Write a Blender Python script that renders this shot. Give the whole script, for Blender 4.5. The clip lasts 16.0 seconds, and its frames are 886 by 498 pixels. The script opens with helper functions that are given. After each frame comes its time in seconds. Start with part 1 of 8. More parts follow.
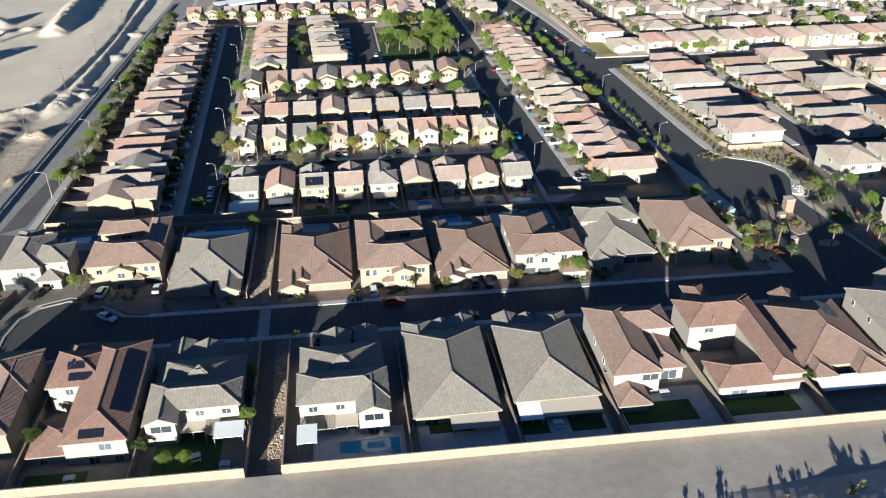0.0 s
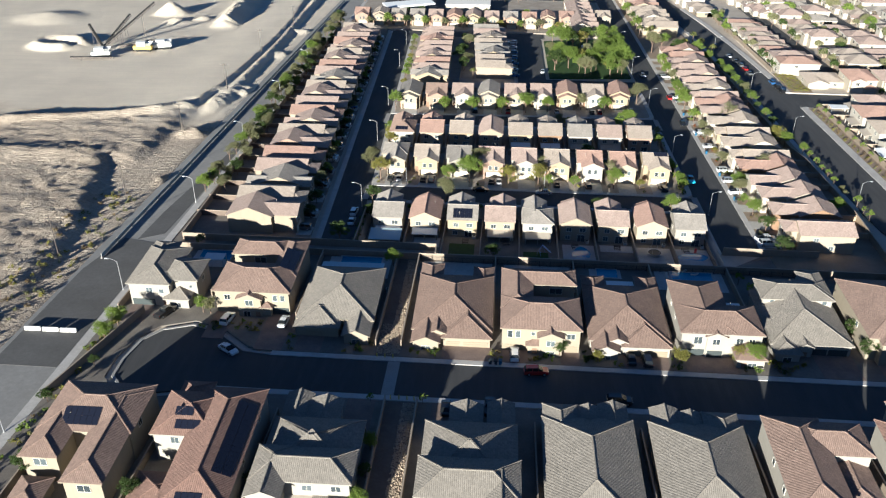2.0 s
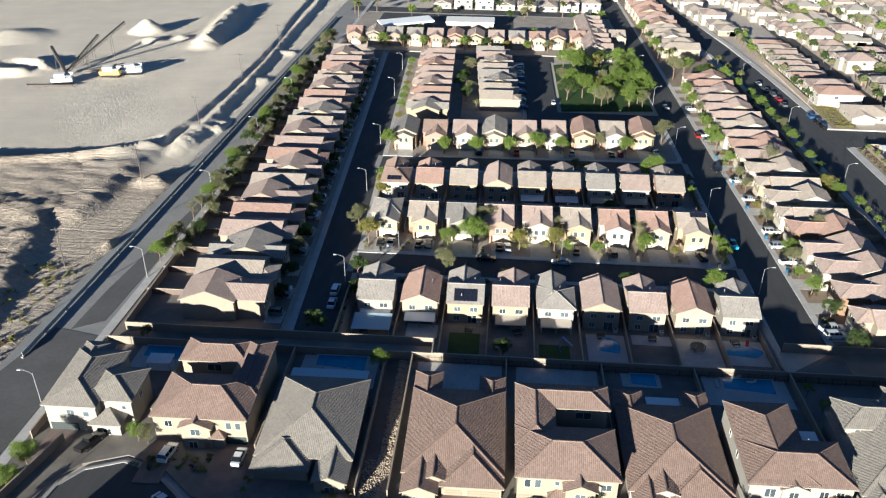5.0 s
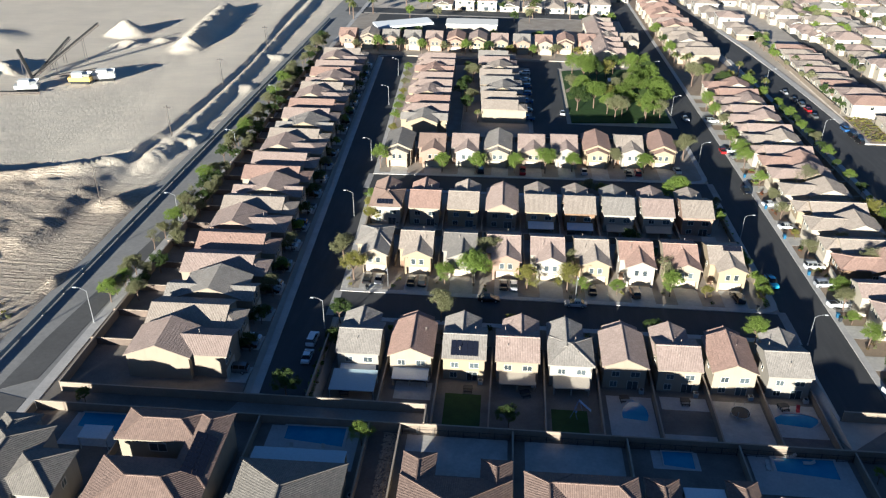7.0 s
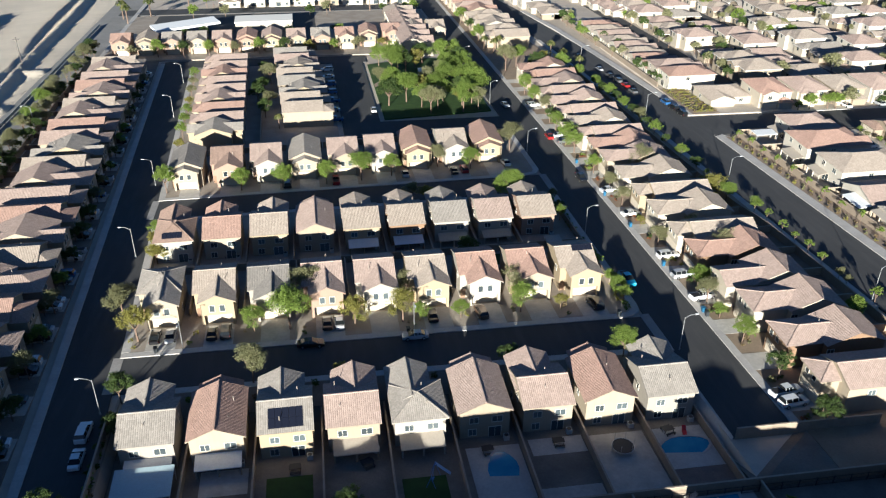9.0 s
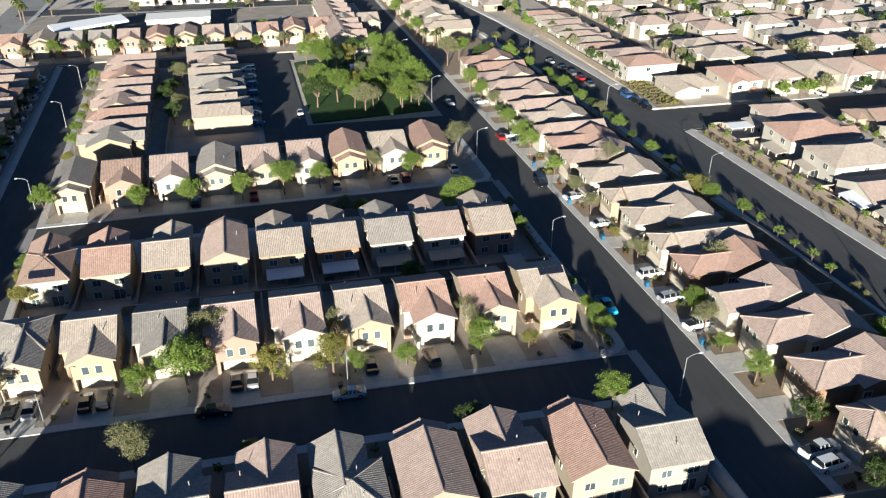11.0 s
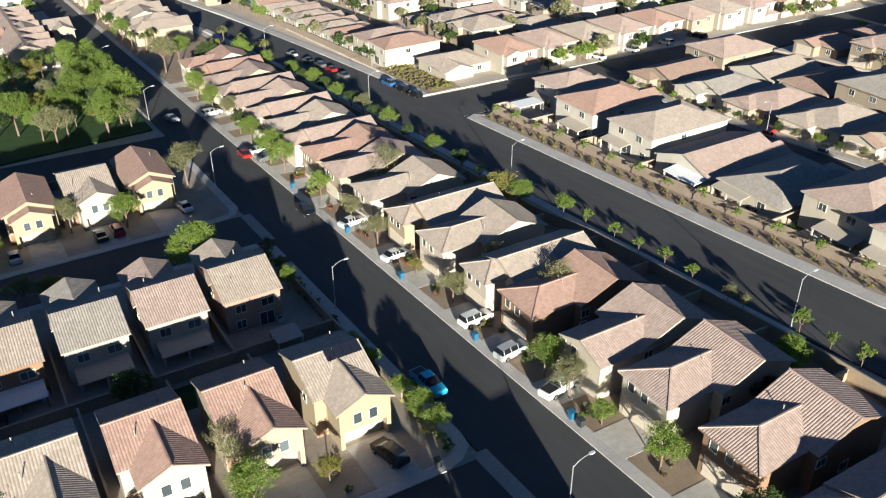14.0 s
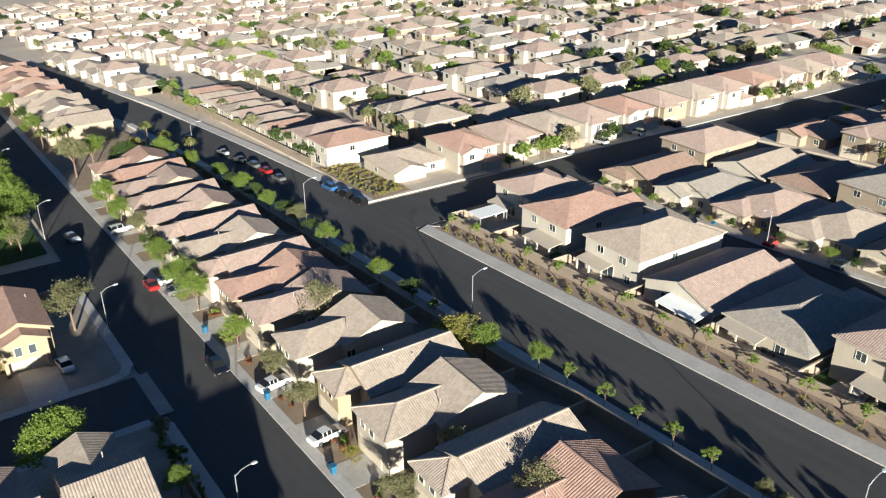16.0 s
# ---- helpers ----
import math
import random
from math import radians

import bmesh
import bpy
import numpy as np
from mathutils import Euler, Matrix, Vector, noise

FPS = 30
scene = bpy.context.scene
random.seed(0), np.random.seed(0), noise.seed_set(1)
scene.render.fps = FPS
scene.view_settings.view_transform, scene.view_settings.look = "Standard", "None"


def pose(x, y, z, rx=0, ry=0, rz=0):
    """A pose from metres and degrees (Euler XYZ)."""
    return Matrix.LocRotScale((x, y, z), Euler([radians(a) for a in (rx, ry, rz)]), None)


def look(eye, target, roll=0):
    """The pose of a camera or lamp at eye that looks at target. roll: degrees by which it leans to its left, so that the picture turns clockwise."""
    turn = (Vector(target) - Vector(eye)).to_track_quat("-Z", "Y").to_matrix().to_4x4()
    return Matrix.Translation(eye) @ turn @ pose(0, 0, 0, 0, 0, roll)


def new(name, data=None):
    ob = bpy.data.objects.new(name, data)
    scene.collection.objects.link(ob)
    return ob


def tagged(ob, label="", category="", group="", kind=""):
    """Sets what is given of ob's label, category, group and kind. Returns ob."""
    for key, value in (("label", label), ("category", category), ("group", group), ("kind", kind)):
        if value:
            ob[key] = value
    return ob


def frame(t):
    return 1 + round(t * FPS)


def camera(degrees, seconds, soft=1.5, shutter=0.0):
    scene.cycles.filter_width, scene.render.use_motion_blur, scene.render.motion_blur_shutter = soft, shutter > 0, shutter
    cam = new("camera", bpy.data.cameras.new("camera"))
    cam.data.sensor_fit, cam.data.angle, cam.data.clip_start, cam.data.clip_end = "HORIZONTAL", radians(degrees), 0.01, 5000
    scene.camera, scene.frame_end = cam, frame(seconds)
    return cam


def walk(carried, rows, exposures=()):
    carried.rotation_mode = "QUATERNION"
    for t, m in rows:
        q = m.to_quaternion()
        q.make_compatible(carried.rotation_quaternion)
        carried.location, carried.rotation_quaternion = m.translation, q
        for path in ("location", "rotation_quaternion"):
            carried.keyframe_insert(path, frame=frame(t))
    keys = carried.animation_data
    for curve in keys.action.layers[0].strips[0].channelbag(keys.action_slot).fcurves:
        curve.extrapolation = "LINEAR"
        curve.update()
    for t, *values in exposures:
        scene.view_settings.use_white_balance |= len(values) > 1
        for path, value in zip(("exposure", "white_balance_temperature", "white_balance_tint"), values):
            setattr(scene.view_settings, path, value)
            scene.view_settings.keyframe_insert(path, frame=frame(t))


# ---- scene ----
import functools

cam = camera(54.6, 16.0, soft=1.25)
# the flight: seconds, x, y, z, tilt from straight down, heading, roll
FLIGHT = [
    (0.0, -0.0, -0.0, 109.59, 59.02, -7.0, -0.57),
    (0.5, 0.2, 5.49, 109.27, 59.05, -3.96, -0.37),
    (1.0, 0.06, 11.37, 109.19, 59.04, -0.47, -0.22),
    (1.5, -0.23, 17.68, 108.91, 59.07, 3.42, -0.06),
    (2.0, -0.72, 24.53, 108.71, 59.02, 4.02, 0.0),
    (2.5, -1.36, 31.48, 108.37, 59.01, 3.99, 0.06),
    (3.0, -1.9, 38.56, 107.64, 59.07, 3.97, 0.08),
    (3.5, -2.33, 45.66, 106.86, 59.06, 3.97, 0.11),
    (4.0, -2.71, 52.89, 106.51, 59.04, 3.99, 0.15),
    (4.5, -3.16, 60.18, 106.11, 59.09, 3.98, 0.16),
    (7.0, -4.43, 96.08, 97.7, 59.19, 4.11, 0.3),
    (7.5, -4.19, 103.58, 94.86, 59.18, 0.17, 0.22),
    (8.0, -4.08, 111.22, 91.78, 59.19, -6.67, 0.27),
    (8.5, -3.24, 118.7, 88.94, 59.15, -8.14, 0.4),
    (9.0, -2.0, 125.91, 86.08, 59.16, -9.19, 0.4),
    (11.5, 5.59, 161.77, 70.24, 59.4, -13.75, 0.37),
    (12.0, 7.23, 168.82, 67.28, 59.36, -14.28, 0.31),
    (12.5, 9.57, 175.65, 64.41, 59.32, -17.47, 0.12),
    (13.0, 12.23, 182.48, 61.6, 59.32, -24.31, -0.09),
    (13.5, 15.83, 189.03, 59.19, 59.28, -28.04, -0.17),
    (14.0, 19.62, 195.48, 57.0, 59.24, -30.66, -0.23),
    (14.5, 23.83, 201.74, 55.04, 59.2, -33.48, -0.3),
    (15.0, 28.34, 207.87, 54.36, 59.09, -33.46, -0.39),
    (15.5, 32.72, 213.95, 54.2, 60.01, -33.47, -0.39),
    (16.0, 36.87, 219.88, 53.73, 63.8, -33.59, -0.31),
]
walk(cam, [(t, pose(x, y, z, tilt, 0, turn) @ pose(0, 0, 0, 0, 0, roll)) for t, x, y, z, tilt, turn, roll in FLIGHT],
     exposures=[(0.0, 1.76, 5020, 11), (7.0, 1.76, 5020, 11), (12.0, 1.74, 5150, 11), (16.0, 1.71, 5240, 11)])

# ---- light: a low sun in the south-west, clear sky ----
SUN_HEIGHT, SHADOW_WAY = 13.6, 70.0
sun = new("sun", bpy.data.lights.new("sun", "SUN"))
sun.data.energy, sun.data.angle, sun.data.color = 5.0, radians(0.6), (1.0, 0.845, 0.575)
sun_way = Vector((math.cos(radians(SHADOW_WAY)) * math.cos(radians(SUN_HEIGHT)), math.sin(radians(SHADOW_WAY)) * math.cos(radians(SUN_HEIGHT)), -math.sin(radians(SUN_HEIGHT))))
sun.matrix_world = look((0, 0, 200), Vector((0, 0, 200)) + sun_way)
world = bpy.data.worlds.new("sky")
scene.world = world
world.use_nodes = True
wn = world.node_tree.nodes
sky = wn.new("ShaderNodeTexSky")
sky.sky_type, sky.sun_disc = "NISHITA", False
sky.air_density, sky.dust_density, sky.ozone_density = 1.0, 0.2, 4.0
sky.sun_elevation, sky.sun_rotation = radians(SUN_HEIGHT), radians(90 - (SHADOW_WAY + 180))
world.node_tree.links.new(sky.outputs[0], wn["Background"].inputs[0])
wn["Background"].inputs[1].default_value = 0.020


# ---- the lie of the land: one even slope, falling to the north, with one lower terrace ----
def ease(a, b, v):
    t = min(1.0, max(0.0, (v - a) / (b - a)))
    return t * t * (3 - 2 * t)


def plane(x, y):
    return 14.97 - 0.0103 * x - 0.084 * y


def gz(x, y):
    low = ease(-35.7, -35.0, x) * ease(55.6, 54.9, x) * ease(202.85, 203.25, y) * ease(237.4, 234.0, y)
    if x < -15.05:
        low *= ease(208.25, 208.6, y)
    return plane(x, y) - 2.6 * low


# ---- materials ----
class Nodes:
    """A small helper to write node trees."""

    def __init__(self, name):
        self.mat = bpy.data.materials.new(name)
        self.mat.use_nodes = True
        self.tree = self.mat.node_tree
        self.out = self.tree.nodes["Principled BSDF"]

    def add(self, kind, **sets):
        n = self.tree.nodes.new("ShaderNode" + kind)
        for k, v in sets.items():
            n.inputs[k.replace("_", " ")].default_value = v
        return n

    def link(self, a, b):
        self.tree.links.new(a, b)

    def math(self, op, a, b=None, c=None):
        n = self.tree.nodes.new("ShaderNodeMath")
        n.operation = op
        for i, v in enumerate((a, b, c)):
            if v is None:
                continue
            if isinstance(v, (int, float)):
                n.inputs[i].default_value = v
            else:
                self.link(v, n.inputs[i])
        return n.outputs[0]

    def mix(self, fac, a, b, blend="MIX"):
        n = self.tree.nodes.new("ShaderNodeMix")
        n.data_type, n.blend_type = "RGBA", blend
        for i, v in ((0, fac), (6, a), (7, b)):
            if isinstance(v, (int, float)):
                n.inputs[i].default_value = v
            elif isinstance(v, tuple):
                n.inputs[i].default_value = (*v[:3], 1)
            else:
                self.link(v, n.inputs[i])
        return n.outputs[2]

    def ramp(self, fac, lo, hi):
        n = self.tree.nodes.new("ShaderNodeMapRange")
        self.link(fac, n.inputs[0])
        n.inputs[1].default_value, n.inputs[2].default_value = lo, hi
        return n.outputs[0]

    def noise(self, vec, scale, detail=3.0, rough=0.55):
        n = self.tree.nodes.new("ShaderNodeTexNoise")
        n.inputs["Scale"].default_value, n.inputs["Detail"].default_value, n.inputs["Roughness"].default_value = scale, detail, rough
        if vec is not None:
            self.link(vec, n.inputs["Vector"])
        return n.outputs[0]

    def coords(self, which="Object"):
        return self.tree.nodes.new("ShaderNodeTexCoord").outputs[which]

    def place(self):
        return self.tree.nodes.new("ShaderNodeNewGeometry").outputs["Position"]

    def bump(self, height, strength, distance):
        n = self.tree.nodes.new("ShaderNodeBump")
        n.inputs["Strength"].default_value, n.inputs["Distance"].default_value = strength, distance
        self.link(height, n.inputs["Height"])
        self.link(n.outputs[0], self.out.inputs["Normal"])

    def finish(self, colour, rough=0.8, metal=0.0, spec=0.3):
        if isinstance(colour, tuple):
            self.out.inputs["Base Color"].default_value = (*colour[:3], 1)
        else:
            self.link(colour, self.out.inputs["Base Color"])
        if isinstance(rough, (int, float)):
            self.out.inputs["Roughness"].default_value = rough
        else:
            self.link(rough, self.out.inputs["Roughness"])
        self.out.inputs["Metallic"].default_value = metal
        self.out.inputs["Specular IOR Level"].default_value = spec
        return self.mat


def shade(c, k):
    return tuple(min(1.0, v * k) for v in c)


once = functools.cache
TILE = 0.31  # width of one row of roof tiles


@once
def speckled(name, colour, dark, big=0.15, fine=2.5, rough=0.9, bump=0.02):
    """Plain mineral surfaces: two scales of blotches and a fine relief."""
    n = Nodes(name)
    p = n.place()
    a = n.ramp(n.noise(p, big, 4.0), 0.3, 0.7)
    b = n.ramp(n.noise(p, fine, 4.0, 0.7), 0.3, 0.75)
    c = n.mix(a, colour, dark)
    c = n.mix(n.math("MULTIPLY", b, 0.45), c, shade(dark, 0.6))
    if bump:
        n.bump(n.noise(p, fine * 2, 3.0, 0.7), 0.6, bump)
    return n.finish(c, rough)


@once
def stucco(colour):
    n = Nodes("stucco")
    p = n.coords()
    a = n.ramp(n.noise(p, 0.5, 3.0), 0.35, 0.7)
    streak = n.tree.nodes.new("ShaderNodeMapping")
    streak.inputs["Scale"].default_value = (2.2, 2.2, 0.16)
    n.link(p, streak.inputs[0])
    s = n.ramp(n.noise(streak.outputs[0], 1.0, 4.0), 0.5, 0.8)
    c = n.mix(n.math("MULTIPLY", a, 0.25), colour, shade(colour, 0.72))
    c = n.mix(n.math("MULTIPLY", s, 0.22), c, shade(colour, 0.55))
    n.bump(n.noise(p, 22.0, 2.0), 0.35, 0.01)
    return n.finish(c, 0.92)


@once
def tiles(colour, formed=False):
    """Roof of interlocking clay or concrete tiles: u runs along the eave and v up the slope, in metres.
    formed: the rows of barrels are in the mesh already."""
    n = Nodes("roof_tiles")
    uv = n.tree.nodes.new("ShaderNodeSeparateXYZ")
    n.link(n.coords("UV"), uv.inputs[0])
    u = n.math("MULTIPLY", uv.outputs[0], 1 / TILE)
    v = n.math("MULTIPLY", uv.outputs[1], 1 / 0.40)
    fu = n.math("FRACT", u)
    fv = n.math("FRACT", v)
    cell = n.tree.nodes.new("ShaderNodeCombineXYZ")
    n.link(n.math("FLOOR", u), cell.inputs[0])
    n.link(n.math("FLOOR", v), cell.inputs[1])
    w = n.tree.nodes.new("ShaderNodeTexWhiteNoise")
    n.link(cell.outputs[0], w.inputs[0])
    p = n.coords()
    c = n.mix(w.outputs[0], shade(colour, 0.84), shade(colour, 1.14))
    c = n.mix(n.math("MULTIPLY", n.ramp(n.noise(p, 0.35, 4.0), 0.35, 0.75), 0.4), c, shade(colour, 0.68))
    c = n.mix(n.math("MULTIPLY", n.ramp(n.noise(p, 1.6, 5.0, 0.7), 0.58, 0.72), 0.2), c, (0.42, 0.36, 0.30))
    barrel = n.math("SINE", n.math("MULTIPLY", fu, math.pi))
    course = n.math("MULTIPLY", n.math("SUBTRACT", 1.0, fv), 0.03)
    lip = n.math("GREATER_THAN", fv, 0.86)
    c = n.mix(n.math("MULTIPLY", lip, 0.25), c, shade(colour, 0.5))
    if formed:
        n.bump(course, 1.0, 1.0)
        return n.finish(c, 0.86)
    # hollows between the barrels are darkened in the colour to stand in for shade
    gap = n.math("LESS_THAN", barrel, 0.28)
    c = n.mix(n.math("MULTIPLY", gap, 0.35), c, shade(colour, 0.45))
    n.bump(n.math("ADD", n.math("MULTIPLY", barrel, 0.055), course), 1.0, 1.0)
    return n.finish(c, 0.86)


@once
def plain(name, colour, rough=0.6, metal=0.0, spec=0.4, wear=0.25, scale=3.0):
    n = Nodes(name)
    a = n.ramp(n.noise(n.coords(), scale, 4.0), 0.4, 0.75)
    return n.finish(n.mix(n.math("MULTIPLY", a, wear), colour, shade(colour, 0.5)), rough, metal, spec)


@once
def asphalt_mat():
    n = Nodes("asphalt")
    p = n.place()
    a = n.ramp(n.noise(p, 0.05, 4.0), 0.3, 0.7)
    b = n.ramp(n.noise(p, 6.0, 3.0, 0.7), 0.3, 0.7)
    stretch = n.tree.nodes.new("ShaderNodeMapping")
    stretch.inputs["Scale"].default_value = (0.8, 0.05, 1)
    n.link(p, stretch.inputs[0])
    t = n.ramp(n.noise(stretch.outputs[0], 1.0, 3.0), 0.45, 0.75)
    c = n.mix(a, (0.058, 0.058, 0.060), (0.078, 0.077, 0.078))
    c = n.mix(n.math("MULTIPLY", t, 0.5), c, (0.10, 0.098, 0.096))
    c = n.mix(n.math("MULTIPLY", b, 0.3), c, (0.045, 0.044, 0.043))
    v = n.tree.nodes.new("ShaderNodeTexVoronoi")
    v.feature = "DISTANCE_TO_EDGE"
    v.inputs["Scale"].default_value = 0.09
    wob = n.mix(0.15, p, n.noise(p, 0.5, 4.0))
    n.link(wob, v.inputs["Vector"])
    crack = n.math("LESS_THAN", v.outputs[0], 0.004)
    c = n.mix(n.math("MULTIPLY", crack, 0.12), c, (0.025, 0.025, 0.026))
    n.bump(n.noise(p, 30.0, 2.0), 0.3, 0.01)
    return n.finish(c, 0.85)


@once
def leaf_mat(name, colour, tip):
    n = Nodes(name)
    g = n.tree.nodes.new("ShaderNodeNewGeometry")
    o = n.tree.nodes.new("ShaderNodeObjectInfo")
    c = n.mix(g.outputs["Random Per Island"], colour, tip)
    c = n.mix(n.math("MULTIPLY", o.outputs["Random"], 0.45), c, shade(colour, 0.7))
    n.finish(c, 0.6, 0.0, 0.3)
    # thin leaves let part of the light through
    tr = n.tree.nodes.new("ShaderNodeBsdfTranslucent")
    n.link(c, tr.inputs[0])
    m = n.tree.nodes.new("ShaderNodeMixShader")
    m.inputs[0].default_value = 0.52
    n.link(n.out.outputs[0], m.inputs[1])
    n.link(tr.outputs[0], m.inputs[2])
    n.link(m.outputs[0], n.tree.nodes["Material Output"].inputs[0])
    return n.mat


@once
def water_mat():
    n = Nodes("pool_water")
    p = n.place()
    c = n.mix(n.ramp(n.noise(p, 0.4, 2.0), 0.3, 0.7), (0.05, 0.21, 0.37), (0.08, 0.29, 0.44))
    n.bump(n.noise(p, 2.2, 2.0), 0.25, 0.03)
    return n.finish(c, 0.08, 0.0, 0.5)


@once
def glass_mat():
    n = Nodes("window_glass")
    o = n.tree.nodes.new("ShaderNodeObjectInfo")
    c = n.mix(o.outputs["Random"], (0.02, 0.025, 0.03), (0.10, 0.12, 0.13))
    return n.finish(c, 0.08, 0.0, 0.6)


@once
def paint(colour):
    n = Nodes("car_paint")
    n.finish(colour, 0.28, 0.15, 0.5)
    n.out.inputs["Coat Weight"].default_value = 0.6
    n.out.inputs["Coat Roughness"].default_value = 0.06
    return n.mat


ASPHALT = asphalt_mat()
DUSTY = speckled("dusty_asphalt", (0.34, 0.325, 0.305), (0.26, 0.25, 0.235), 0.08, 1.0)
PATCHED = speckled("patched_asphalt", (0.15, 0.145, 0.14), (0.115, 0.11, 0.105), 0.1, 1.2)
PALEYARD = speckled("pale_gravel", (0.60, 0.53, 0.44), (0.45, 0.39, 0.32), 0.12, 1.2)
CONCRETE = speckled("concrete", (0.42, 0.40, 0.37), (0.33, 0.31, 0.29), 0.3, 3.0)
PAVEMENT = speckled("pavement_concrete", (0.60, 0.57, 0.53), (0.48, 0.45, 0.42), 0.3, 2.0)
DRIVE = speckled("drive_concrete", (0.58, 0.55, 0.50), (0.44, 0.41, 0.37), 0.4, 1.5)
PAVER = speckled("paver_stone", (0.28, 0.21, 0.17), (0.20, 0.15, 0.13), 0.5, 4.0)
YARD = speckled("yard_gravel", (0.46, 0.40, 0.33), (0.31, 0.26, 0.21), 0.18, 3.0)
BROWNYARD = speckled("brown_gravel", (0.26, 0.23, 0.195), (0.16, 0.14, 0.12), 0.22, 3.0)
GRAVEL = speckled("tan_gravel", (0.40, 0.32, 0.24), (0.28, 0.21, 0.16), 0.25, 3.5)
BLOCKWALL = speckled("block_wall", (0.31, 0.25, 0.19), (0.255, 0.205, 0.155), 0.4, 2.0)
DESERT = speckled("desert_soil", (0.62, 0.54, 0.45), (0.48, 0.41, 0.33), 0.03, 0.4, 0.95, 0.05)
LAWN = speckled("lawn_grass", (0.05, 0.10, 0.02), (0.03, 0.06, 0.015), 0.5, 6.0, 0.9, 0.04)
TRIM = plain("white_trim", (0.64, 0.62, 0.585))
METAL = plain("galvanised_steel", (0.55, 0.56, 0.57), 0.45, 0.7)
DARK = plain("dark_plastic", (0.03, 0.03, 0.035), 0.6)
RUBBER = plain("rubber", (0.02, 0.02, 0.02), 0.85)
CHROME = plain("alloy", (0.6, 0.6, 0.62), 0.3, 0.9)
LAMPGLASS = plain("lamp_lens", (0.75, 0.75, 0.72), 0.2)
TAILRED = plain("tail_light_red", (0.35, 0.02, 0.02), 0.25)
WATER = water_mat()
GLASS = glass_mat()
CARGLASS = plain("tinted_car_glass", (0.012, 0.014, 0.016), 0.12, 0.0, 0.4)
BARK = plain("bark", (0.16, 0.11, 0.08), 0.9)
SOLAR = plain("solar_cell", (0.012, 0.014, 0.025), 0.18, 0.0, 0.5)
WHITEROOF = plain("white_sheet_roof", (0.72, 0.73, 0.74), 0.55)
TANROOF = plain("tan_sheet_roof", (0.40, 0.35, 0.29), 0.65)
WOOD = plain("weathered_wood", (0.22, 0.14, 0.09), 0.85)


# ---- mesh helpers ----
class MB:
    """Gathers faces, then makes one mesh object."""

    def __init__(self):
        self.v, self.f, self.uv = [], [], []

    def face(self, pts, uvs=None):
        k = len(self.v)
        self.v.extend(pts)
        self.f.append(tuple(range(k, k + len(pts))))
        self.uv.extend(uvs if uvs else [(p[0], p[1]) for p in pts])
        return self

    def box(self, x0, x1, y0, y1, z0, z1):
        a = [(x0, y0), (x1, y0), (x1, y1), (x0, y1)]
        self.prism(a, z0, z1)
        return self

    def prism(self, ring, z0, z1):
        n = len(ring)
        lo = [(p[0], p[1], z0) for p in ring]
        hi = [(p[0], p[1], z1) for p in ring]
        self.face(hi)
        self.face(lo[::-1])
        for i in range(n):
            j = (i + 1) % n
            self.face([lo[i], lo[j], hi[j], hi[i]])
        return self

    def slab(self, ring, h0, h1):
        """A sheet with thickness that lies on the slope; h0 and h1 are heights over the ground."""
        lo = [(x, y, gz(x, y) + h0) for x, y in ring]
        hi = [(x, y, gz(x, y) + h1) for x, y in ring]
        n = len(ring)
        self.face(hi)
        for i in range(n):
            j = (i + 1) % n
            self.face([lo[i], lo[j], hi[j], hi[i]])
        return self

    def bar(self, p, q, r, sides=4, r2=None):
        p, q = Vector(p), Vector(q)
        d = (q - p).normalized()
        s = d.cross(Vector((0, 0, 1)))
        if s.length < 1e-3:
            s = Vector((1, 0, 0))
        s.normalize()
        u = s.cross(d)
        r2 = r if r2 is None else r2
        ra, rb = [], []
        for i in range(sides):
            a = 2 * math.pi * (i + 0.5) / sides
            o = s * math.cos(a) + u * math.sin(a)
            ra.append(tuple(p + o * r))
            rb.append(tuple(q + o * r2))
        for i in range(sides):
            j = (i + 1) % sides
            self.face([ra[j], ra[i], rb[i], rb[j]])
        self.face(ra)
        self.face(rb[::-1])
        return self

    def mesh(self, name, mat):
        me = bpy.data.meshes.new(name)
        me.from_pydata(self.v, [], self.f)
        lay = me.uv_layers.new(name="UVMap")
        lay.data.foreach_set("uv", np.array(self.uv, dtype=np.float32).ravel())
        me.materials.append(mat)
        return me

    def part(self, name, mat, parent=None, label=""):
        ob = new(name, self.mesh(name, mat))
        if parent is not None:
            ob.parent = parent
        return tagged(ob, label)


def holder(name, m, label, category, group="", kind=""):
    ob = new(name)
    ob.empty_display_size = 0.5
    ob.matrix_world = m
    return tagged(ob, label, category, group, kind)


def share(name, me, parent, m=None, label=""):
    ob = new(name, me)
    ob.parent = parent
    if m is not None:
        ob.matrix_local = m
    return tagged(ob, label)


def settle(x, y, turn=0.0, lift=0.0):
    """The pose of a thing that stands on the slope and leans with it."""
    nrm = Vector((0.0103, 0.084, 1)).normalized()
    q = Vector((0, 0, 1)).rotation_difference(nrm).to_matrix().to_4x4()
    return Matrix.Translation((x, y, gz(x, y) + lift)) @ q @ pose(0, 0, 0, 0, 0, turn)


def upright(x, y, turn=0.0, lift=0.0):
    return pose(x, y, gz(x, y) + lift, 0, 0, turn)


def rect(x0, x1, y0, y1):
    return [(x0, y0), (x1, y0), (x1, y1), (x0, y1)]


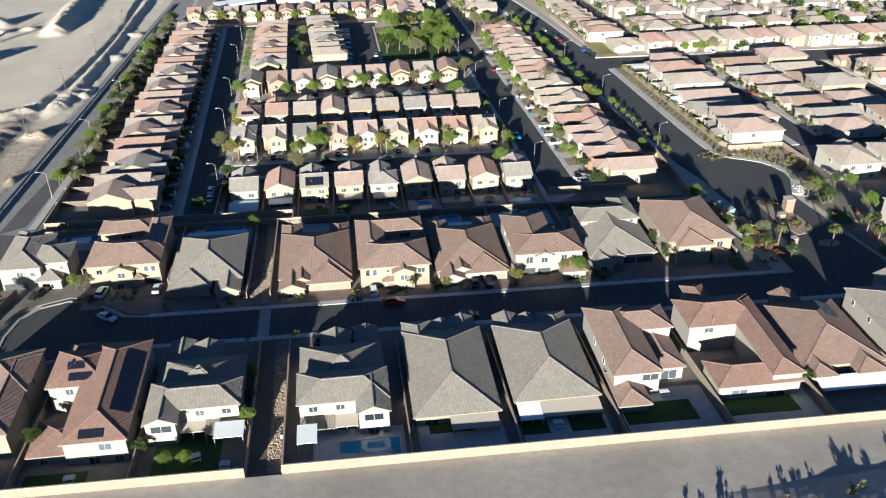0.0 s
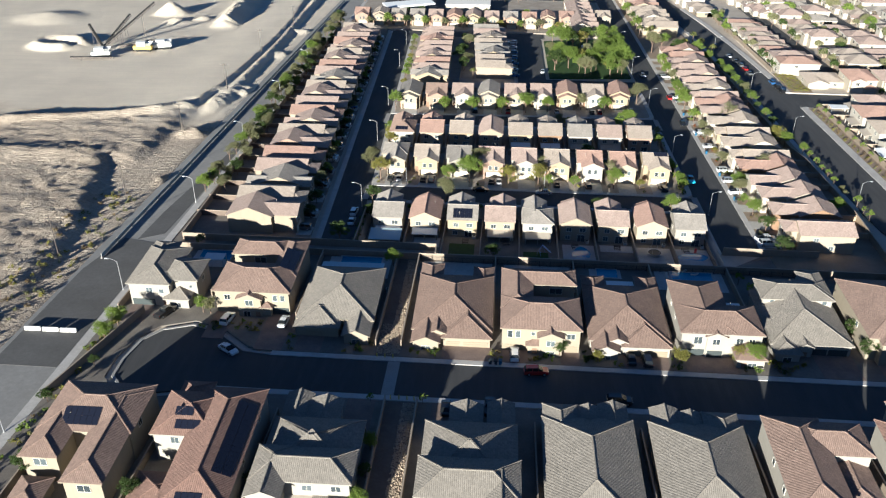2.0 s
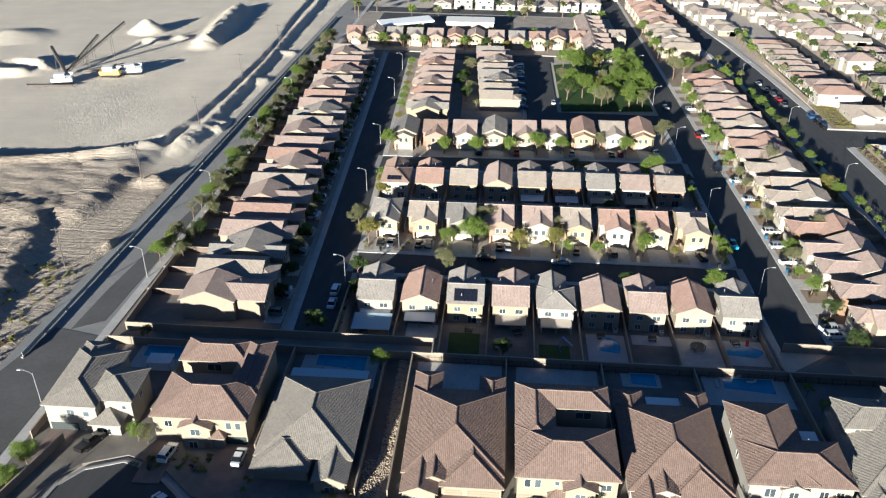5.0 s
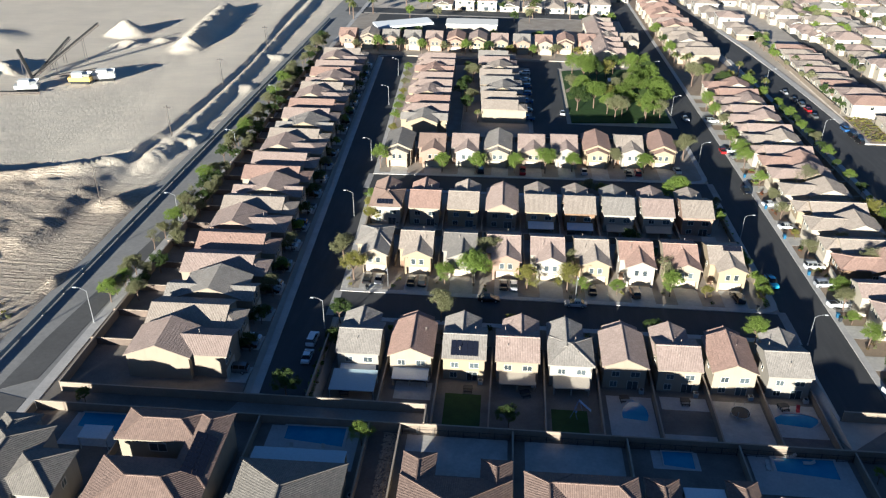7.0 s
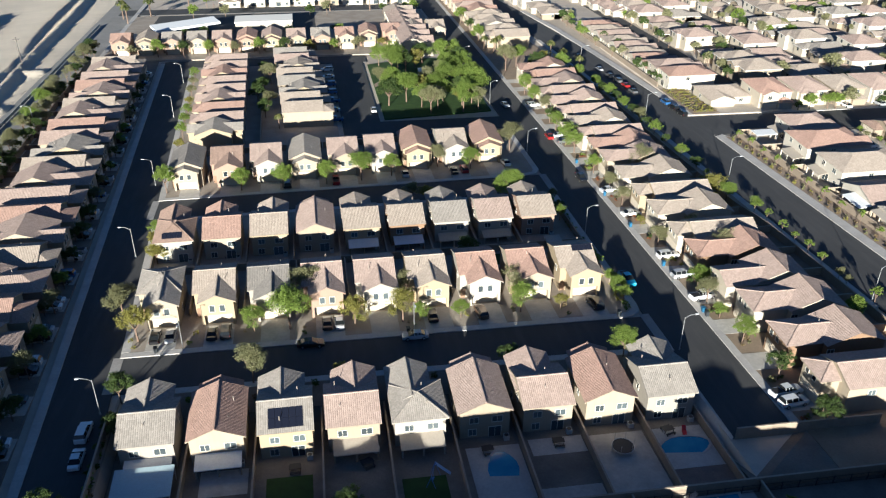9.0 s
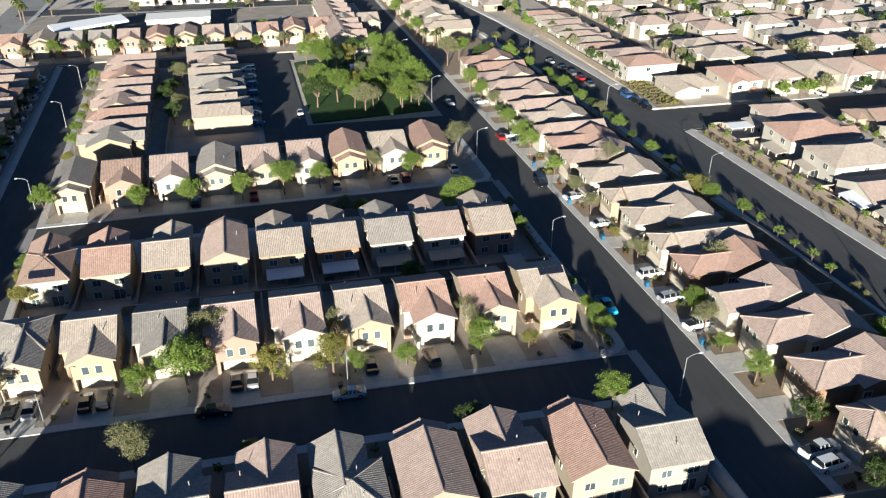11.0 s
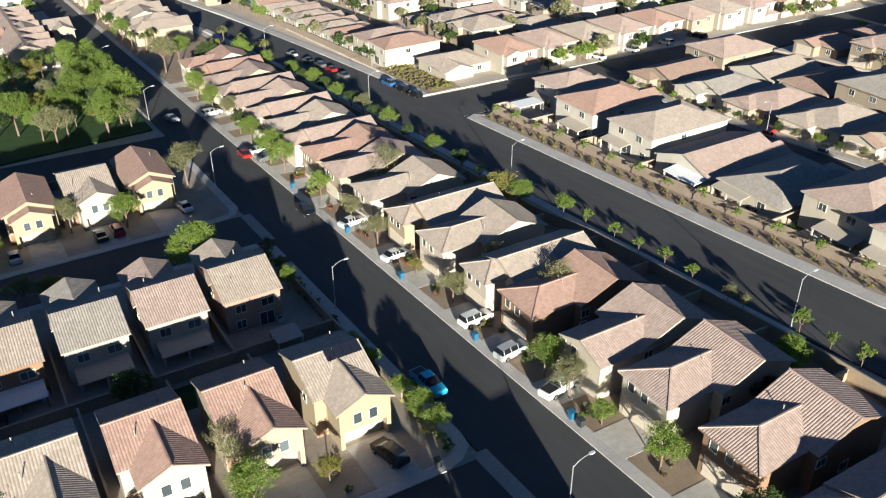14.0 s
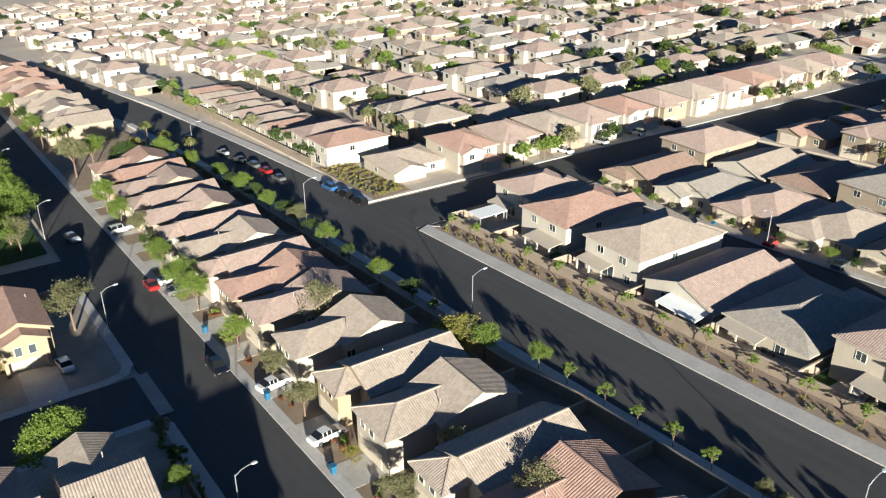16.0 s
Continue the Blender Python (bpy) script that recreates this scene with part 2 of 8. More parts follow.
# ---- houses ----
def roof_faces(v):
    """The slopes, edge lines and ridge lines of a gable or hip roof over the block v."""
    x0, x1, y0, y1, _, eave, axis, e0, e1, pitch = v
    t = math.tan(radians(pitch))
    a0, a1, b0, b1 = (x0, x1, y0, y1) if axis == "x" else (y0, y1, x0, x1)
    over = 0.45
    a0 -= over if e0 == "h" else 0.3
    a1 += over if e1 == "h" else 0.3
    b0, b1 = b0 - over, b1 + over
    half, bm = (b1 - b0) / 2, (b0 + b1) / 2
    zl = eave - over * t + 0.03
    cut = min(half, (a1 - a0) / (2 if e0 == e1 == "h" else 1) - 0.01)
    zr = zl + half * t
    r0 = a0 + cut if e0 == "h" else a0
    r1 = a1 - cut if e1 == "h" else a1
    at = (lambda a, b, z: (a, b, z)) if axis == "x" else (lambda a, b, z: (b, a, z))
    s = half / math.cos(radians(pitch))
    slopes = []
    lo = [((a0, b0, zl), (a0, 0)), ((a1, b0, zl), (a1, 0)), ((r1, bm, zr), (r1, s)), ((r0, bm, zr), (r0, s))]
    hi = [((a1, b1, zl), (a1, 0)), ((a0, b1, zl), (a0, 0)), ((r0, bm, zr), (r0, s)), ((r1, bm, zr), (r1, s))]
    slopes += [lo, hi]
    if e0 == "h":
        slopes.append([((a0, b1, zl), (b1, 0)), ((a0, b0, zl), (b0, 0)), ((r0, bm, zr), (bm, s))])
    if e1 == "h":
        slopes.append([((a1, b0, zl), (b0, 0)), ((a1, b1, zl), (b1, 0)), ((r1, bm, zr), (bm, s))])
    lines = [((r0, bm, zr), (r1, bm, zr))]
    for e, a, r in ((e0, a0, r0), (e1, a1, r1)):
        if e == "h":
            lines += [((a, b0, zl), (r, bm, zr)), ((a, b1, zl), (r, bm, zr))]
    edge = [((a0, b0, zl), (a1, b0, zl)), ((a0, b1, zl), (a1, b1, zl))]
    for e, a, r in ((e0, a0, r0), (e1, a1, r1)):
        edge += [((a, b0, zl), (a, b1, zl))] if e == "h" else [((a, b0, zl), (r, bm, zr)), ((a, b1, zl), (r, bm, zr))]
    flip = axis != "x"
    out = []
    for sl in slopes:
        pts = [at(*p) for p, _ in sl]
        uvs = [w for _, w in sl]
        out.append((pts[::-1], uvs[::-1]) if flip else (pts, uvs))
    return out, [(at(*p), at(*q)) for p, q in lines], [(at(*p), at(*q)) for p, q in edge]


def slope_frame(pts, uvs):
    """The corner of a slope where u and v are least, its way along the eave, up the slope, and out of it."""
    k = min(range(len(pts)), key=lambda i: (uvs[i][1], uvs[i][0]))
    j = next(i for i in range(len(pts)) if i != k and uvs[i][1] == uvs[k][1])
    o = Vector(pts[k])
    du = (Vector(pts[j]) - o) / (uvs[j][0] - uvs[k][0])
    nrm = (Vector(pts[1]) - Vector(pts[0])).cross(Vector(pts[2]) - Vector(pts[0])).normalized()
    if nrm.z < 0:
        nrm = -nrm
    dv = nrm.cross(du)
    if dv.z < 0:
        dv = -dv
    return o, uvs[k], du, dv, nrm


def barrels(mb, pts, uvs, high=0.038):
    """Lays rows of rounded tiles, which run up the slope, on one convex slope of a roof."""
    o, (u0, v0), du, dv, nrm = slope_frame(pts, uvs)
    us = [w[0] for w in uvs]
    lo, hi = min(us), max(us)
    cuts = sorted({lo, hi, *us, *(k * TILE / 4 for k in range(math.ceil(lo / TILE * 4), math.floor(hi / TILE * 4) + 1))})
    cols = []
    for u in cuts:
        top = 0.0
        for (ua, va), (ub, vb) in zip(uvs, uvs[1:] + uvs[:1]):
            if min(ua, ub) - 1e-6 <= u <= max(ua, ub) + 1e-6:
                top = max(top, max(va, vb) if abs(ub - ua) < 1e-6 else va + (vb - va) * (u - ua) / (ub - ua))
        h = high * abs(math.sin(math.pi * u / TILE))
        a = o + du * (u - u0) + nrm * h
        cols.append((u, top, tuple(a), tuple(a + dv * top)))
    turned = du.cross(dv).dot(nrm) < 0
    for (ua, ta, a0, a1), (ub, tb, b0, b1) in zip(cols, cols[1:]):
        if ub - ua < 1e-5 or max(ta, tb) < 1e-5:
            continue
        q = [(a0, (ua, 0)), (b0, (ub, 0)), (b1, (ub, tb)), (a1, (ua, ta))]
        q = [c for i, c in enumerate(q) if not (i == 2 and tb < 1e-5) and not (i == 3 and ta < 1e-5)]
        if turned:
            q.reverse()
        mb.face([c[0] for c in q], [c[1] for c in q])


CREAMTRIM = plain("cream_trim", (0.58, 0.54, 0.47))
WINDOWS = {}


def window_meshes(w, h, trim):
    key = (w, h, trim.name)
    if key not in WINDOWS:
        f, p = MB(), MB()
        b = 0.07
        f.box(-w / 2 - b, w / 2 + b, -0.09, 0.02, -b, 0)
        f.box(-w / 2 - b, w / 2 + b, -0.07, 0.02, h, h + b)
        f.box(-w / 2 - b, -w / 2, -0.07, 0.02, 0, h)
        f.box(w / 2, w / 2 + b, -0.07, 0.02, 0, h)
        if w > 1.0:
            f.box(-0.03, 0.03, -0.05, 0.02, 0, h)
        p.box(-w / 2, w / 2, -0.025, 0.01, 0, h)
        k = len(f.v)
        both = bpy.data.meshes.new("window")
        both.from_pydata(f.v + p.v, [], f.f + [tuple(i + k for i in q) for q in p.f])
        both.materials.append(trim)
        both.materials.append(GLASS)
        both.polygons.foreach_set("material_index", [0] * len(f.f) + [1] * len(p.f))
        WINDOWS[key] = (f.mesh("window", trim), p.mesh("pane", GLASS), both)
    return WINDOWS[key]


DOORS = {}


def garage_mesh(w, mat):
    key = (w, mat.name)
    if key not in DOORS:
        d = MB()
        n, h = 4, 2.15
        for i in range(n):
            z = i * h / n
            d.box(-w / 2, w / 2, -0.05, 0.02, z + 0.02, z + h / n - 0.02)
        d.box(-w / 2 - 0.1, w / 2 + 0.1, -0.015, 0.01, -1.0, h + 0.1)
        DOORS[key] = d.mesh("garage_door", mat)
    return DOORS[key]


PIPE = {}


def house(x, y, face, blocks, wall, roof, trim=None, wins=(), garages=(), doors=(), pipes=(), covers=(), panels=(), label="", category="house", group="", garage_mat=None, near=True, lift=0.25, piers=()):
    """blocks: x0, x1, y0, y1, storey base, eave, ridge axis, ends (g or h), pitch, in the house's own plan: its front is y = 0 and faces -y.
    wins: side, offset, height, width, tall. covers: flat patio roofs. panels: solar fields on a slope."""
    trim = trim or CREAMTRIM
    depth = max(b[3] for b in blocks)
    turn = {"s": 0, "n": 180, "e": 90, "w": -90}.get(face, face)
    m = pose(x, y, 0, 0, 0, turn)
    c = m @ Vector((0, depth / 2, 0))
    m = pose(x, y, gz(c.x, c.y) + lift, 0, 0, turn)
    h = holder("house", m, label, category, group)
    formed = near or x > 60 and y < 380
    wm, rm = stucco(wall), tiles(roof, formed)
    body, fas = MB(), MB()
    for k, b in enumerate(blocks):
        x0, x1, y0, y1, z0, eave, axis, e0, e1, pitch = b
        s = 0.004 * k
        x0, x1, y0, y1 = x0 + s, x1 - s, y0 + s, y1 - s
        body.box(x0, x1, y0, y1, z0 if z0 else -2.2, eave)
        t = math.tan(radians(pitch))
        if axis == "x":
            ym, zt = (y0 + y1) / 2, eave + (y1 - y0) / 2 * t - 0.03
            if e0 == "g":
                body.face([(x0, y1, eave), (x0, y0, eave), (x0, ym, zt)])
            if e1 == "g":
                body.face([(x1, y0, eave), (x1, y1, eave), (x1, ym, zt)])
        else:
            xm, zt = (x0 + x1) / 2, eave + (x1 - x0) / 2 * t - 0.03
            if e0 == "g":
                body.face([(x0, y0, eave), (x1, y0, eave), (xm, y0, zt)])
            if e1 == "g":
                body.face([(x1, y1, eave), (x0, y1, eave), (xm, y1, zt)])
        slopes, lines, edges = roof_faces(b)
        top = MB()
        for pts, uvs in slopes:
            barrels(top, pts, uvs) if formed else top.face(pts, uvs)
            fas.face([(p[0], p[1], p[2] - 0.14) for p in pts][::-1])
        for p, q in edges:
            fas.face([p, q, (q[0], q[1], q[2] - 0.2), (p[0], p[1], p[2] - 0.2)])
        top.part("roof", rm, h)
        if near:
            for p, q in lines:
                MB().bar((p[0], p[1], p[2] + 0.02), (q[0], q[1], q[2] + 0.02), 0.13).part("ridge_cap", rm, h)
    for x0, x1, y0, y1, z1 in piers:
        body.box(x0, x1, y0, y1, -2.2, z1)
    body.part("wall", wm, h)
    fas.part("fascia", stucco(shade(wall, 0.92)), h)
    bx0, bx1 = min(b[0] for b in blocks), max(b[1] for b in blocks)
    for side, off, z, w, tall, *at in wins:
        f, p, both = window_meshes(w, tall, trim)
        d = at[0] if at else None
        mm = {"s": lambda: pose(off, 0.0 if d is None else d, z), "n": lambda: pose(off, depth if d is None else d, z, 0, 0, 180),
              "w": lambda: pose(bx0 if d is None else d, off, z, 0, 0, -90), "e": lambda: pose(bx1 if d is None else d, off, z, 0, 0, 90)}[side]()
        o = share("window", f if near else both, h, mm)
        if near:
            share("pane", p, o)
    for off, w, *at in garages:
        share("garage_door", garage_mesh(w, garage_mat or plain("garage_paint", (0.55, 0.48, 0.38))), h, pose(off, at[0] if at else 0.0, 0))
    for off, *at in doors:
        d = MB().box(-0.5, 0.5, -0.06, 0.02, 0, 2.1)
        o = d.part("front_door", WOOD, h)
        o.matrix_local = pose(off, at[0] if at else 0.0, 0)
    for px, py, pz in pipes:
        if "p" not in PIPE:
            PIPE["p"] = MB().bar((0, 0, -0.6), (0, 0, 0.22), 0.06, 6).bar((0, 0, 0.2), (0, 0, 0.28), 0.09, 6).mesh("vent_pipe", plain("painted_pipe", (0.30, 0.26, 0.22)))
        share("vent_pipe", PIPE["p"], h, pose(px, py, pz))
    for x0, x1, y0, y1, z0, z1, mat in covers:
        lo = y0 < depth / 2
        cv = MB()
        za, zb = (z1, z0) if not lo else (z0, z1)
        ring = [(x0, y0, za), (x1, y0, za), (x1, y1, zb), (x0, y1, zb)]
        cv.face(ring)
        cv.face([(p[0], p[1], p[2] - 0.14) for p in ring][::-1])
        for i in range(4):
            p, q = ring[i], ring[(i + 1) % 4]
            cv.face([(p[0], p[1], p[2] - 0.14), (q[0], q[1], q[2] - 0.14), q, p])
        cv.part("patio_roof", mat, h)
        yo = y1 - 0.25 if not lo else y0 + 0.25
        zo = min(z0, z1) - 0.12
        for i in range(3):
            px = x0 + 0.2 + (x1 - x0 - 0.4) * i / 2
            MB().box(px - 0.12, px + 0.12, yo - 0.12, yo + 0.12, -1.5, zo).part("post", wm, h)
    for bi, side, u0, v0, nu, nv in panels:
        solar(h, blocks[bi], side, u0, v0, nu, nv)
    return h


CELL = {}


def solar(h, b, side, u0, v0, nu, nv):
    """Solar modules laid on one slope of a block, in rows from the eave up."""
    slopes = roof_faces(b)[0]
    o, (u_least, _), du, dv, nrm = slope_frame(*slopes[side])
    if "c" not in CELL:
        CELL["c"] = MB().box(-0.49, 0.49, -0.8, 0.8, 0, 0.04).mesh("solar_panel", SOLAR)
    rot = Matrix((du, dv, du.cross(dv))).transposed().to_4x4()
    for i in range(nu):
        for jj in range(nv):
            p = o + du * (u0 - u_least + i * 1.02 + 0.5) + dv * (v0 + jj * 1.65 + 0.8) + nrm * 0.12
            share("solar_panel", CELL["c"], h, Matrix.Translation(p) @ rot)


R_TERRA, R_PINK, R_GREY, R_TAN, R_BROWN, R_DARK, R_SLATE = (0.365, 0.24, 0.19), (0.375, 0.285, 0.242), (0.315, 0.282, 0.248), (0.372, 0.31, 0.256), (0.30, 0.21, 0.165), (0.22, 0.20, 0.18), (0.265, 0.235, 0.20)
W_CREAM, W_TAN, W_WHITE, W_OCHRE, W_BROWN, W_SALMON, W_GREY = (0.325, 0.272, 0.20), (0.28, 0.23, 0.17), (0.345, 0.312, 0.262), (0.315, 0.25, 0.165), (0.22, 0.14, 0.085), (0.29, 0.20, 0.15), (0.29, 0.26, 0.22)
W_PALE, W_IVORY = (0.47, 0.43, 0.365), (0.42, 0.37, 0.295)
W_STONE, W_SAND = (0.30, 0.275, 0.235), (0.275, 0.235, 0.175)
NAMES = {W_STONE: "stone-white", W_SAND: "sand", W_PALE: "off-white", W_IVORY: "ivory", R_TERRA: "terracotta", R_PINK: "pinkish clay", R_GREY: "grey", R_TAN: "tan", R_BROWN: "brown", R_DARK: "dark grey", R_SLATE: "slate",
         W_CREAM: "cream", W_TAN: "tan", W_WHITE: "white", W_OCHRE: "ochre yellow", W_BROWN: "brown", W_SALMON: "salmon", W_GREY: "grey"}
rng = random.Random(7)


def small_house(x, y, face, kind, wall, roof, side=1, w=7.3, d=13.6, cover=None, group="", panels=(), extra=""):
    """The narrow two-storey houses of the gated blocks."""
    e = 5.65
    hw = w / 2
    g = rng.uniform(-0.2, 0.2)
    if kind == "a":      # ridge across, with a gabled wing over the garage
        wx0, wx1 = (-hw + 1.3, hw) if side > 0 else (-hw, hw - 1.3)
        blocks = [(-hw, hw, 3.4, d, 0, e, "x", "g", "g", 21), (wx0, wx1, 0, 8.6, 0, e - 0.05, "y", "g", "g", 24.5)]
        top = e + 1.6
    elif kind == "b":    # ridge from front to back
        blocks = [(-hw, hw, 2.2, d, 0, e, "y", "g", "g", 24), (-hw + 0.8, hw - 0.9, 0, 6, 0, e - 0.3, "y", "g", "g", 23)]
        top = e + 1.2
    elif kind == "h":
        blocks = [(-hw, hw, 1.5, d, 0, e, "y", "h", "h", 22), (-hw + 1.0, hw, 0, 6, 0, e - 0.25, "y", "g", "g", 24)]
        top = e + 1.0
    else:                # hipped back, gabled front
        blocks = [(-hw, hw, 4.6, d, 0, e, "x", "h", "h", 21), (-hw + (0.0 if side < 0 else 1.6), hw - (0.0 if side > 0 else 1.6), 0, 9, 0, e - 0.1, "y", "g", "g", 26)]
        top = e + 1.4
    gx = (blocks[1][0] + blocks[1][1]) / 2
    # the upper storey of the wing stands over a recessed garage, between two piers
    b1 = blocks[1]
    blocks[1] = (*b1[:4], 2.62, *b1[5:])
    piers = [(b1[0] + 0.02, b1[1] - 0.02, 1.1, b1[3], 2.62), (b1[0] + 0.01, gx - 2.45, 0.01, 1.1, 2.62), (gx + 2.45, b1[1] - 0.01, 0.01, 1.1, 2.62)]
    wins = [("s", gx - 0.9, 3.4, 0.9, 1.3), ("s", gx + 0.9, 3.4, 0.9, 1.3), ("n", -1.9, 3.3, 1.6, 1.1), ("n", 1.7, 3.3, 1.3, 1.1), ("n", -1.6, 0.3, 1.9, 2.0), ("n", 1.9, 0.9, 1.2, 1.2),
            ("w", 6.0, 3.4, 0.8, 1.1), ("e", 8.5, 3.4, 0.8, 1.1), ("e", 5.2, 1.0, 0.9, 1.2)]
    covers = []
    if cover:
        covers.append((-hw + 0.4, hw - 0.6, d, d + 3.0, 2.35, 2.75, cover))
    if y > 345:
        wins = wins[:4]
    pipes = [(rng.uniform(-2.5, 2.5), rng.uniform(5, 7), top), (rng.uniform(-2, 2.5), rng.uniform(9.5, 11.5), top - 0.4)]
    return house(x, y, face, blocks, wall, roof, None, wins, [(gx, 4.7, 1.1)], [(-hw + 0.6 if side > 0 else hw - 0.6, 3.4 if kind == "a" else blocks[0][2])], pipes, covers, panels,
                 "%s stucco two-storey house with %s tile roof%s" % (NAMES[wall], NAMES[roof], extra), "house", group, near=y < 300 and x > -45, piers=piers)


# row D: backs to the long wall, fronts to the cross street
ROW = "narrow two-storey houses"
D_ROW = [("a", W_GREY, R_GREY, 1, WHITEROOF), ("b", W_CREAM, R_TERRA, 1, WHITEROOF), ("a", W_OCHRE, R_GREY, 1, None), ("a", W_TAN, R_PINK, -1, TANROOF), ("c", W_WHITE, R_GREY, 1, TANROOF),
         ("b", W_TAN, R_PINK, -1, None), ("a", W_CREAM, R_PINK, 1, None), ("b", W_CREAM, R_TERRA, 1, None), ("a", W_GREY, R_GREY, -1, None)]
for i, (k, wl, rf, sd, cv) in enumerate(D_ROW):
    pan = [(0, 1, -2.6, 0.8, 5, 2)] if i == 2 else []
    small_house(-29.36 + i * 9.92, 235.0 + rng.uniform(-0.3, 0.3), "n", k, wl, rf, sd, 7.7, 12.8, cv, ROW, pan, ", back patio" if cv else "")
# row E: fronts to the cross street, lit by the sun
E_ROW = [("c", W_CREAM, R_GREY, 1), ("a", W_OCHRE, R_TAN, 1), ("a", W_GREY, R_DARK, 1), ("a", W_SALMON, R_PINK, 1), ("a", W_WHITE, R_PINK, 1), ("a", W_OCHRE, R_TAN, 1), ("a", W_WHITE, R_TERRA, 1), ("a", W_CREAM, R_TERRA, 1), ("a", W_OCHRE, R_TAN, 1)]
for i, (k, wl, rf, sd) in enumerate(E_ROW):
    pan = [(0, 0, -0.4, 3.9, 4, 1)] if i == 8 else []
    small_house(-32.3 + i * 9.86, 258.0, "s", k, wl, rf, sd, 7.2, 12.6, None, ROW, pan)
F_ROW = [("c", W_WHITE, R_BROWN, 1, None), ("a", W_CREAM, R_TERRA, 1, None), ("a", W_OCHRE, R_TAN, -1, None), ("b", W_TAN, R_PINK, 1, None), ("a", W_OCHRE, R_TAN, 1, WHITEROOF),
         ("a", W_BROWN, R_TAN, 1, WHITEROOF), ("a", W_WHITE, R_GREY, 1, TANROOF), ("a", W_WHITE, R_PINK, 1, TANROOF), ("a", W_SALMON, R_TAN, 1, None)]
for i, (k, wl, rf, sd, cv) in enumerate(F_ROW):
    pan = [(0, 1, -1.8, 1.0, 4, 1)] if i == 0 else []
    small_house(-32.6 + i * 9.75, 299.2 + i * 0.25, "n", k, wl, rf, sd, 7.4, 14.0, cv, ROW, pan)
G_ROW = [("b", W_CREAM, R_DARK, 1), ("a", W_SALMON, R_BROWN, 1), ("a", W_WHITE, R_PINK, 1), ("b", W_CREAM, R_GREY, -1), ("a", W_TAN, R_PINK, 1), ("a", W_WHITE, R_PINK, 1), ("b", W_OCHRE, R_TERRA, 1), ("a", W_WHITE, R_TAN, 1), ("b", W_OCHRE, R_TERRA, 1)]
for i, (k, wl, rf, sd) in enumerate(G_ROW):
    small_house(-34.6 + i * 9.85, 325.5 + i * 1.0, "s", k, wl, rf, sd, 7.6, 14.4, None, ROW)


def deep_house(x, y, face, wall, roof, kind, group, w=9.0, d=17.0, extra=""):
    """The deeper houses that line the long streets, ridge running back from the street."""
    hw, e = w / 2, 5.4
    if kind == 0:
        blocks = [(-hw, hw, 3.0, d, 0, e, "y", "g", "g", 22), (-hw, hw - 2.6, 0, 7, 0, e - 0.3, "y", "h", "g", 22)]
    elif kind == 1:
        blocks = [(-hw, hw, 5.0, d, 0, e, "y", "h", "h", 22), (-hw + 0.3, 1.2, 0, 8, 0, e - 0.35, "y", "g", "g", 20), (0.6, hw, 1.8, 7, 0, 3.0, "y", "h", "g", 22)]
    elif kind == 3:
        near_side = y % 3 < 2
        blocks = [(-hw, hw, 6.4, d, 0, e, "x", "g", "g", 22), (-hw + (0 if near_side else 1.3), hw - (1.3 if near_side else 0), 0, 11.4, 0, e - 0.15, "y", "h" if near_side else "g", "g", 20)]
    else:
        blocks = [(-hw, hw, 2.4, d - 3, 0, e, "x", "g", "g", 20), (-hw, hw - 3.0, 0, d, 0, e - 0.2, "y", "g", "g", 23)]
    wins = [("s", -hw + 1.4, 3.4, 0.9, 1.4), ("s", -hw + 3.4, 3.4, 0.9, 1.4), ("s", -hw + 5.2, 3.4, 0.8, 1.3, 1.8 if kind == 1 else 0.0), ("w", 4.0, 3.3, 0.9, 1.3), ("w", 9.5, 3.4, 1.0, 1.1), ("e", 7.0, 3.4, 1.2, 1.0), ("e", 11.0, 0.9, 1.2, 1.2),
            ("n", -2.0, 3.3, 1.6, 1.2), ("n", 1.8, 3.3, 1.4, 1.2), ("n", 0.5, 0.3, 2.4, 2.0)]
    if kind != 1:
        wins.pop(2)
    if y > 345 or x < -45:
        wins = wins[:2] + wins[-4:]
    pipes = [(rng.uniform(-2, 2), rng.uniform(6, 8), e + 1.3), (rng.uniform(-2, 2), rng.uniform(10, 13), e + 1.2)]
    return house(x, y, face, blocks, wall, roof, None, wins, [(-hw + 3.0, 4.8)], [(hw - 1.6, blocks[0][2])], pipes, (), (),
                 "%s stucco two-storey house with %s tile roof%s" % (NAMES[wall], NAMES[roof], extra), "house", group, near=y < 300 and x > -45)


# east of the long street (row J), fronts to the west
J_Y = [220.4, 231.9, 243.4, 254.2, 265.3, 274.3, 286.5, 296.6, 309.0, 321.0, 331.0, 340.4, 351.0, 361.7, 372.3, 383.0, 393.6, 404.2, 414.8]
J_LOOK = [(W_CREAM, R_PINK, 0), (W_BROWN, R_PINK, 3), (W_IVORY, R_PINK, 3), (W_IVORY, R_PINK, 3), (W_BROWN, R_TERRA, 3), (W_IVORY, R_TAN, 0), (W_IVORY, R_TAN, 3), (W_OCHRE, R_TAN, 0), (W_IVORY, R_TAN, 3), (W_CREAM, R_PINK, 3),
          (W_OCHRE, R_TERRA, 3), (W_IVORY, R_PINK, 0), (W_IVORY, R_TAN, 3), (W_WHITE, R_PINK, 0), (W_CREAM, R_PINK, 3), (W_IVORY, R_PINK, 0), (W_CREAM, R_PINK, 3), (W_SALMON, R_TERRA, 0), (W_IVORY, R_TERRA, 3)]
for yy, (wl, rf, k) in zip(J_Y, J_LOOK):
    deep_house(72.7 if yy < 250 else 72.0, yy, "w", wl, rf, k, "houses along the long street", 8.0, 16.6)
J_N = [470 + i * 11 for i in range(12)]
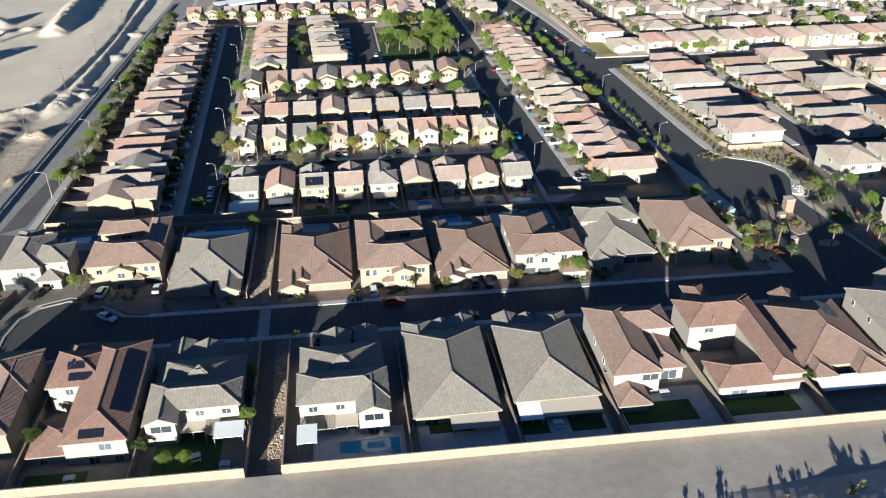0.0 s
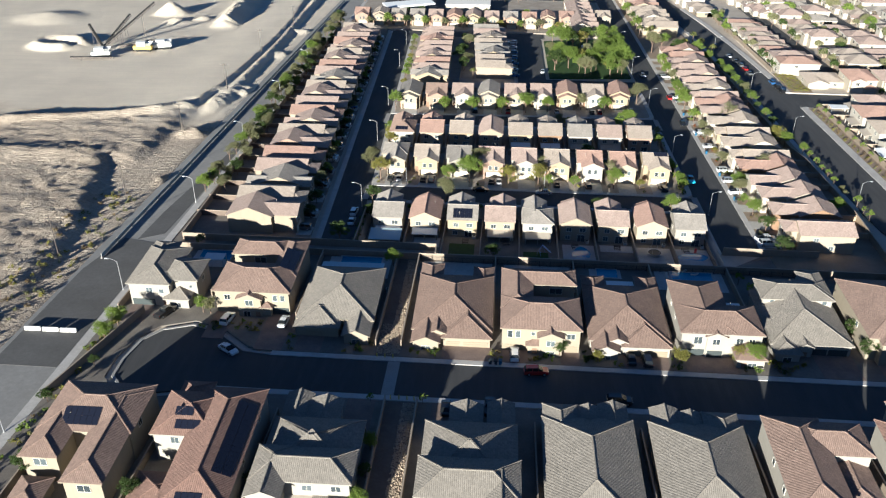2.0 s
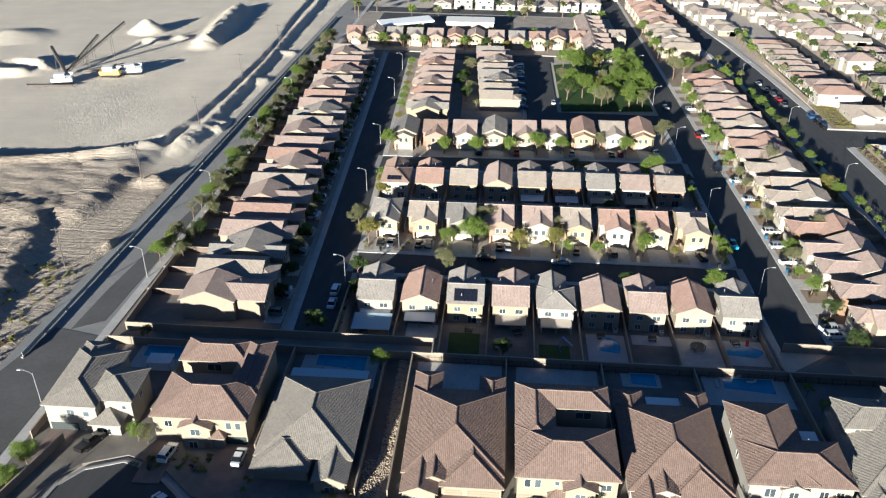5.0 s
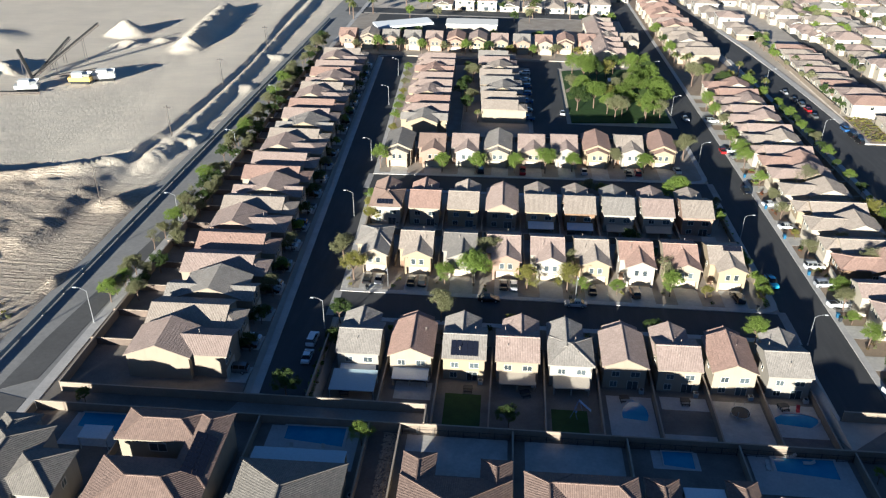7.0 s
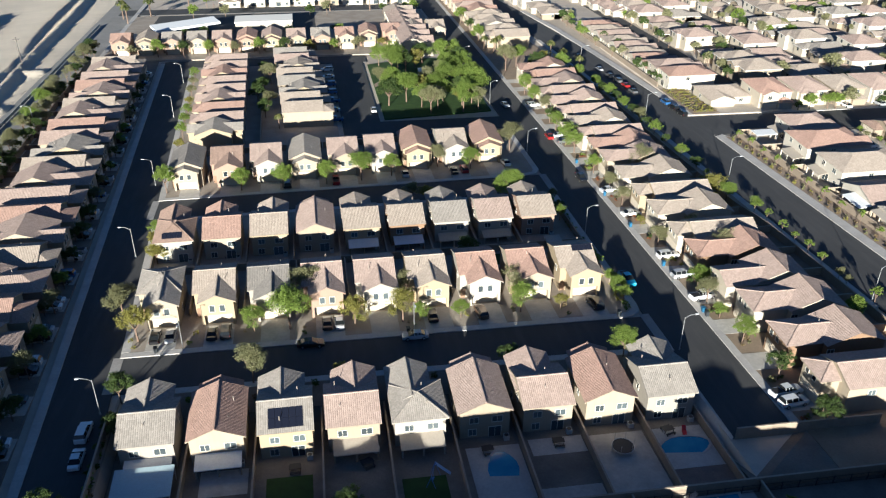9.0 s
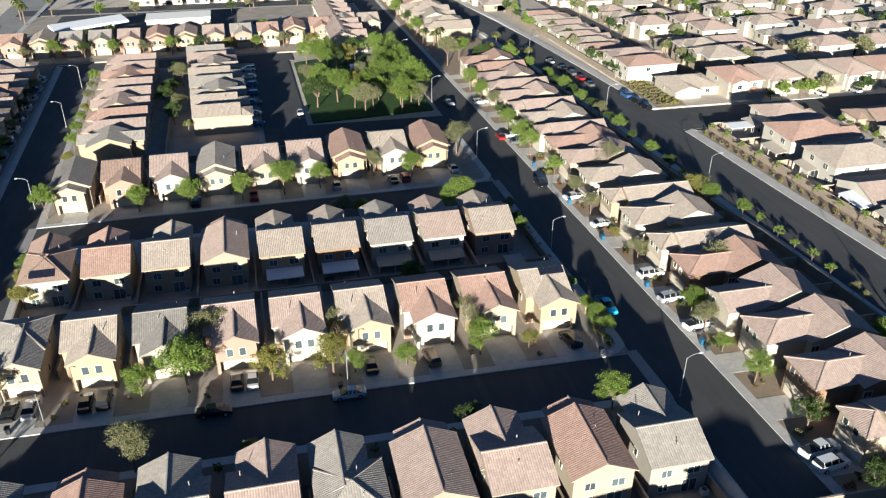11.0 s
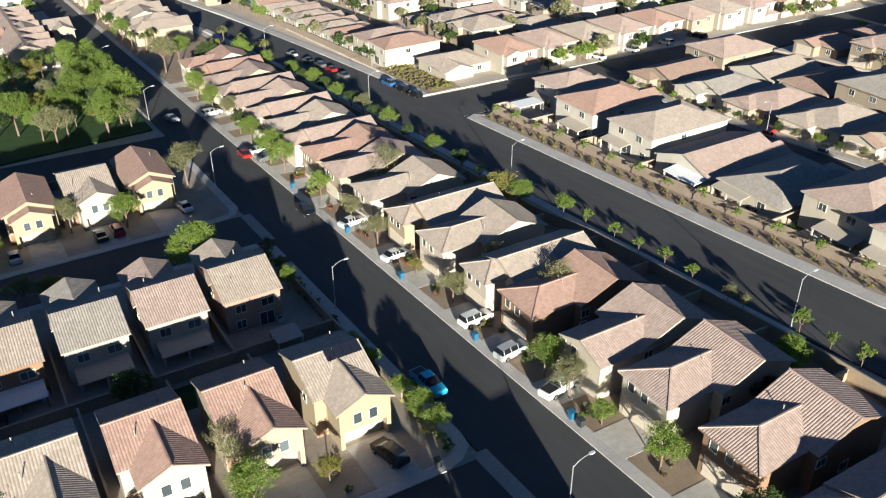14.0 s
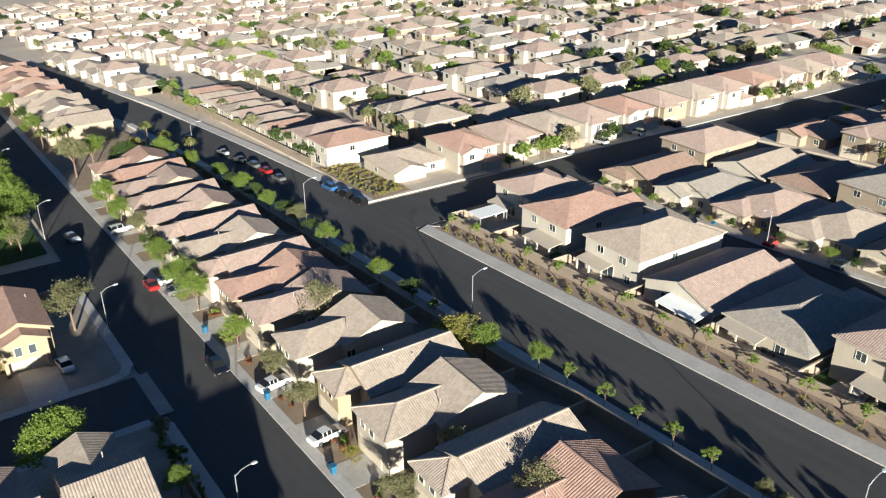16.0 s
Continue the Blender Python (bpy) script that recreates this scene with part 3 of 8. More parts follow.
for i, yy in enumerate(J_N):
    deep_house(71.5 - i * 0.2, yy, "w", rng.choice([W_CREAM, W_TAN, W_WHITE]), rng.choice([R_PINK, R_TERRA, R_TAN]), i % 3, "houses along the long street")
# west column (row C), fronts to the east
for i in range(22):
    yy = 218.0 + i * 10.75
    wl = rng.choice([W_CREAM, W_TAN, W_TAN, W_OCHRE, W_SALMON]) if i else W_TAN
    rf = [R_PINK, R_TAN, R_GREY, R_PINK, R_TERRA, R_PINK, R_TAN, R_PINK, R_TERRA, R_PINK][i % 10]
    deep_house(-51.6 - 0.043 * (yy - 213), yy, "e", wl, rf, (3, 0, 2, 0, 0)[i % 5], "houses on the western edge", 8.8, 17.8)
# two inner columns north of row G
for i in range(9):
    yy = 358.5 + i * 10.4
    deep_house(-37.2 - i * 0.3, yy, "w", rng.choice([W_TAN, W_OCHRE, W_CREAM]), rng.choice([R_PINK, R_TERRA, R_GREY, R_PINK]), 0 if i % 3 else 2, "inner column houses", 8.4, 15.0)
    if i:
        deep_house(4.4 - i * 0.55, yy + 8, "e", rng.choice([W_TAN, W_OCHRE, W_CREAM]), rng.choice([R_PINK, R_TAN, R_GREY, R_PINK]), 0 if i % 3 else 2, "inner column houses", 8.4, 15.0)
# the far row K closes the block in the north
for i in range(14):
    small_house(-76 + i * 9.9, 474 + max(0, i - 9) * 2.5, "s", rng.choice("aaab"), rng.choice([W_CREAM, W_OCHRE, W_SALMON, W_TAN]), rng.choice([R_PINK, R_TERRA, R_TAN, R_GREY]), 1, 7.4, 13, None, "far row of houses")


# ---- the large houses on both sides of the near street ----
BIG = "large houses on the near street"
# the newer tiles of these houses are duller than those of the older quarters
DULL = {R_PINK: (0.24, 0.168, 0.135), R_TERRA: (0.225, 0.14, 0.11), R_BROWN: (0.215, 0.15, 0.12), R_SLATE: (0.235, 0.21, 0.18)}


def big(x, y, face, blocks, wall, roof, wins=(), garages=(), doors=(), covers=(), panels=(), extra="", gm=None, storeys="two-storey"):
    pipes = [(blocks[0][0] + 0.35 * (blocks[0][1] - blocks[0][0]), blocks[0][2] + 5, blocks[0][5] + 0.9), (blocks[0][0] + 0.7 * (blocks[0][1] - blocks[0][0]), blocks[0][2] + 9, blocks[0][5] + 1.0)]
    return house(x, y, face, blocks, wall, DULL[roof], None, wins, garages, doors, pipes, covers, panels, "%s stucco %s house with %s tile roof%s" % (NAMES[wall], storeys, NAMES[roof], extra), "house", BIG, gm or plain("garage_tan", (0.25, 0.205, 0.145)))


F1, F2 = 3.3, 6.5
A1, A2 = 3.1, 6.2
GLASSDOOR = plain("dark_garage_glass", (0.06, 0.07, 0.07), 0.25)
# row B, fronts to the south
big(-72.3, 175.0, "s", [(-7.4, 1.5, 0, 15, 0, F2, "y", "h", "h", 22), (-1.5, 7.0, 2, 10.4, 0, F2 - 0.1, "x", "h", "h", 22), (0.6, 5.6, -0.8, 6, 0, F1, "y", "h", "g", 24), (-7.3, -2.0, 10, 17.8, 0, F2 - 0.3, "y", "h", "h", 22)], W_STONE, R_SLATE,
    [("s", -3.0, 3.9, 1.3, 1.3), ("s", -0.3, 3.9, 1.0, 1.0), ("s", 3.2, 0.8, 1.3, 1.2, -0.8), ("s", 5.6, 4.2, 0.7, 0.7, 2.0), ("e", 6, 3.8, 1.2, 1.2)], [(-4.6, 4.8)], [(0.2,)], extra=" beside the turning circle", gm=GLASSDOOR)
big(-52.3, 172.3, "s", [(-8.0, 8.0, 1.5, 12.5, 0, F2, "x", "h", "h", 22), (-2.8, 2.2, 0, 8, 0, F2 - 1.1, "y", "g", "g", 24), (3.0, 8.0, 8, 22.8, 0, F2 + 0.05, "y", "h", "h", 22), (-8.0, 4.0, 16.8, 22.9, 0, F2 - 0.02, "x", "h", "h", 22), (2.2, 4.2, 0.3, 4, 0, F1, "y", "h", "g", 22)], W_SAND, R_PINK,
    [("s", -5.4, 4.0, 1.2, 1.2, 1.5), ("s", -0.3, 3.6, 1.6, 1.3), ("s", -1.0, 0.7, 1.4, 1.4), ("s", 5.0, 4.0, 0.9, 1.4, 1.5), ("s", 6.6, 4.0, 0.9, 1.4, 1.5), ("s", -2.0, 3.9, 2.6, 1.5, 16.8)], [(5.9, 3.6, 1.5)], [(1.4,)], panels=[(2, 1, 9.0, 1.0, 8, 2)], extra=" and solar panels", gm=GLASSDOOR)
big(-33.4, 165.0, "s", [(-7.8, 7.8, 3.5, 23.2, 0, F1 + 0.4, "y", "h", "h", 22), (-7.8, 1.0, 0.8, 10, 0, F1 + 0.1, "y", "h", "h", 21), (2.6, 7.6, -1.6, 8, 0, F1, "y", "g", "g", 24)], W_SAND, R_SLATE,
    [("s", 5.1, 0.8, 1.6, 1.3, -1.6)], [(-4.4, 4.9, 0.8)], [(1.8, 3.5)], covers=[(-7.0, 7.4, 23.2, 27.2, 2.6, 3.0, plain("pale_blue_roof", (0.50, 0.58, 0.62), 0.6))], storeys="single-storey", extra=" and pale patio roof")
big(-8.9, 164.0, "s", [(-7.9, 7.9, 3.0, 23.2, 0, F1 + 0.3, "y", "h", "h", 21), (-7.7, -2.5, -1.2, 8, 0, F1, "y", "g", "g", 24), (-1.6, 7.9, 0.6, 9, 0, F1 + 0.15, "y", "h", "g", 21), (-4.6, -1.4, 1.2, 8, 0, F1 + 0.6, "y", "g", "g", 24), (-7.9, -3.6, 18, 28.2, 0, F1 + 0.1, "y", "g", "h", 21), (4.0, 7.9, 18, 27.4, 0, F1 + 0.1, "y", "g", "h", 21)], W_SAND, R_BROWN,
    [("s", -5.1, 0.8, 1.7, 1.3, -1.2)], [(0.3, 2.6, 0.6), (5.0, 4.9, 0.6)], [(-2.1, 3.0)], storeys="single-storey")
big(9.2, 163.4, "s", [(-7.8, 7.8, 1.0, 12, 0, F2, "x", "h", "h", 22), (-0.4, 4.2, -0.8, 8, 0, F2 - 0.9, "y", "g", "g", 24), (-7.8, -1.8, 8, 22.8, 0, F2 + 0.05, "y", "h", "h", 22), (-7.0, 7.6, 17.4, 22.9, 0, F2 - 0.02, "x", "h", "h", 22), (-2.6, 0.6, 0, 4, 0, F1 - 0.1, "y", "h", "g", 22)], W_SAND, R_PINK,
    [("s", -6.2, 4.0, 0.9, 1.6, 1.0), ("s", -4.6, 4.0, 0.9, 1.6, 1.0), ("s", 1.9, 3.4, 1.6, 1.3, -0.8), ("s", 1.9, 0.8, 1.6, 1.2, -0.8), ("s", 6.0, 4.0, 1.6, 1.2, 1.0), ("s", -1.6, 4.6, 0.7, 0.8, 1.0), ("s", 3.6, 3.9, 2.6, 1.4, 17.4)], [(-5.4, 4.6, 1.0), (6.1, 2.6, 1.0)], [(-1.2, 0.0)])
big(27.2, 164.0, "s", [(-7.9, 7.9, 2.0, 21.9, 0, F1 + 0.3, "y", "h", "h", 21), (-7.4, -2.6, -1.4, 8, 0, F1, "y", "g", "g", 24), (-1.4, 7.9, 0.4, 9, 0, F1 + 0.15, "y", "h", "g", 21), (-4.4, -0.8, 0.9, 8, 0, F1 + 0.7, "y", "g", "g", 24), (-7.9, -3.6, 17, 25.8, 0, F1 + 0.1, "y", "g", "h", 21), (4.0, 7.9, 17, 26.2, 0, F1 + 0.1, "y", "g", "h", 21)], W_STONE, R_BROWN,
    [("s", -5.0, 0.8, 1.8, 1.3, -1.4)], [(1.0, 2.7, 0.4), (5.2, 4.4, 0.4)], [(-2.0, 2.0)], covers=[(-2.6, 3.4, 21.9, 25.4, 2.6, 3.0, WHITEROOF)], storeys="single-storey")
big(45.2, 164.8, "s", [(-7.9, 7.9, 1.0, 10.6, 0, F2, "x", "h", "h", 22), (-7.9, 2.2, 1.2, 19.5, 0, F2 + 0.1, "y", "h", "h", 19), (2.6, 8.0, -2.8, 6, 0, F1, "y", "h", "h", 24), (-2.9, 0.7, 0.6, 6, 0, F2 - 0.6, "y", "g", "g", 24), (2.2, 7.6, 9, 13.5, 0, F1, "y", "h", "h", 20)], W_STONE, R_BROWN,
    [("s", -1.1, 3.8, 1.4, 1.3, 0.6), ("s", 3.6, 3.9, 1.3, 1.3, 1.0), ("s", 6.0, 3.9, 1.1, 1.3, 1.0), ("s", -4.6, 3.6, 1.6, 1.7, 1.0), ("s", 5.6, 0.8, 1.6, 1.3, -2.8), ("w", 9, 4.0, 0.8, 1.2), ("w", 14, 4.0, 0.8, 1.2)], [(-5.5, 4.6, 0.95), (-1.1, 2.8, 0.55)], [(4.0, -2.8)], covers=[(2.4, 7.4, 13.5, 17.5, 2.6, 2.9, WHITEROOF)], gm=GLASSDOOR)
big(64.0, 167.0, "s", [(-7.9, 7.9, 1.2, 20, 0, F1 + 0.3, "y", "h", "g", 21), (-7.0, 7.6, 14.2, 21.4, 0, F2 - 0.7, "x", "h", "h", 20), (-7.9, -3.0, -1.8, 8, 0, F1, "y", "h", "g", 20), (-2.8, -0.2, 0.2, 7, 0, F1 + 0.3, "y", "g", "g", 24), (3.0, 7.5, 16, 25, 0, F2 - 0.68, "y", "h", "h", 20)], W_STONE, R_SLATE,
    [("s", -5.4, 0.8, 1.6, 1.3, -1.8), ("s", -5, 4.4, 0.8, 0.8, 14.2), ("s", -2.2, 4.4, 0.8, 0.8, 14.2), ("s", 6, 4.4, 1.0, 1.0, 14.2), ("w", 5, 1.0, 1.0, 1.2), ("w", 9, 1.0, 1.0, 1.2)], [(1.8, 2.6, 1.15), (5.4, 3.6, 1.15)], [(-1.5, 0.2)], gm=GLASSDOOR)
big(82.5, 166.5, "s", [(-7.9, 7.9, 1.0, 22, 0, F2, "y", "h", "h", 22), (-6, 2.0, -1.0, 8, 0, F2 - 0.2, "y", "h", "g", 22), (3.0, 6.6, -1.4, 6, 0, F1, "y", "h", "g", 24)], W_SAND, R_PINK,
    [("s", -4, 4.0, 1.3, 1.3, -1.0), ("s", 0, 4.0, 1.3, 1.3, -1.0), ("s", 5, 4.0, 1.4, 1.3, 1.0), ("w", 8, 4, 1, 1.2)], [(-2.5, 4.8, -1.0)], [(4.8, -1.4)])
# row A, backs to the south
big(-66.5, 141.0, "n", [(-7.6, 7.6, 4.5, 16, 0, A2, "x", "h", "h", 22), (-7.4, -1.4, 6, 27, 0, A2 + 0.05, "y", "h", "h", 22), (2.0, 7.6, 10, 22, 0, A2 - 0.1, "y", "h", "h", 22), (2.4, 7.0, 24, 30, 0, A1, "y", "h", "h", 22)], W_SAND, R_PINK,
    [("n", -4.5, 3.9, 2.0, 1.3, 27.0), ("n", -4.5, 0.6, 2.4, 1.8, 27.0), ("n", 4.8, 3.9, 2.0, 1.3, 22.0), ("e", 12, 4, 1.2, 1.2), ("w", 12, 4, 1.2, 1.2)], [(3, 4.8, 2.0)], panels=[(0, 1, -2.0, 1.2, 6, 2)])
big(-47.3, 141.5, "n", [(-8.0, 2.0, 4.6, 31, 0, A2, "y", "h", "h", 22), (-2.0, 8.0, 6, 16, 0, A2 - 0.08, "x", "h", "h", 22), (0.0, 8.2, 22, 30, 0, A1, "y", "h", "h", 20), (3.0, 8.0, 0, 8, 0, A1 + 0.2, "y", "h", "h", 22)], W_STONE, R_TERRA,
    [("n", -4.6, 3.8, 2.0, 1.4, 31.0), ("n", -6.4, 0.5, 1.4, 1.9, 31.0), ("n", -2.4, 0.5, 1.8, 1.9, 31.0), ("n", 4.5, 3.9, 1.3, 1.3, 16.0), ("n", 6.0, 0.8, 1.2, 1.2, 30.0), ("w", 10, 4, 1.0, 1.2), ("w", 20, 4, 1.0, 1.2)], [(-3, 4.8, 2.0)],
    panels=[(1, 1, 0.5, 1.2, 4, 1), (1, 1, 2.0, 3.6, 3, 1), (0, 0, 9.0, 0.8, 16, 2), (0, 3, -4.6, 0.8, 4, 1)], extra=" and black solar panels")
big(-29.2, 141.0, "n", [(-7.4, 7.4, 8.0, 21, 0, A1 + 0.9, "y", "h", "h", 21), (-7.6, 7.6, 17.2, 24, 0, A2, "x", "h", "h", 22), (2.6, 7.6, 17, 27.5, 0, A2 - 0.1, "y", "h", "g", 24), (-2.5, 2.5, 1.5, 9, 0, A1 - 0.2, "y", "g", "g", 22), (3.0, 7.0, 0, 8, 0, A1 - 0.4, "y", "g", "g", 22)], W_STONE, R_SLATE,
    [("n", -1.0, 4.0, 1.5, 1.1, 24.0), ("n", -5.5, 4.0, 1.5, 1.1, 24.0), ("n", 5.0, 4.0, 3.4, 1.4, 27.5), ("n", -3.0, 0.4, 3.0, 2.0, 24.0), ("w", 20, 4, 1, 1)], [(-5, 4.4, 6.0)], covers=[(-7.2, -1.8, 24, 27.5, 2.6, 3.0, tiles(DULL[R_SLATE])), (-2, 2.6, 24, 26.5, 2.6, 2.9, TANROOF)])
big(-3.6, 141.0, "n", [(-7.4, 7.4, 7.0, 21, 0, A1 + 0.9, "y", "h", "h", 21), (-7.8, 7.6, 17.6, 25.5, 0, A2, "x", "h", "h", 22), (-7.8, -2.6, 18, 29.0, 0, A2 - 0.1, "y", "h", "g", 24), (-1.5, 3.5, 1.0, 9, 0, A1 - 0.2, "y", "g", "g", 22), (-7.0, -3.0, 0, 8, 0, A1 - 0.4, "y", "g", "g", 22)], W_STONE, R_SLATE,
    [("n", 5.2, 4.0, 1.5, 1.1, 25.5), ("n", 0.5, 4.0, 1.5, 1.1, 25.5), ("n", -5.2, 4.0, 3.2, 1.4, 29.0), ("n", 2.0, 0.4, 3.0, 2.0, 25.5), ("n", -5.2, 0.4, 2.4, 2.0, 29.0)], [(5, 4.4, 5.0)], covers=[(1.6, 7.6, 25.5, 28.6, 2.6, 3.0, tiles(DULL[R_SLATE])), (-2.4, 1.6, 25.5, 28.4, 2.6, 2.9, TANROOF)])
big(16.2, 142.0, "n", [(-7.4, 7.4, 4.6, 29, 0, A1 + 0.3, "y", "h", "h", 22), (-6.8, -2.6, 0, 9, 0, A1 - 0.2, "y", "g", "g", 22), (-2.0, 1.2, 1.0, 9, 0, A1 - 0.1, "y", "g", "g", 22), (2.0, 7.2, 1.2, 9, 0, A1 + 0.2, "y", "h", "h", 22)], W_SAND, R_SLATE,
    [("n", 4.6, 0.7, 2.4, 1.5, 29.0), ("n", -3.2, 0.4, 3.0, 2.0, 29.0)], [(4.6, 4.4, 1.2)], covers=[(-7.0, 1.4, 29, 32.5, 2.6, 3.0, TANROOF)], storeys="single-storey")
big(34.6, 142.0, "n", [(-7.6, 7.6, 4.4, 27, 0, A1 + 0.3, "y", "h", "h", 22), (2.6, 6.8, 0, 9, 0, A1 - 0.2, "y", "g", "g", 22), (-1.2, 2.0, 1.0, 9, 0, A1 - 0.1, "y", "g", "g", 22), (-7.2, -2.0, 1.2, 9, 0, A1 + 0.2, "y", "h", "h", 22)], W_SAND, R_SLATE,
    [("n", 4.6, 0.7, 2.4, 1.5, 27.0), ("n", -3.2, 0.4, 3.0, 2.0, 27.0)], [(-4.6, 4.4, 1.2)], covers=[(-7.4, 3.4, 27, 31.0, 2.5, 3.0, TANROOF), (3.4, 7.6, 27, 31.5, 2.6, 3.05, WHITEROOF)], storeys="single-storey", extra=" and white patio roof")
big(53.0, 142.5, "n", [(-1.0, 7.6, 5.2, 26, 0, A2, "y", "h", "h", 22), (-7.6, 4.0, 6.0, 13, 0, A2 - 0.1, "x", "h", "h", 22), (2.4, 7.8, 22, 31, 0, A1 + 0.1, "y", "h", "h", 22), (-7.2, -1.0, 10, 22, 0, A1 + 0.4, "y", "h", "h", 20)], W_STONE, R_PINK,
    [("n", 0.8, 4.0, 3.0, 1.4, 26.0), ("n", -4.5, 0.5, 3.0, 2.0, 22.0), ("e", 14, 4, 1.0, 1.2), ("e", 20, 4, 1.0, 1.2)], [(-3, 4.8, 4.0)])
big(72.0, 143.0, "n", [(-7.6, 7.6, 5.0, 14, 0, A2, "x", "h", "h", 22), (-7.6, -2.0, 6, 30, 0, A2 + 0.05, "y", "h", "h", 22), (-7.4, 8.0, 23, 30.2, 0, A1 + 1.4, "x", "h", "h", 22), (0.0, 4.0, 0, 8, 0, A2 - 0.2, "y", "h", "h", 22)], W_STONE, R_TERRA,
    [("n", 4.0, 1.8, 3.0, 1.4, 30.2), ("n", -3.0, 0.4, 3.6, 1.8, 30.2), ("n", 3.6, 4.2, 1.8, 1.1, 14.0)], [(3, 4.8, 3.0)])
big(91.0, 143.0, "n", [(-7.9, 7.9, 5.0, 25, 0, A1 + 0.3, "y", "h", "h", 22), (-6.8, -1.4, 12, 28, 0, A1 + 0.2, "y", "h", "h", 22), (3.2, 7.8, 14, 28, 0, A1 + 0.1, "y", "h", "h", 22), (-2, 3, 0, 9, 0, A1 - 0.2, "y", "g", "g", 22)], W_SAND, R_BROWN,
    [("n", -4, 0.5, 3, 2, 28.0)], [(4.6, 4.4, 3.0)], covers=[(-7.0, 7.4, 28, 31.5, 2.5, 3.0, WHITEROOF)], panels=[(0, 0, 8.0, 3.6, 5, 2)], storeys="single-storey", extra=" and solar panels")
big(110.0, 143.0, "n", [(-7.9, 7.9, 5.0, 25, 0, A2, "y", "h", "h", 22), (-6.8, -1.4, 0, 9, 0, A2 - 0.2, "y", "g", "g", 24)], W_STONE, R_SLATE, [("e", 8, 4, 1, 1.2), ("e", 14, 4, 1, 1.2), ("n", 0, 4, 2, 1.3)], [(4.6, 4.4, 3.0)])


# ---- the quarter east of the boulevard and the far houses ----
def far_house(x, y, face, storeys, wall, roof, w, d, group, detail=1, covers=()):
    e = 2.9 if storeys == 1 else 5.7
    hw = w / 2
    e0 = rng.choice("hhg")
    if storeys == 1:
        blocks = [(-hw, hw, 2.5, d, 0, e, "x" if w > d - 2.5 else "y", e0, rng.choice("hg"), 19), (-hw, -hw + w * 0.55, 0, 7, 0, e - 0.1, "y", rng.choice("hg"), "g", 19)]
    else:
        blocks = [(-hw, hw, 1.5, d, 0, e, "x" if w > d else "y", "h", "h", 20), (-hw + 0.5, 0.5, 0, 6, 0, e - 0.2, "y", rng.choice("hg"), "g", 20)]
        if rng.random() < 0.5:
            blocks.append((0.5, hw - 0.3, -0.8, 6, 0, 2.9, "y", "h", "g", 20))
    wins = []
    if detail or group == FARG:
        z = 0.9 if storeys == 1 else 3.7
        wins = [("s", -hw * 0.5, z, 1.3, 1.2), ("s", hw * 0.55, z, 1.2, 1.2, blocks[0][2]), ("n", -2.5, z, 1.5, 1.2), ("n", 2.5, z, 1.3, 1.2), ("w", d * 0.6, z, 1.2, 1.1), ("e", d * 0.6, z, 1.2, 1.1)]
        if storeys == 2:
            wins += [("n", 0.5, 0.3, 2.4, 2.0), ("n", -3.8, 0.8, 1.2, 1.2)]
    if not detail:
        return joined_house(x, y, face, blocks, wall, roof, wins)
    return house(x, y, face, blocks, wall, roof, None, wins, [(-hw * 0.45, 4.6)] if detail else (), (), [(1, d * 0.6, e + 1.2)] if detail else (), covers, (),
                 "%s stucco %s house with %s tile roof" % (NAMES[wall], "single-storey" if storeys == 1 else "two-storey", NAMES[roof]), "house", group, near=False)


FARG = "distant houses"
FAR_MESH = {}


def joined_house(x, y, face, blocks, wall, roof, wins):
    """A house of the distant quarters, gathered into one mesh with its neighbours."""
    depth = max(b[3] for b in blocks)
    turn = {"s": 0, "n": 180, "e": 90, "w": -90}[face]
    c = pose(x, y, 0, 0, 0, turn) @ Vector((0, depth / 2, 0))
    m = pose(x, y, gz(c.x, c.y) + 0.25, 0, 0, turn)

    def put(mat, pts, uvs=None):
        FAR_MESH.setdefault(mat, MB()).face([tuple(m @ Vector(p)) for p in pts], uvs)

    for b in blocks:
        x0, x1, y0, y1, _, eave, axis, e0, e1, pitch = b
        a = MB().box(x0, x1, y0, y1, -2, eave)
        for f in a.f:
            put(stucco(wall), [a.v[i] for i in f])
        for pts, uvs in roof_faces(b)[0]:
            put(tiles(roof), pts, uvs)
            put(TRIM, [(p[0], p[1], p[2] - 0.16) for p in pts][::-1])
        for p, q in roof_faces(b)[2]:
            put(TRIM, [p, q, (q[0], q[1], q[2] - 0.2), (p[0], p[1], p[2] - 0.2)])
    bx0, bx1 = blocks[0][0], blocks[0][1]
    for side, off, z, w, tall, *at in wins:
        if side in "sn":
            yy = (at[0] if at else 0.0) - 0.03 if side == "s" else depth + 0.03
            put(GLASS, [(off - w / 2, yy, z), (off + w / 2, yy, z), (off + w / 2, yy, z + tall), (off - w / 2, yy, z + tall)])
        else:
            xx = bx0 - 0.03 if side == "w" else bx1 + 0.03
            put(GLASS, [(xx, off - w / 2, z), (xx, off + w / 2, z), (xx, off + w / 2, z + tall), (xx, off - w / 2, z + tall)])


def flush_joined():
    v, f, uv, mi = [], [], [], []
    me = bpy.data.meshes.new("distant_houses")
    for k, (mat, mb) in enumerate(FAR_MESH.items()):
        o = len(v)
        v += mb.v
        f += [tuple(i + o for i in q) for q in mb.f]
        uv += mb.uv
        mi += [k] * len(mb.f)
        me.materials.append(mat)
    me.from_pydata(v, [], f)
    me.uv_layers.new(name="UVMap").data.foreach_set("uv", np.array(uv, dtype=np.float32).ravel())
    me.polygons.foreach_set("material_index", mi)
    tagged(new("distant_houses", me), "pale stucco houses with tan tile roofs, far off", "houses", "", "stuff")


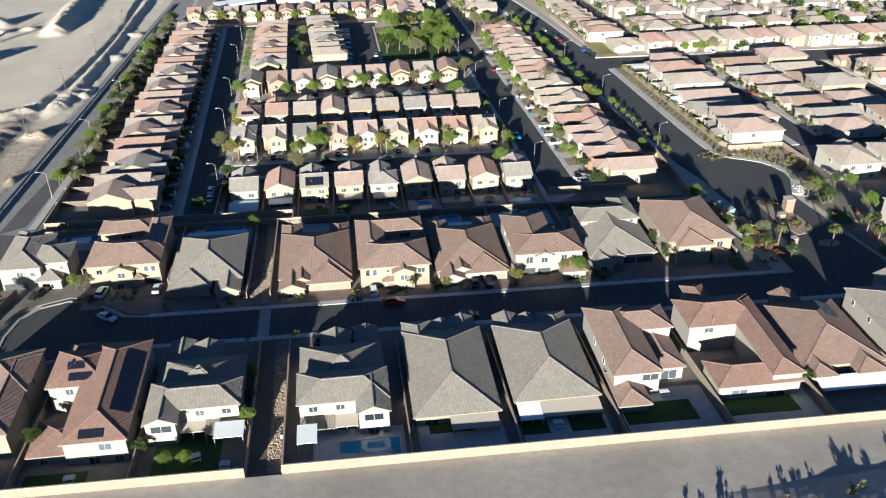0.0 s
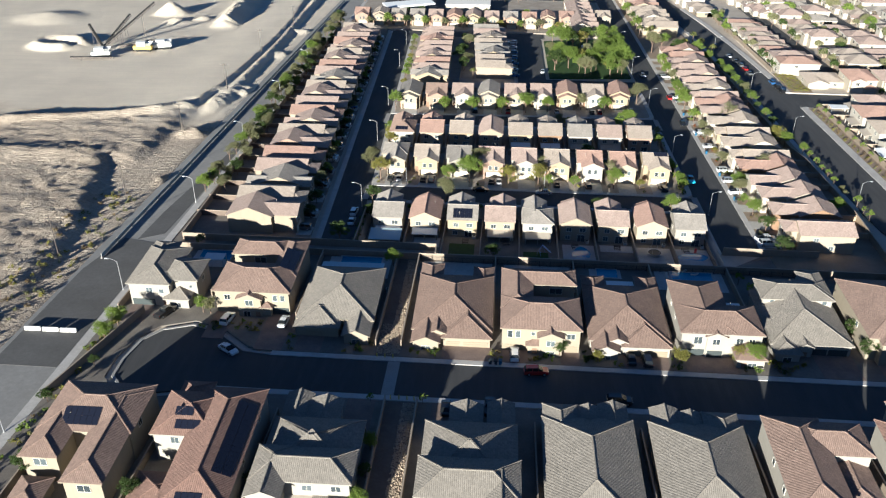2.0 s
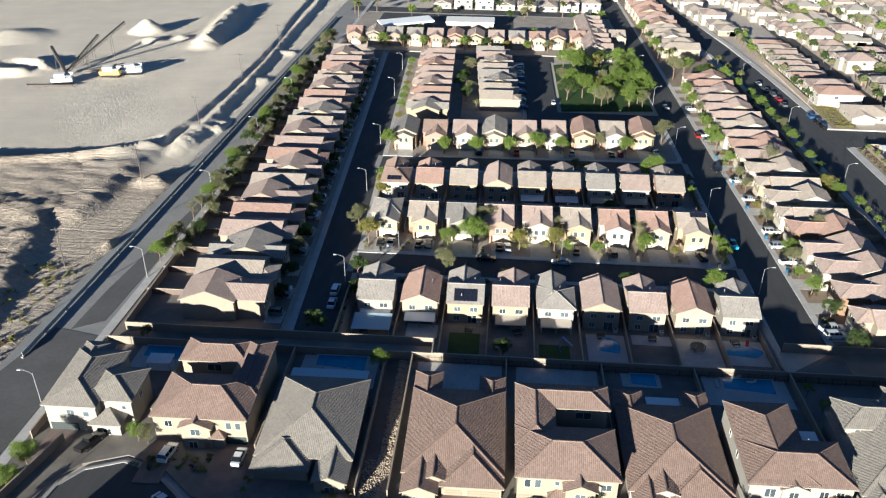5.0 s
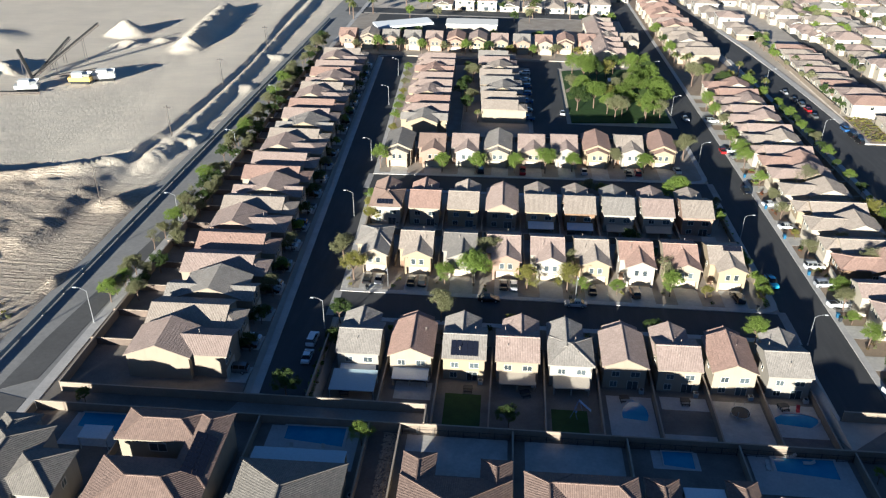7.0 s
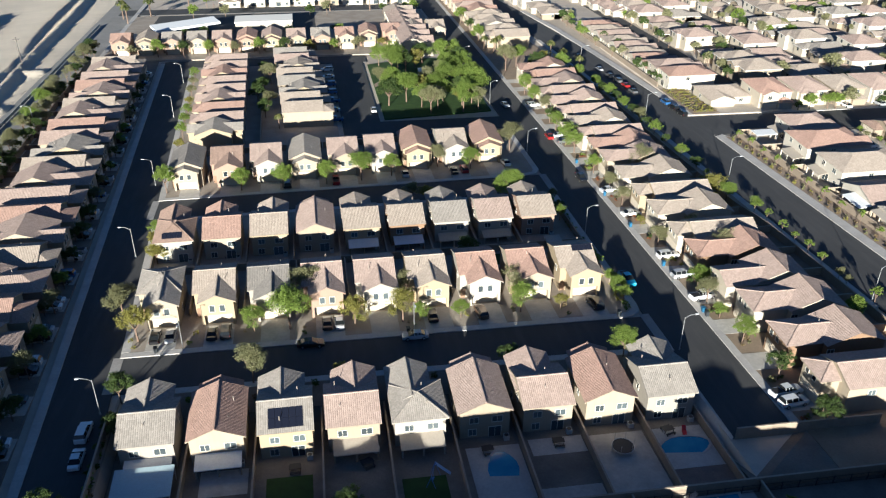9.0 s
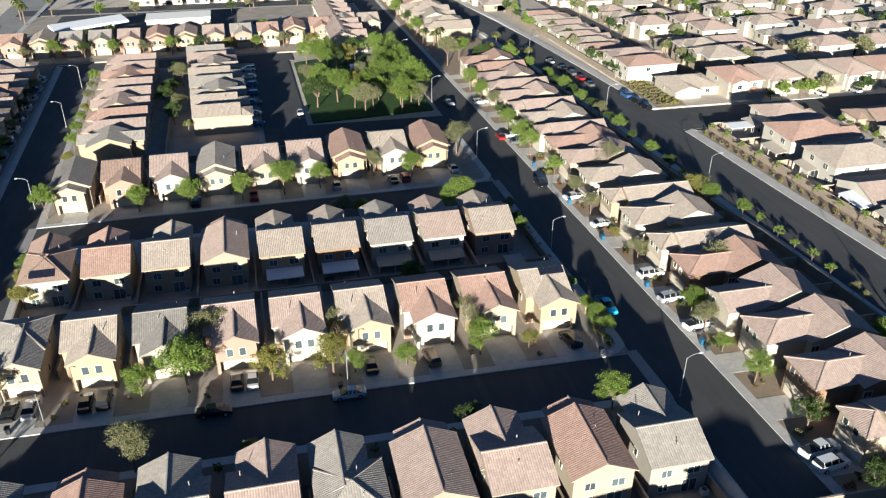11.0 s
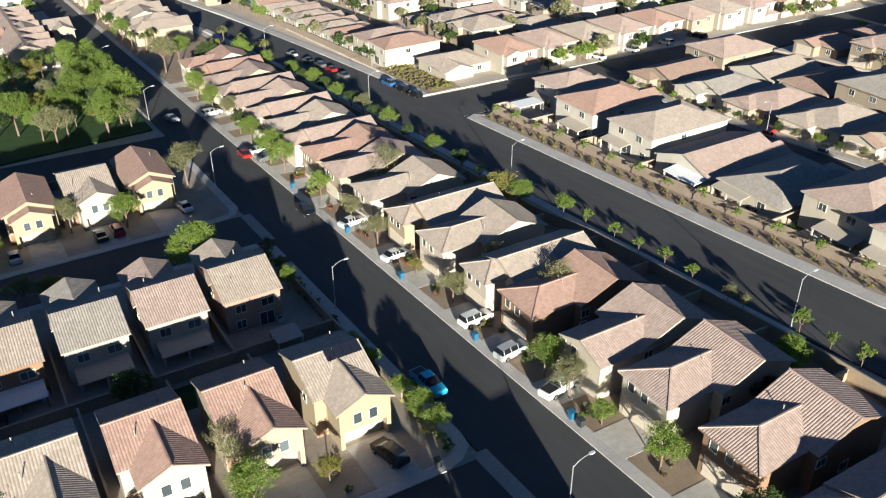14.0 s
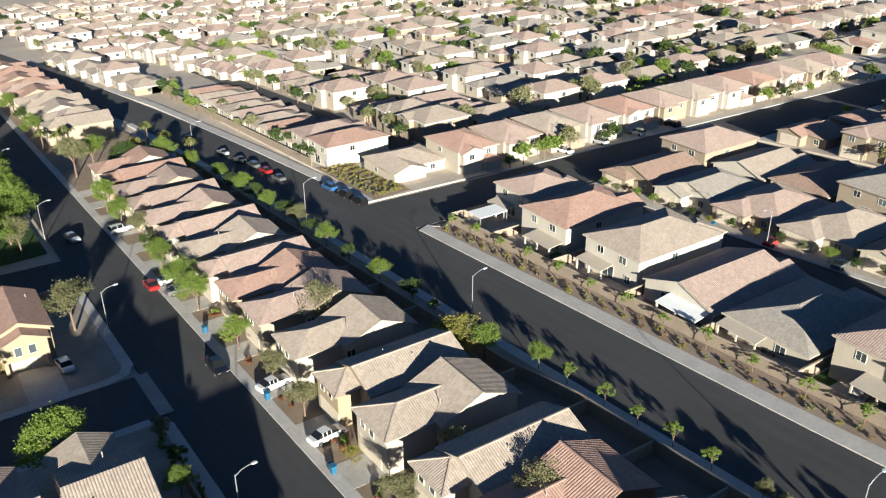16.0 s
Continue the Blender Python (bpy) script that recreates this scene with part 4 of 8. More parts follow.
EAST = "houses east of the boulevard"
L_ROW = [(340, 2, W_PALE, R_PINK, 11, 14), (325, 2, W_PALE, R_TERRA, 12, 19), (307, 2, W_PALE, R_TAN, 12, 20), (292, 1, W_PALE, R_PINK, 13, 21), (277, 1, W_IVORY, R_GREY, 13, 21), (262, 2, W_IVORY, R_PINK, 12, 20), (248.6, 2, W_PALE, R_PINK, 12, 17.5)]
for k, (yy, st, wl, rf, w, d) in enumerate(L_ROW):
    far_house(147.0 if yy > 255 else 142.0, yy, "e", st, wl, rf, w, d, EAST, 1, [(-w / 2 + 0.6, 1.5, d, d + 3.2, 2.3, 2.7, WHITEROOF if k == 3 else TANROOF)] if k % 2 else [(-0.5, w / 2 - 0.5, d, d + 2.6, 2.3, 2.7, TANROOF)])
for i, yy in enumerate((338, 323, 308.5, 294, 279, 264, 252)):
    far_house(160.5, yy, "w", 1, rng.choice([W_PALE, W_IVORY, W_TAN]), [R_BROWN, R_GREY, R_PINK, R_TAN][i % 4], 12.5, 18, EAST)
    far_house(199.5, yy + 3, "e", 1 if i % 3 else 2, rng.choice([W_PALE, W_IVORY, W_TAN]), [R_PINK, R_TAN, R_BROWN, R_GREY][i % 4], 12.5, 18, EAST)
for i in range(12):
    far_house(147 + i * 13.2, 369.5 + i * 0.3, "s", 2, rng.choice([W_PALE, W_IVORY, W_TAN]), [R_TERRA, R_PINK, R_TAN, R_PINK][i % 4], 11, 15, EAST)
for x in (149.5, 165.5, 181.0, 196.5, 212.0):
    far_house(x, 226.0, "n", 2, W_PALE, rng.choice([R_PINK, R_TAN]), 12.5, 15.5, EAST)
for x in (145.5, 161.0, 177.0):
    far_house(x, 167.0, "s", 2, W_PALE, rng.choice([R_PINK, R_TAN]), 13, 16, EAST)
far_house(134.0, 374, "s", 1, W_IVORY, R_TAN, 15, 14, EAST)
for i in range(10):
    yy = 400 + i * 10.6
    far_house(137.5, yy, "e", 2 if i in (0, 1) else 1, rng.choice([W_PALE, W_IVORY]), rng.choice([R_PINK, R_TAN, R_TERRA]), 9.6, 17, EAST)
for bx in range(8):
    x0 = 150 + bx * 44
    for i in range(16):
        if bx > 4 and i < 11:
            continue
        yy = 405 + i * 13.5 + bx * 5
        for side in (0, 1):
            if rng.random() < 0.06:
                continue
            st = 2 if rng.random() < 0.35 else 1
            far_house(x0 + (0 if side == 0 else 33) + rng.uniform(-1, 1), yy + rng.uniform(-1, 1), "w" if side == 0 else "e", st, rng.choice([W_PALE, W_IVORY, W_TAN, W_IVORY]), rng.choice([R_PINK, R_TAN, R_TAN, R_GREY, R_PINK]), rng.uniform(10.5, 12), rng.uniform(13.5, 15.5), FARG, 0)
for bx in range(4):
    x0 = 215 + bx * 46
    for i in range(9):
        yy = 215 + i * 15
        for side in (0, 1):
            far_house(x0 + (0 if side == 0 else 34), yy + rng.uniform(-1, 1), "w" if side == 0 else "e", 2 if rng.random() < 0.45 else 1, rng.choice([W_PALE, W_IVORY, W_TAN]), rng.choice([R_PINK, R_TAN, R_TERRA, R_BROWN]), rng.uniform(11, 12.5), rng.uniform(14, 15.5), FARG, 1 if bx == 0 else 0)
for i in range(8):
    for j in range(3):
        far_house(-40 + i * 12.5, 590 + j * 26, "s" if j % 2 else "n", 1 if rng.random() < 0.6 else 2, rng.choice([W_PALE, W_IVORY, W_TAN]), rng.choice([R_PINK, R_TAN, R_TAN]), 10.5, 14, FARG, 0)
for i in range(7):
    small_house(47.5, 462 + i * 11, "e", "a", rng.choice([W_IVORY, W_TAN]), rng.choice([R_PINK, R_TAN]), 1, 8, 13, None, FARG)
for i in range(34):
    for j in range(16):
        x, y = -30 + i * 15.5 + rng.uniform(-1.5, 1.5), 628 + j * 17.5 + (6 if j % 2 else 0) + rng.uniform(-2, 2)
        if y < 640 and x < 60 or 84 - 0.1 * (y - 560) < x < 112 - 0.1 * (y - 560) or rng.random() < 0.05:
            continue
        far_house(x, y, "s" if j % 2 else "n", 2 if rng.random() < 0.3 else 1, rng.choice([W_PALE, W_IVORY, W_TAN, W_IVORY]), rng.choice([R_PINK, R_TAN, R_TAN, R_PINK]), rng.uniform(10.5, 12.5), rng.uniform(11, 13), FARG, 0)
for j in range(12):
    for i in range(3):
        y = 530 + j * 13.5
        x = 121 - 0.12 * (y - 545) + i * 15 + (5 if i else 0)
        if x < 146 and y < 628:
            far_house(x, y + rng.uniform(-1, 1), "w" if i % 2 else "e", 2 if rng.random() < 0.4 else 1, rng.choice([W_PALE, W_IVORY, W_TAN]), rng.choice([R_PINK, R_TAN, R_TAN]), 11, 13, FARG, 0)
for i in range(9):
    for j in range(9):
        far_house(345 + i * 15 + rng.uniform(-1, 1), 375 + j * 19, "s" if j % 2 else "n", 2 if rng.random() < 0.5 else 1, rng.choice([W_PALE, W_IVORY, W_TAN]), rng.choice([R_PINK, R_TAN, R_TERRA]), 11.5, 13, FARG, 0)
flush_joined()


# ---- ground, streets, kerbs ----
def ground_thing(name, ring, h0, h1, mat, label, category="ground", kind="structure"):
    return tagged(MB().slab(ring, h0, h1).part(name, mat), label, category, "", kind)


def xe(y):
    """East kerb of the inner western street."""
    return -37.4 - 0.0437 * (y - 240)


def xw(y):
    return -46.8 - 0.0480 * (y - 213)


far = 2600.0


def ground():
    """One sheet to the horizon, with a shallow pit under the lower terrace."""
    m = MB()
    xs, ys = [-far, -35.9, -34.9, -15.0, -14.8, 54.7, 55.8, far], [-600, 202.8, 203.2, 208.2, 208.8, 233.8, 237.5, far * 1.2]
    inner = lambda i, j: (2 <= i <= 5 and j in (4, 5)) or (4 <= i <= 5 and j in (2, 3))
    z = lambda i, j: plane(xs[i], ys[j]) - 0.35 - (2.75 if inner(i, j) else 0.0)
    for i in range(7):
        for j in range(7):
            m.face([(xs[a], ys[b], z(a, b)) for a, b in ((i, j), (i + 1, j), (i + 1, j + 1), (i, j + 1))])
    tagged(m.part("ground", DESERT), "pale desert soil that reaches the horizon", "ground", "", "structure")


ground()
BULB = [(-44.8, 158.1), (-50.7, 159.0), (-57.4, 165.2), (-63.6, 167.6), (-69.2, 165.2), (-71.9, 161.1), (-72.9, 154.0), (-72.6, 148.4), (-69.4, 144.6), (-63.0, 143.9), (-52.1, 146.7)]
ENTRANCE = [(125.4, 178), (125.4, 188), (124.6, 197), (125.2, 203.4), (127.8, 209), (130.2, 214.4), (130.8, 219), (129.6, 224.6), (127.4, 228.2), (124.2, 230.8), (120.6, 232.8), (118.2, 235.2), (116.4, 239.4), (115.5, 246)]
ROADS = [("road_near", rect(-53, 112, 146.7, 158.1)), ("road_turning_circle", BULB), ("road_cross", rect(-40, 57, 239, 249.4)), ("road_cross_north", [(-42, 308.5), (57, 311.5), (57, 323.5), (-42, 319.5)]),
         ("road_west_inner", [(xw(208.5), 208.5), (xe(208.5), 208.5), (xe(462), 462), (xw(462), 462)]), ("road_long", rect(56.3, 66.6, 213.5, 700)),
         ("boulevard", [(101.6, 246), (102.4, 232), (104.6, 218), (105.4, 200), (105.0, 187), (104.0, 177), (102.8, 158), (127.0, 158), (126.0, 170)] + ENTRANCE + [(115.2, 262), (115.2, 370), (112, 450), (104, 545), (85, 700), (70, 700), (92, 545), (99, 450), (100.8, 370), (100.9, 300)]),
         ("road_outer_west", rect(-99, -84.5, 40, 720)), ("road_north_inner", rect(-56, 20, 452, 463)), ("road_park", rect(6.5, 18.3, 372, 455)), ("road_park_turn", rect(6.5, 57, 361, 375)),
         ("road_east_cross", rect(114, 470, 347.5, 365.5)), ("road_east", rect(147.8, 157, 242, 348)), ("road_east_turn", rect(147.8, 300, 241, 249.6)), ("road_east_far", rect(201.5, 212.5, 249, 348)), ("road_east_outer", rect(250.5, 259.5, 249, 348)),
         ("road_far_a", rect(140.5, 148.5, 386, 610)), ("road_far_b", rect(185, 192.5, 386, 610)), ("road_far_c", rect(229, 236.5, 386, 610)), ("road_far_d", rect(273, 280, 386, 610)), ("road_far_north", rect(-92, 56, 560, 574)), ("road_near_east", rect(112, 170, 146.7, 158.1))]
for k, (nm, ring) in enumerate(ROADS):
    ground_thing(nm, ring, -0.4, -0.04 + 0.004 * (k % 7), DUSTY if nm == "road_outer_west" else ASPHALT, "dark asphalt street with fine cracks", "road")

TANYARD = speckled("tan_gravel", (0.36, 0.275, 0.195), (0.27, 0.205, 0.145), 0.25, 3.0)
for ring in ([(-91.4, 207), (-90.9, 224.5), (-88.8, 251), (-86.4, 281), (-85.6, 300), (-84.8, 300), (-84.7, 258), (-85.3, 230), (-85.8, 211)], [(-98.0, 150), (-98.0, 190), (-94.8, 207.6), (-84.8, 205.2), (-84.8, 150)]):
    ground_thing("road_patch", ring, -0.1, 0.0, PATCHED, "darker resurfaced strip of the outer road", "road")
LOTS = [("lots_south", [(-82.5, 102.6), (126, 102.6), (126, 145.0), (-51.6, 145.0), (-63.2, 142.3), (-70.4, 143.1), (-74.3, 147.8), (-74.7, 154.2), (-73.5, 161.8), (-70.3, 166.6), (-63.6, 169.4), (-56.6, 166.8), (-50.0, 160.7), (-44.6, 159.8), (98, 159.8), (96, 202.6), (-82.5, 202.6)], BROWNYARD),
        ("lots_cross", [(-34.9, 208.7), (-14.9, 208.7), (-14.9, 203.3), (54.8, 203.3), (54.8, 234.0), (-34.9, 234.0)], BROWNYARD), ("side_lot_cross", [(-36.1, 208.7), (-35.7, 208.7), (-35.7, 237.4), (-36.1, 237.4)], YARD), ("front_lots_cross", [(-34.9, 234.0), (54.8, 234.0), (54.8, 237.4), (-34.9, 237.4)], YARD),
        ("lots_middle", [(xe(251) + 1.5, 251), (54.8, 251), (54.8, 310), (xe(307) + 1.5, 307)], YARD),
        ("lots_inner_north", [(xe(321) + 1.5, 321), (54.8, 325), (54.8, 359.5), (5, 359.5), (5, 450.5), (xe(450) + 1.5, 450.5)], YARD),
        ("lots_west", [(-82, 202.7), (-50, 202.7), (xw(208) - 1.5, 208.3), (xw(460) - 1.5, 466), (-84, 466)], BROWNYARD),
        ("lots_long_street", [(68.1, 202.7), (95.5, 202.7), (98.0, 240), (97.6, 282), (95.7, 294), (95.2, 330), (95.0, 430), (76, 700), (68.1, 700)], TANYARD), ("lots_wall_end", rect(54.9, 68.0, 202.7, 213.3), BROWNYARD), ("lots_far_row", rect(-84, 54.8, 464.8, 556), YARD), ("lots_east", rect(122, 146.3, 241.8, 346), PALEYARD), ("lots_east_south", [(128.5, 159.8), (300, 159.8), (300, 240.8), (141.4, 240.8), (141.0, 212.5), (136.2, 207), (127.8, 198), (127.4, 178)], BROWNYARD),
        ("lots_east_inner", rect(158.5, 200, 249.8, 346), PALEYARD), ("lots_east_second", rect(214, 249, 249.8, 346), PALEYARD), ("lots_east_third", rect(261, 420, 249.8, 346), PALEYARD),
        ("lots_north_east", [(118, 367), (470, 367), (470, 385), (140, 385), (139, 560), (119, 560)], PALEYARD)]
for nm, ring, mat in LOTS:
    ground_thing(nm, ring, -0.4, 0.10, mat, "gravel house lots, brown and grey, level with the kerb")
ground_thing("park_lawn", [(19.9, 377), (54.8, 381.5), (54.8, 452), (40, 455), (19.9, 447)], -0.4, 0.12, LAWN, "green park lawn under trees")
ground_thing("park_path", [(20, 414), (27, 424), (36, 420), (45, 425), (54.5, 424), (54.5, 427), (44.5, 428), (36, 424), (26, 428), (20, 418)], 0.0, 0.15, GRAVEL, "curved tan gravel path in the park", "path")
ground_thing("alley", rect(-80, -15.2, 202.9, 207.9), -0.4, 0.06, speckled("alley_surface", (0.36, 0.33, 0.29), (0.27, 0.24, 0.21), 0.2, 2.0), "grey service alley between block walls", "alley")
ground_thing("planting_strip_east", rect(118.0, 121.6, 250, 346), -0.4, 0.09, GRAVEL, "tan gravel planting strip beside the boulevard")
ground_thing("planting_strip_west", rect(95.2, 99.4, 246, 430), -0.4, 0.09, GRAVEL, "tan gravel planting strip beside the boulevard")
ground_thing("vacant_lot", [(117.5, 367.2), (127.0, 368.0), (127.0, 398), (118.5, 398)], 0.0, 0.14, GRAVEL, "vacant corner lot of tan soil with rows of dry shrubs")
ground_thing("planting_slope", [(118.0, 250), (118.6, 242), (120.6, 237.6), (126.2, 234.2), (131, 229.8), (133.6, 221), (132.6, 213), (129, 206), (127.6, 199), (136.2, 207), (141.0, 212.5), (141.4, 240.8), (123.2, 242.4), (121.8, 246), (121.8, 250)], -0.3, 0.12, GRAVEL, "tan gravel slope with dry shrubs")
ground_thing("path_strip_south", rect(-19.6, -14.1, 103, 144.8), 0.0, 0.12, speckled("dark_soil", (0.20, 0.16, 0.13), (0.14, 0.11, 0.09), 0.3, 2.0), "dark soil drainage strip between walls", "path")
ground_thing("path_strip_north", rect(-24.0, -19.2, 160, 202.4), 0.0, 0.12, speckled("dark_soil", (0.20, 0.16, 0.13), (0.14, 0.11, 0.09), 0.3, 2.0), "dark soil drainage strip between walls", "path")
ground_thing("dirt_track_south", rect(-78, 300, 40, 102.45), -0.4, 1.0, speckled("pale_track", (0.50, 0.45, 0.385), (0.37, 0.33, 0.28), 0.05, 0.5, 0.95, 0.04), "pale graded dirt track along the wall")


def band(name, pts, width, mat, h1, label, category="pavement"):
    """A strip of even width to the left of a line of points."""
    n = len(pts)
    off = []
    for i in range(n):
        a, b = Vector(pts[max(0, i - 1)]), Vector(pts[min(n - 1, i + 1)])
        d = (b - a).normalized()
        off.append((pts[i][0] - d.y * width, pts[i][1] + d.x * width))
    m = MB()
    for i in range(n - 1):
        m.slab([pts[i], pts[i + 1], off[i + 1], off[i]], -0.4, h1)
    return tagged(m.part(name, mat), label, category, "", "structure")


WALKS = [[(112, 146.7), (-52.1, 146.7)], [(-44.8, 158.1), (98, 158.1)], [(57, 239), (-35, 239)], [(xe(249.4), 249.4), (52, 249.4), (54.2, 250), (56.0, 251.6), (56.3, 254)], [(54, 311.4), (-39, 308.6)], [(xe(319.5), 319.6), (52, 323.3), (55, 324.4), (56.3, 327)],
         [(xw(460), 460), (xw(209), 209)], [(66.6, 214), (66.6, 690)], ENTRANCE[3:] + [(115.2, 262), (115.2, 346), (118, 347.4)], [(97, 480), (100.8, 370), (100.9, 300), (101.6, 246)], [(115.2, 367), (113.5, 420), (109, 500), (104, 545)], [(150, 365.6), (420, 365.6)], [(147.7, 345), (147.7, 242)], [(157.1, 250), (157.1, 345)]]
for k, pts in enumerate(WALKS):
    wd = 2.8 if k in (8, 10) else 1.7 if k == 9 else 1.5
    flip = {0: 1, 1: 1, 2: 1, 3: 1, 4: 1, 5: 1, 6: 1, 7: -1, 8: -1, 9: -1, 10: -1, 11: 1, 12: -1, 13: -1}[k]
    band("pavement", pts, wd * flip, PAVEMENT, 0.115 + 0.002 * (k % 3), "pale concrete pavement with a raised kerb")
band("pavement", [(-84.5, 700), (-84.5, 103)], 2.0, PAVEMENT, 0.112, "pale concrete pavement beside the outer road")
band("pavement", BULB[:-1][::-1], 0.55, CONCRETE, 0.119, "pale concrete pavement round the turning circle")
band("pavement", [(xe(251), 251), (xe(307), 307)], -1.5, PAVEMENT, 0.117, "pale concrete pavement with a raised kerb")
band("pavement", [(xe(321), 321), (xe(450), 450)], -1.5, PAVEMENT, 0.117, "pale concrete pavement with a raised kerb")
band("pavement", [(56.3, 213.5), (56.3, 239)], 1.5, PAVEMENT, 0.117, "pale concrete pavement with a raised kerb")
band("pavement", [(56.3, 254), (56.3, 309)], 1.5, PAVEMENT, 0.117, "pale concrete pavement with a raised kerb")
band("pavement", [(56.3, 327), (56.3, 358)], 1.5, PAVEMENT, 0.117, "pale concrete pavement with a raised kerb")
ground_thing("crossing", rect(-21.0, -18.6, 146.8, 158.0), -0.1, -0.005, CONCRETE, "concrete gutter across the street", "gutter")
for x0, x1, y0, y1 in ((55.4, 57.2, 239.0, 250.2), (-38.9, -37.2, 239.0, 249.6), (55.4, 57.2, 311.6, 323.6), (-42.2, -40.6, 308.8, 319.8)):
    ground_thing("gutter_cross", rect(x0, x1, y0, y1), -0.1, 0.012, CONCRETE, "pale concrete gutter across a street mouth", "gutter")

# driveways
for i in range(9):
    ground_thing("driveway", rect(-32.3 + i * 9.86 - 1.7, -32.3 + i * 9.86 + 3.4, 250.9, 258.4), 0.0, 0.128, DRIVE, "grey concrete driveway in front of a garage", "driveway")
    ground_thing("driveway", rect(-29.36 + i * 9.92 - 2.6, -29.36 + i * 9.92 + 2.6, 233.7, 237.5), 0.0, 0.128, DRIVE, "grey concrete driveway in front of a garage", "driveway")
    ground_thing("driveway", rect(-32.6 + i * 9.75 - 2.5, -32.6 + i * 9.75 + 2.5, 298.5 + i * 0.25, 307.5 + i * 0.25), 0.0, 0.128, DRIVE, "grey concrete driveway in front of a garage", "driveway")
    ground_thing("driveway", rect(-34.6 + i * 9.85 - 1.7, -34.6 + i * 9.85 + 3.2, 321.0 + i * 0.42, 326 + i * 1.0), 0.0, 0.128, DRIVE, "grey concrete driveway in front of a garage", "driveway")
for yy in J_Y:
    ground_thing("driveway", rect(68.0, 72.8, yy - 2.4, yy + 2.6), 0.0, 0.128, DRIVE, "grey concrete driveway in front of a garage", "driveway")
for i in range(22):
    yy = 218.0 + i * 10.75
    x1 = xw(yy) - 1.4
    ground_thing("driveway", rect(-52.0 - 0.043 * (yy - 213), x1, yy - 4.4, yy + 0.6), 0.0, 0.128, DRIVE, "grey concrete driveway in front of a garage", "driveway")
for x0, x1, y1 in ((-79.5, -74.6, 176), (-60.5, -56.0, 173.9), (-48.8, -43.0, 173.9), (-40.6, -35.2, 166), (-10.6, -0.8, 165.2), (1.6, 6.8, 164.5), (13.2, 17.0, 164.5), (25.9, 34.8, 164.8), (38.0, 48.0, 166.0), (64.4, 72.2, 168.8), (76.5, 84.5, 166)):
    y0 = 167.5 if x0 < -70 else 163.0 if x0 < -50 else 159.7
    ground_thing("driveway", rect(x0, x1, y0, y1), 0.0, 0.128, PAVER, "brown paver driveway in front of a garage", "driveway")
for xx in (-66.5, -44.3, -24.2, -8.6, 11.6, 39.2, 56.0, 69.0, 86.5):
    ground_thing("driveway", rect(xx - 2.6, xx + 2.6, 135.0, 145.1), 0.0, 0.128, PAVER, "brown paver driveway in front of a garage", "driveway")


# ---- block walls ----
def garden_wall(x0, y0, x1, y1, h=1.8, mat=None, t=0.2, name="garden_wall", label="tan concrete block wall between lots"):
    d = Vector((x1 - x0, y1 - y0))
    n = Vector((-d.y, d.x)).normalized() * (t / 2)
    ring = [(x0 + n.x, y0 + n.y), (x0 - n.x, y0 - n.y), (x1 - n.x, y1 - n.y), (x1 + n.x, y1 + n.y)]
    w = tagged(MB().slab(ring, -0.3, h).part(name, mat or BLOCKWALL), label, "wall", "block walls")
    c = Vector((-n.y, n.x))
    k = 1.35
    ring = [(x0 + n.x * k, y0 + n.y * k), (x0 - n.x * k, y0 - n.y * k), (x1 - n.x * k, y1 - n.y * k), (x1 + n.x * k, y1 + n.y * k)]
    MB().slab(ring, h - 0.02, h + 0.07).part("coping", speckled("wall_coping", (0.46, 0.38, 0.29), (0.38, 0.31, 0.24), 0.5, 3.0), w)
    return w


TANWALL = speckled("tan_block", (0.42, 0.315, 0.215), (0.35, 0.26, 0.175), 0.4, 2.0)
WOODWALL = speckled("brown_block", (0.19, 0.14, 0.11), (0.13, 0.10, 0.08), 0.5, 2.0)
garden_wall(-82.5, 102.6, -19.8, 102.6, 2.9)
garden_wall(-13.9, 102.6, 126, 102.6, 2.9)
for x, y0, y1 in ((-19.8, 102.8, 144.5), (-13.9, 102.8, 144.5), (7.4, 102.8, 139), (25.9, 102.8, 139), (44.2, 102.8, 139), (63.3, 102.8, 139), (82.0, 102.8, 139), (100.8, 102.8, 139), (-38.3, 102.8, 139), (-57.0, 102.8, 139), (-75.6, 102.8, 139),
                  (-24.2, 163, 202.4), (-19.0, 163, 202.4), (-0.4, 170, 202.4), (18.2, 170, 202.4), (36.2, 170, 202.4), (54.6, 172, 202.4), (73.4, 172, 202.4), (-42.6, 172, 202.4), (-63.5, 180, 202.4), (-81.5, 172, 202.4), (92.5, 168, 202.4)):
    garden_wall(x, y0, x, y1)
garden_wall(-82.3, 140, -75.8, 172)
garden_wall(-81.4, 202.7, -15, 202.7, 1.9)
garden_wall(-15, 202.7, 96, 202.7, 2.0)
garden_wall(-79.8, 208.1, -15.2, 208.1, 2.0)
garden_wall(-15.2, 202.9, -15.2, 208.0, 2.1)
garden_wall(-79.9, 208.3, -82.3, 330, 2.0)
garden_wall(-82.3, 330, -85.5, 466, 2.0)
garden_wall(56.5, 213.4, 80, 213.4, 1.9)
for i in range(8):
    xd = -24.4 + i * 9.92
    garden_wall(xd, 208.7 if xd < -15 else 203.4, xd + 0.3, 231.5)
garden_wall(-36.2, 208.7, -36.2, 231)
garden_wall(54.4, 203.4, 54.4, 232)
garden_wall(xe(278) + 2.2, 279.0, 53.6, 280.6)
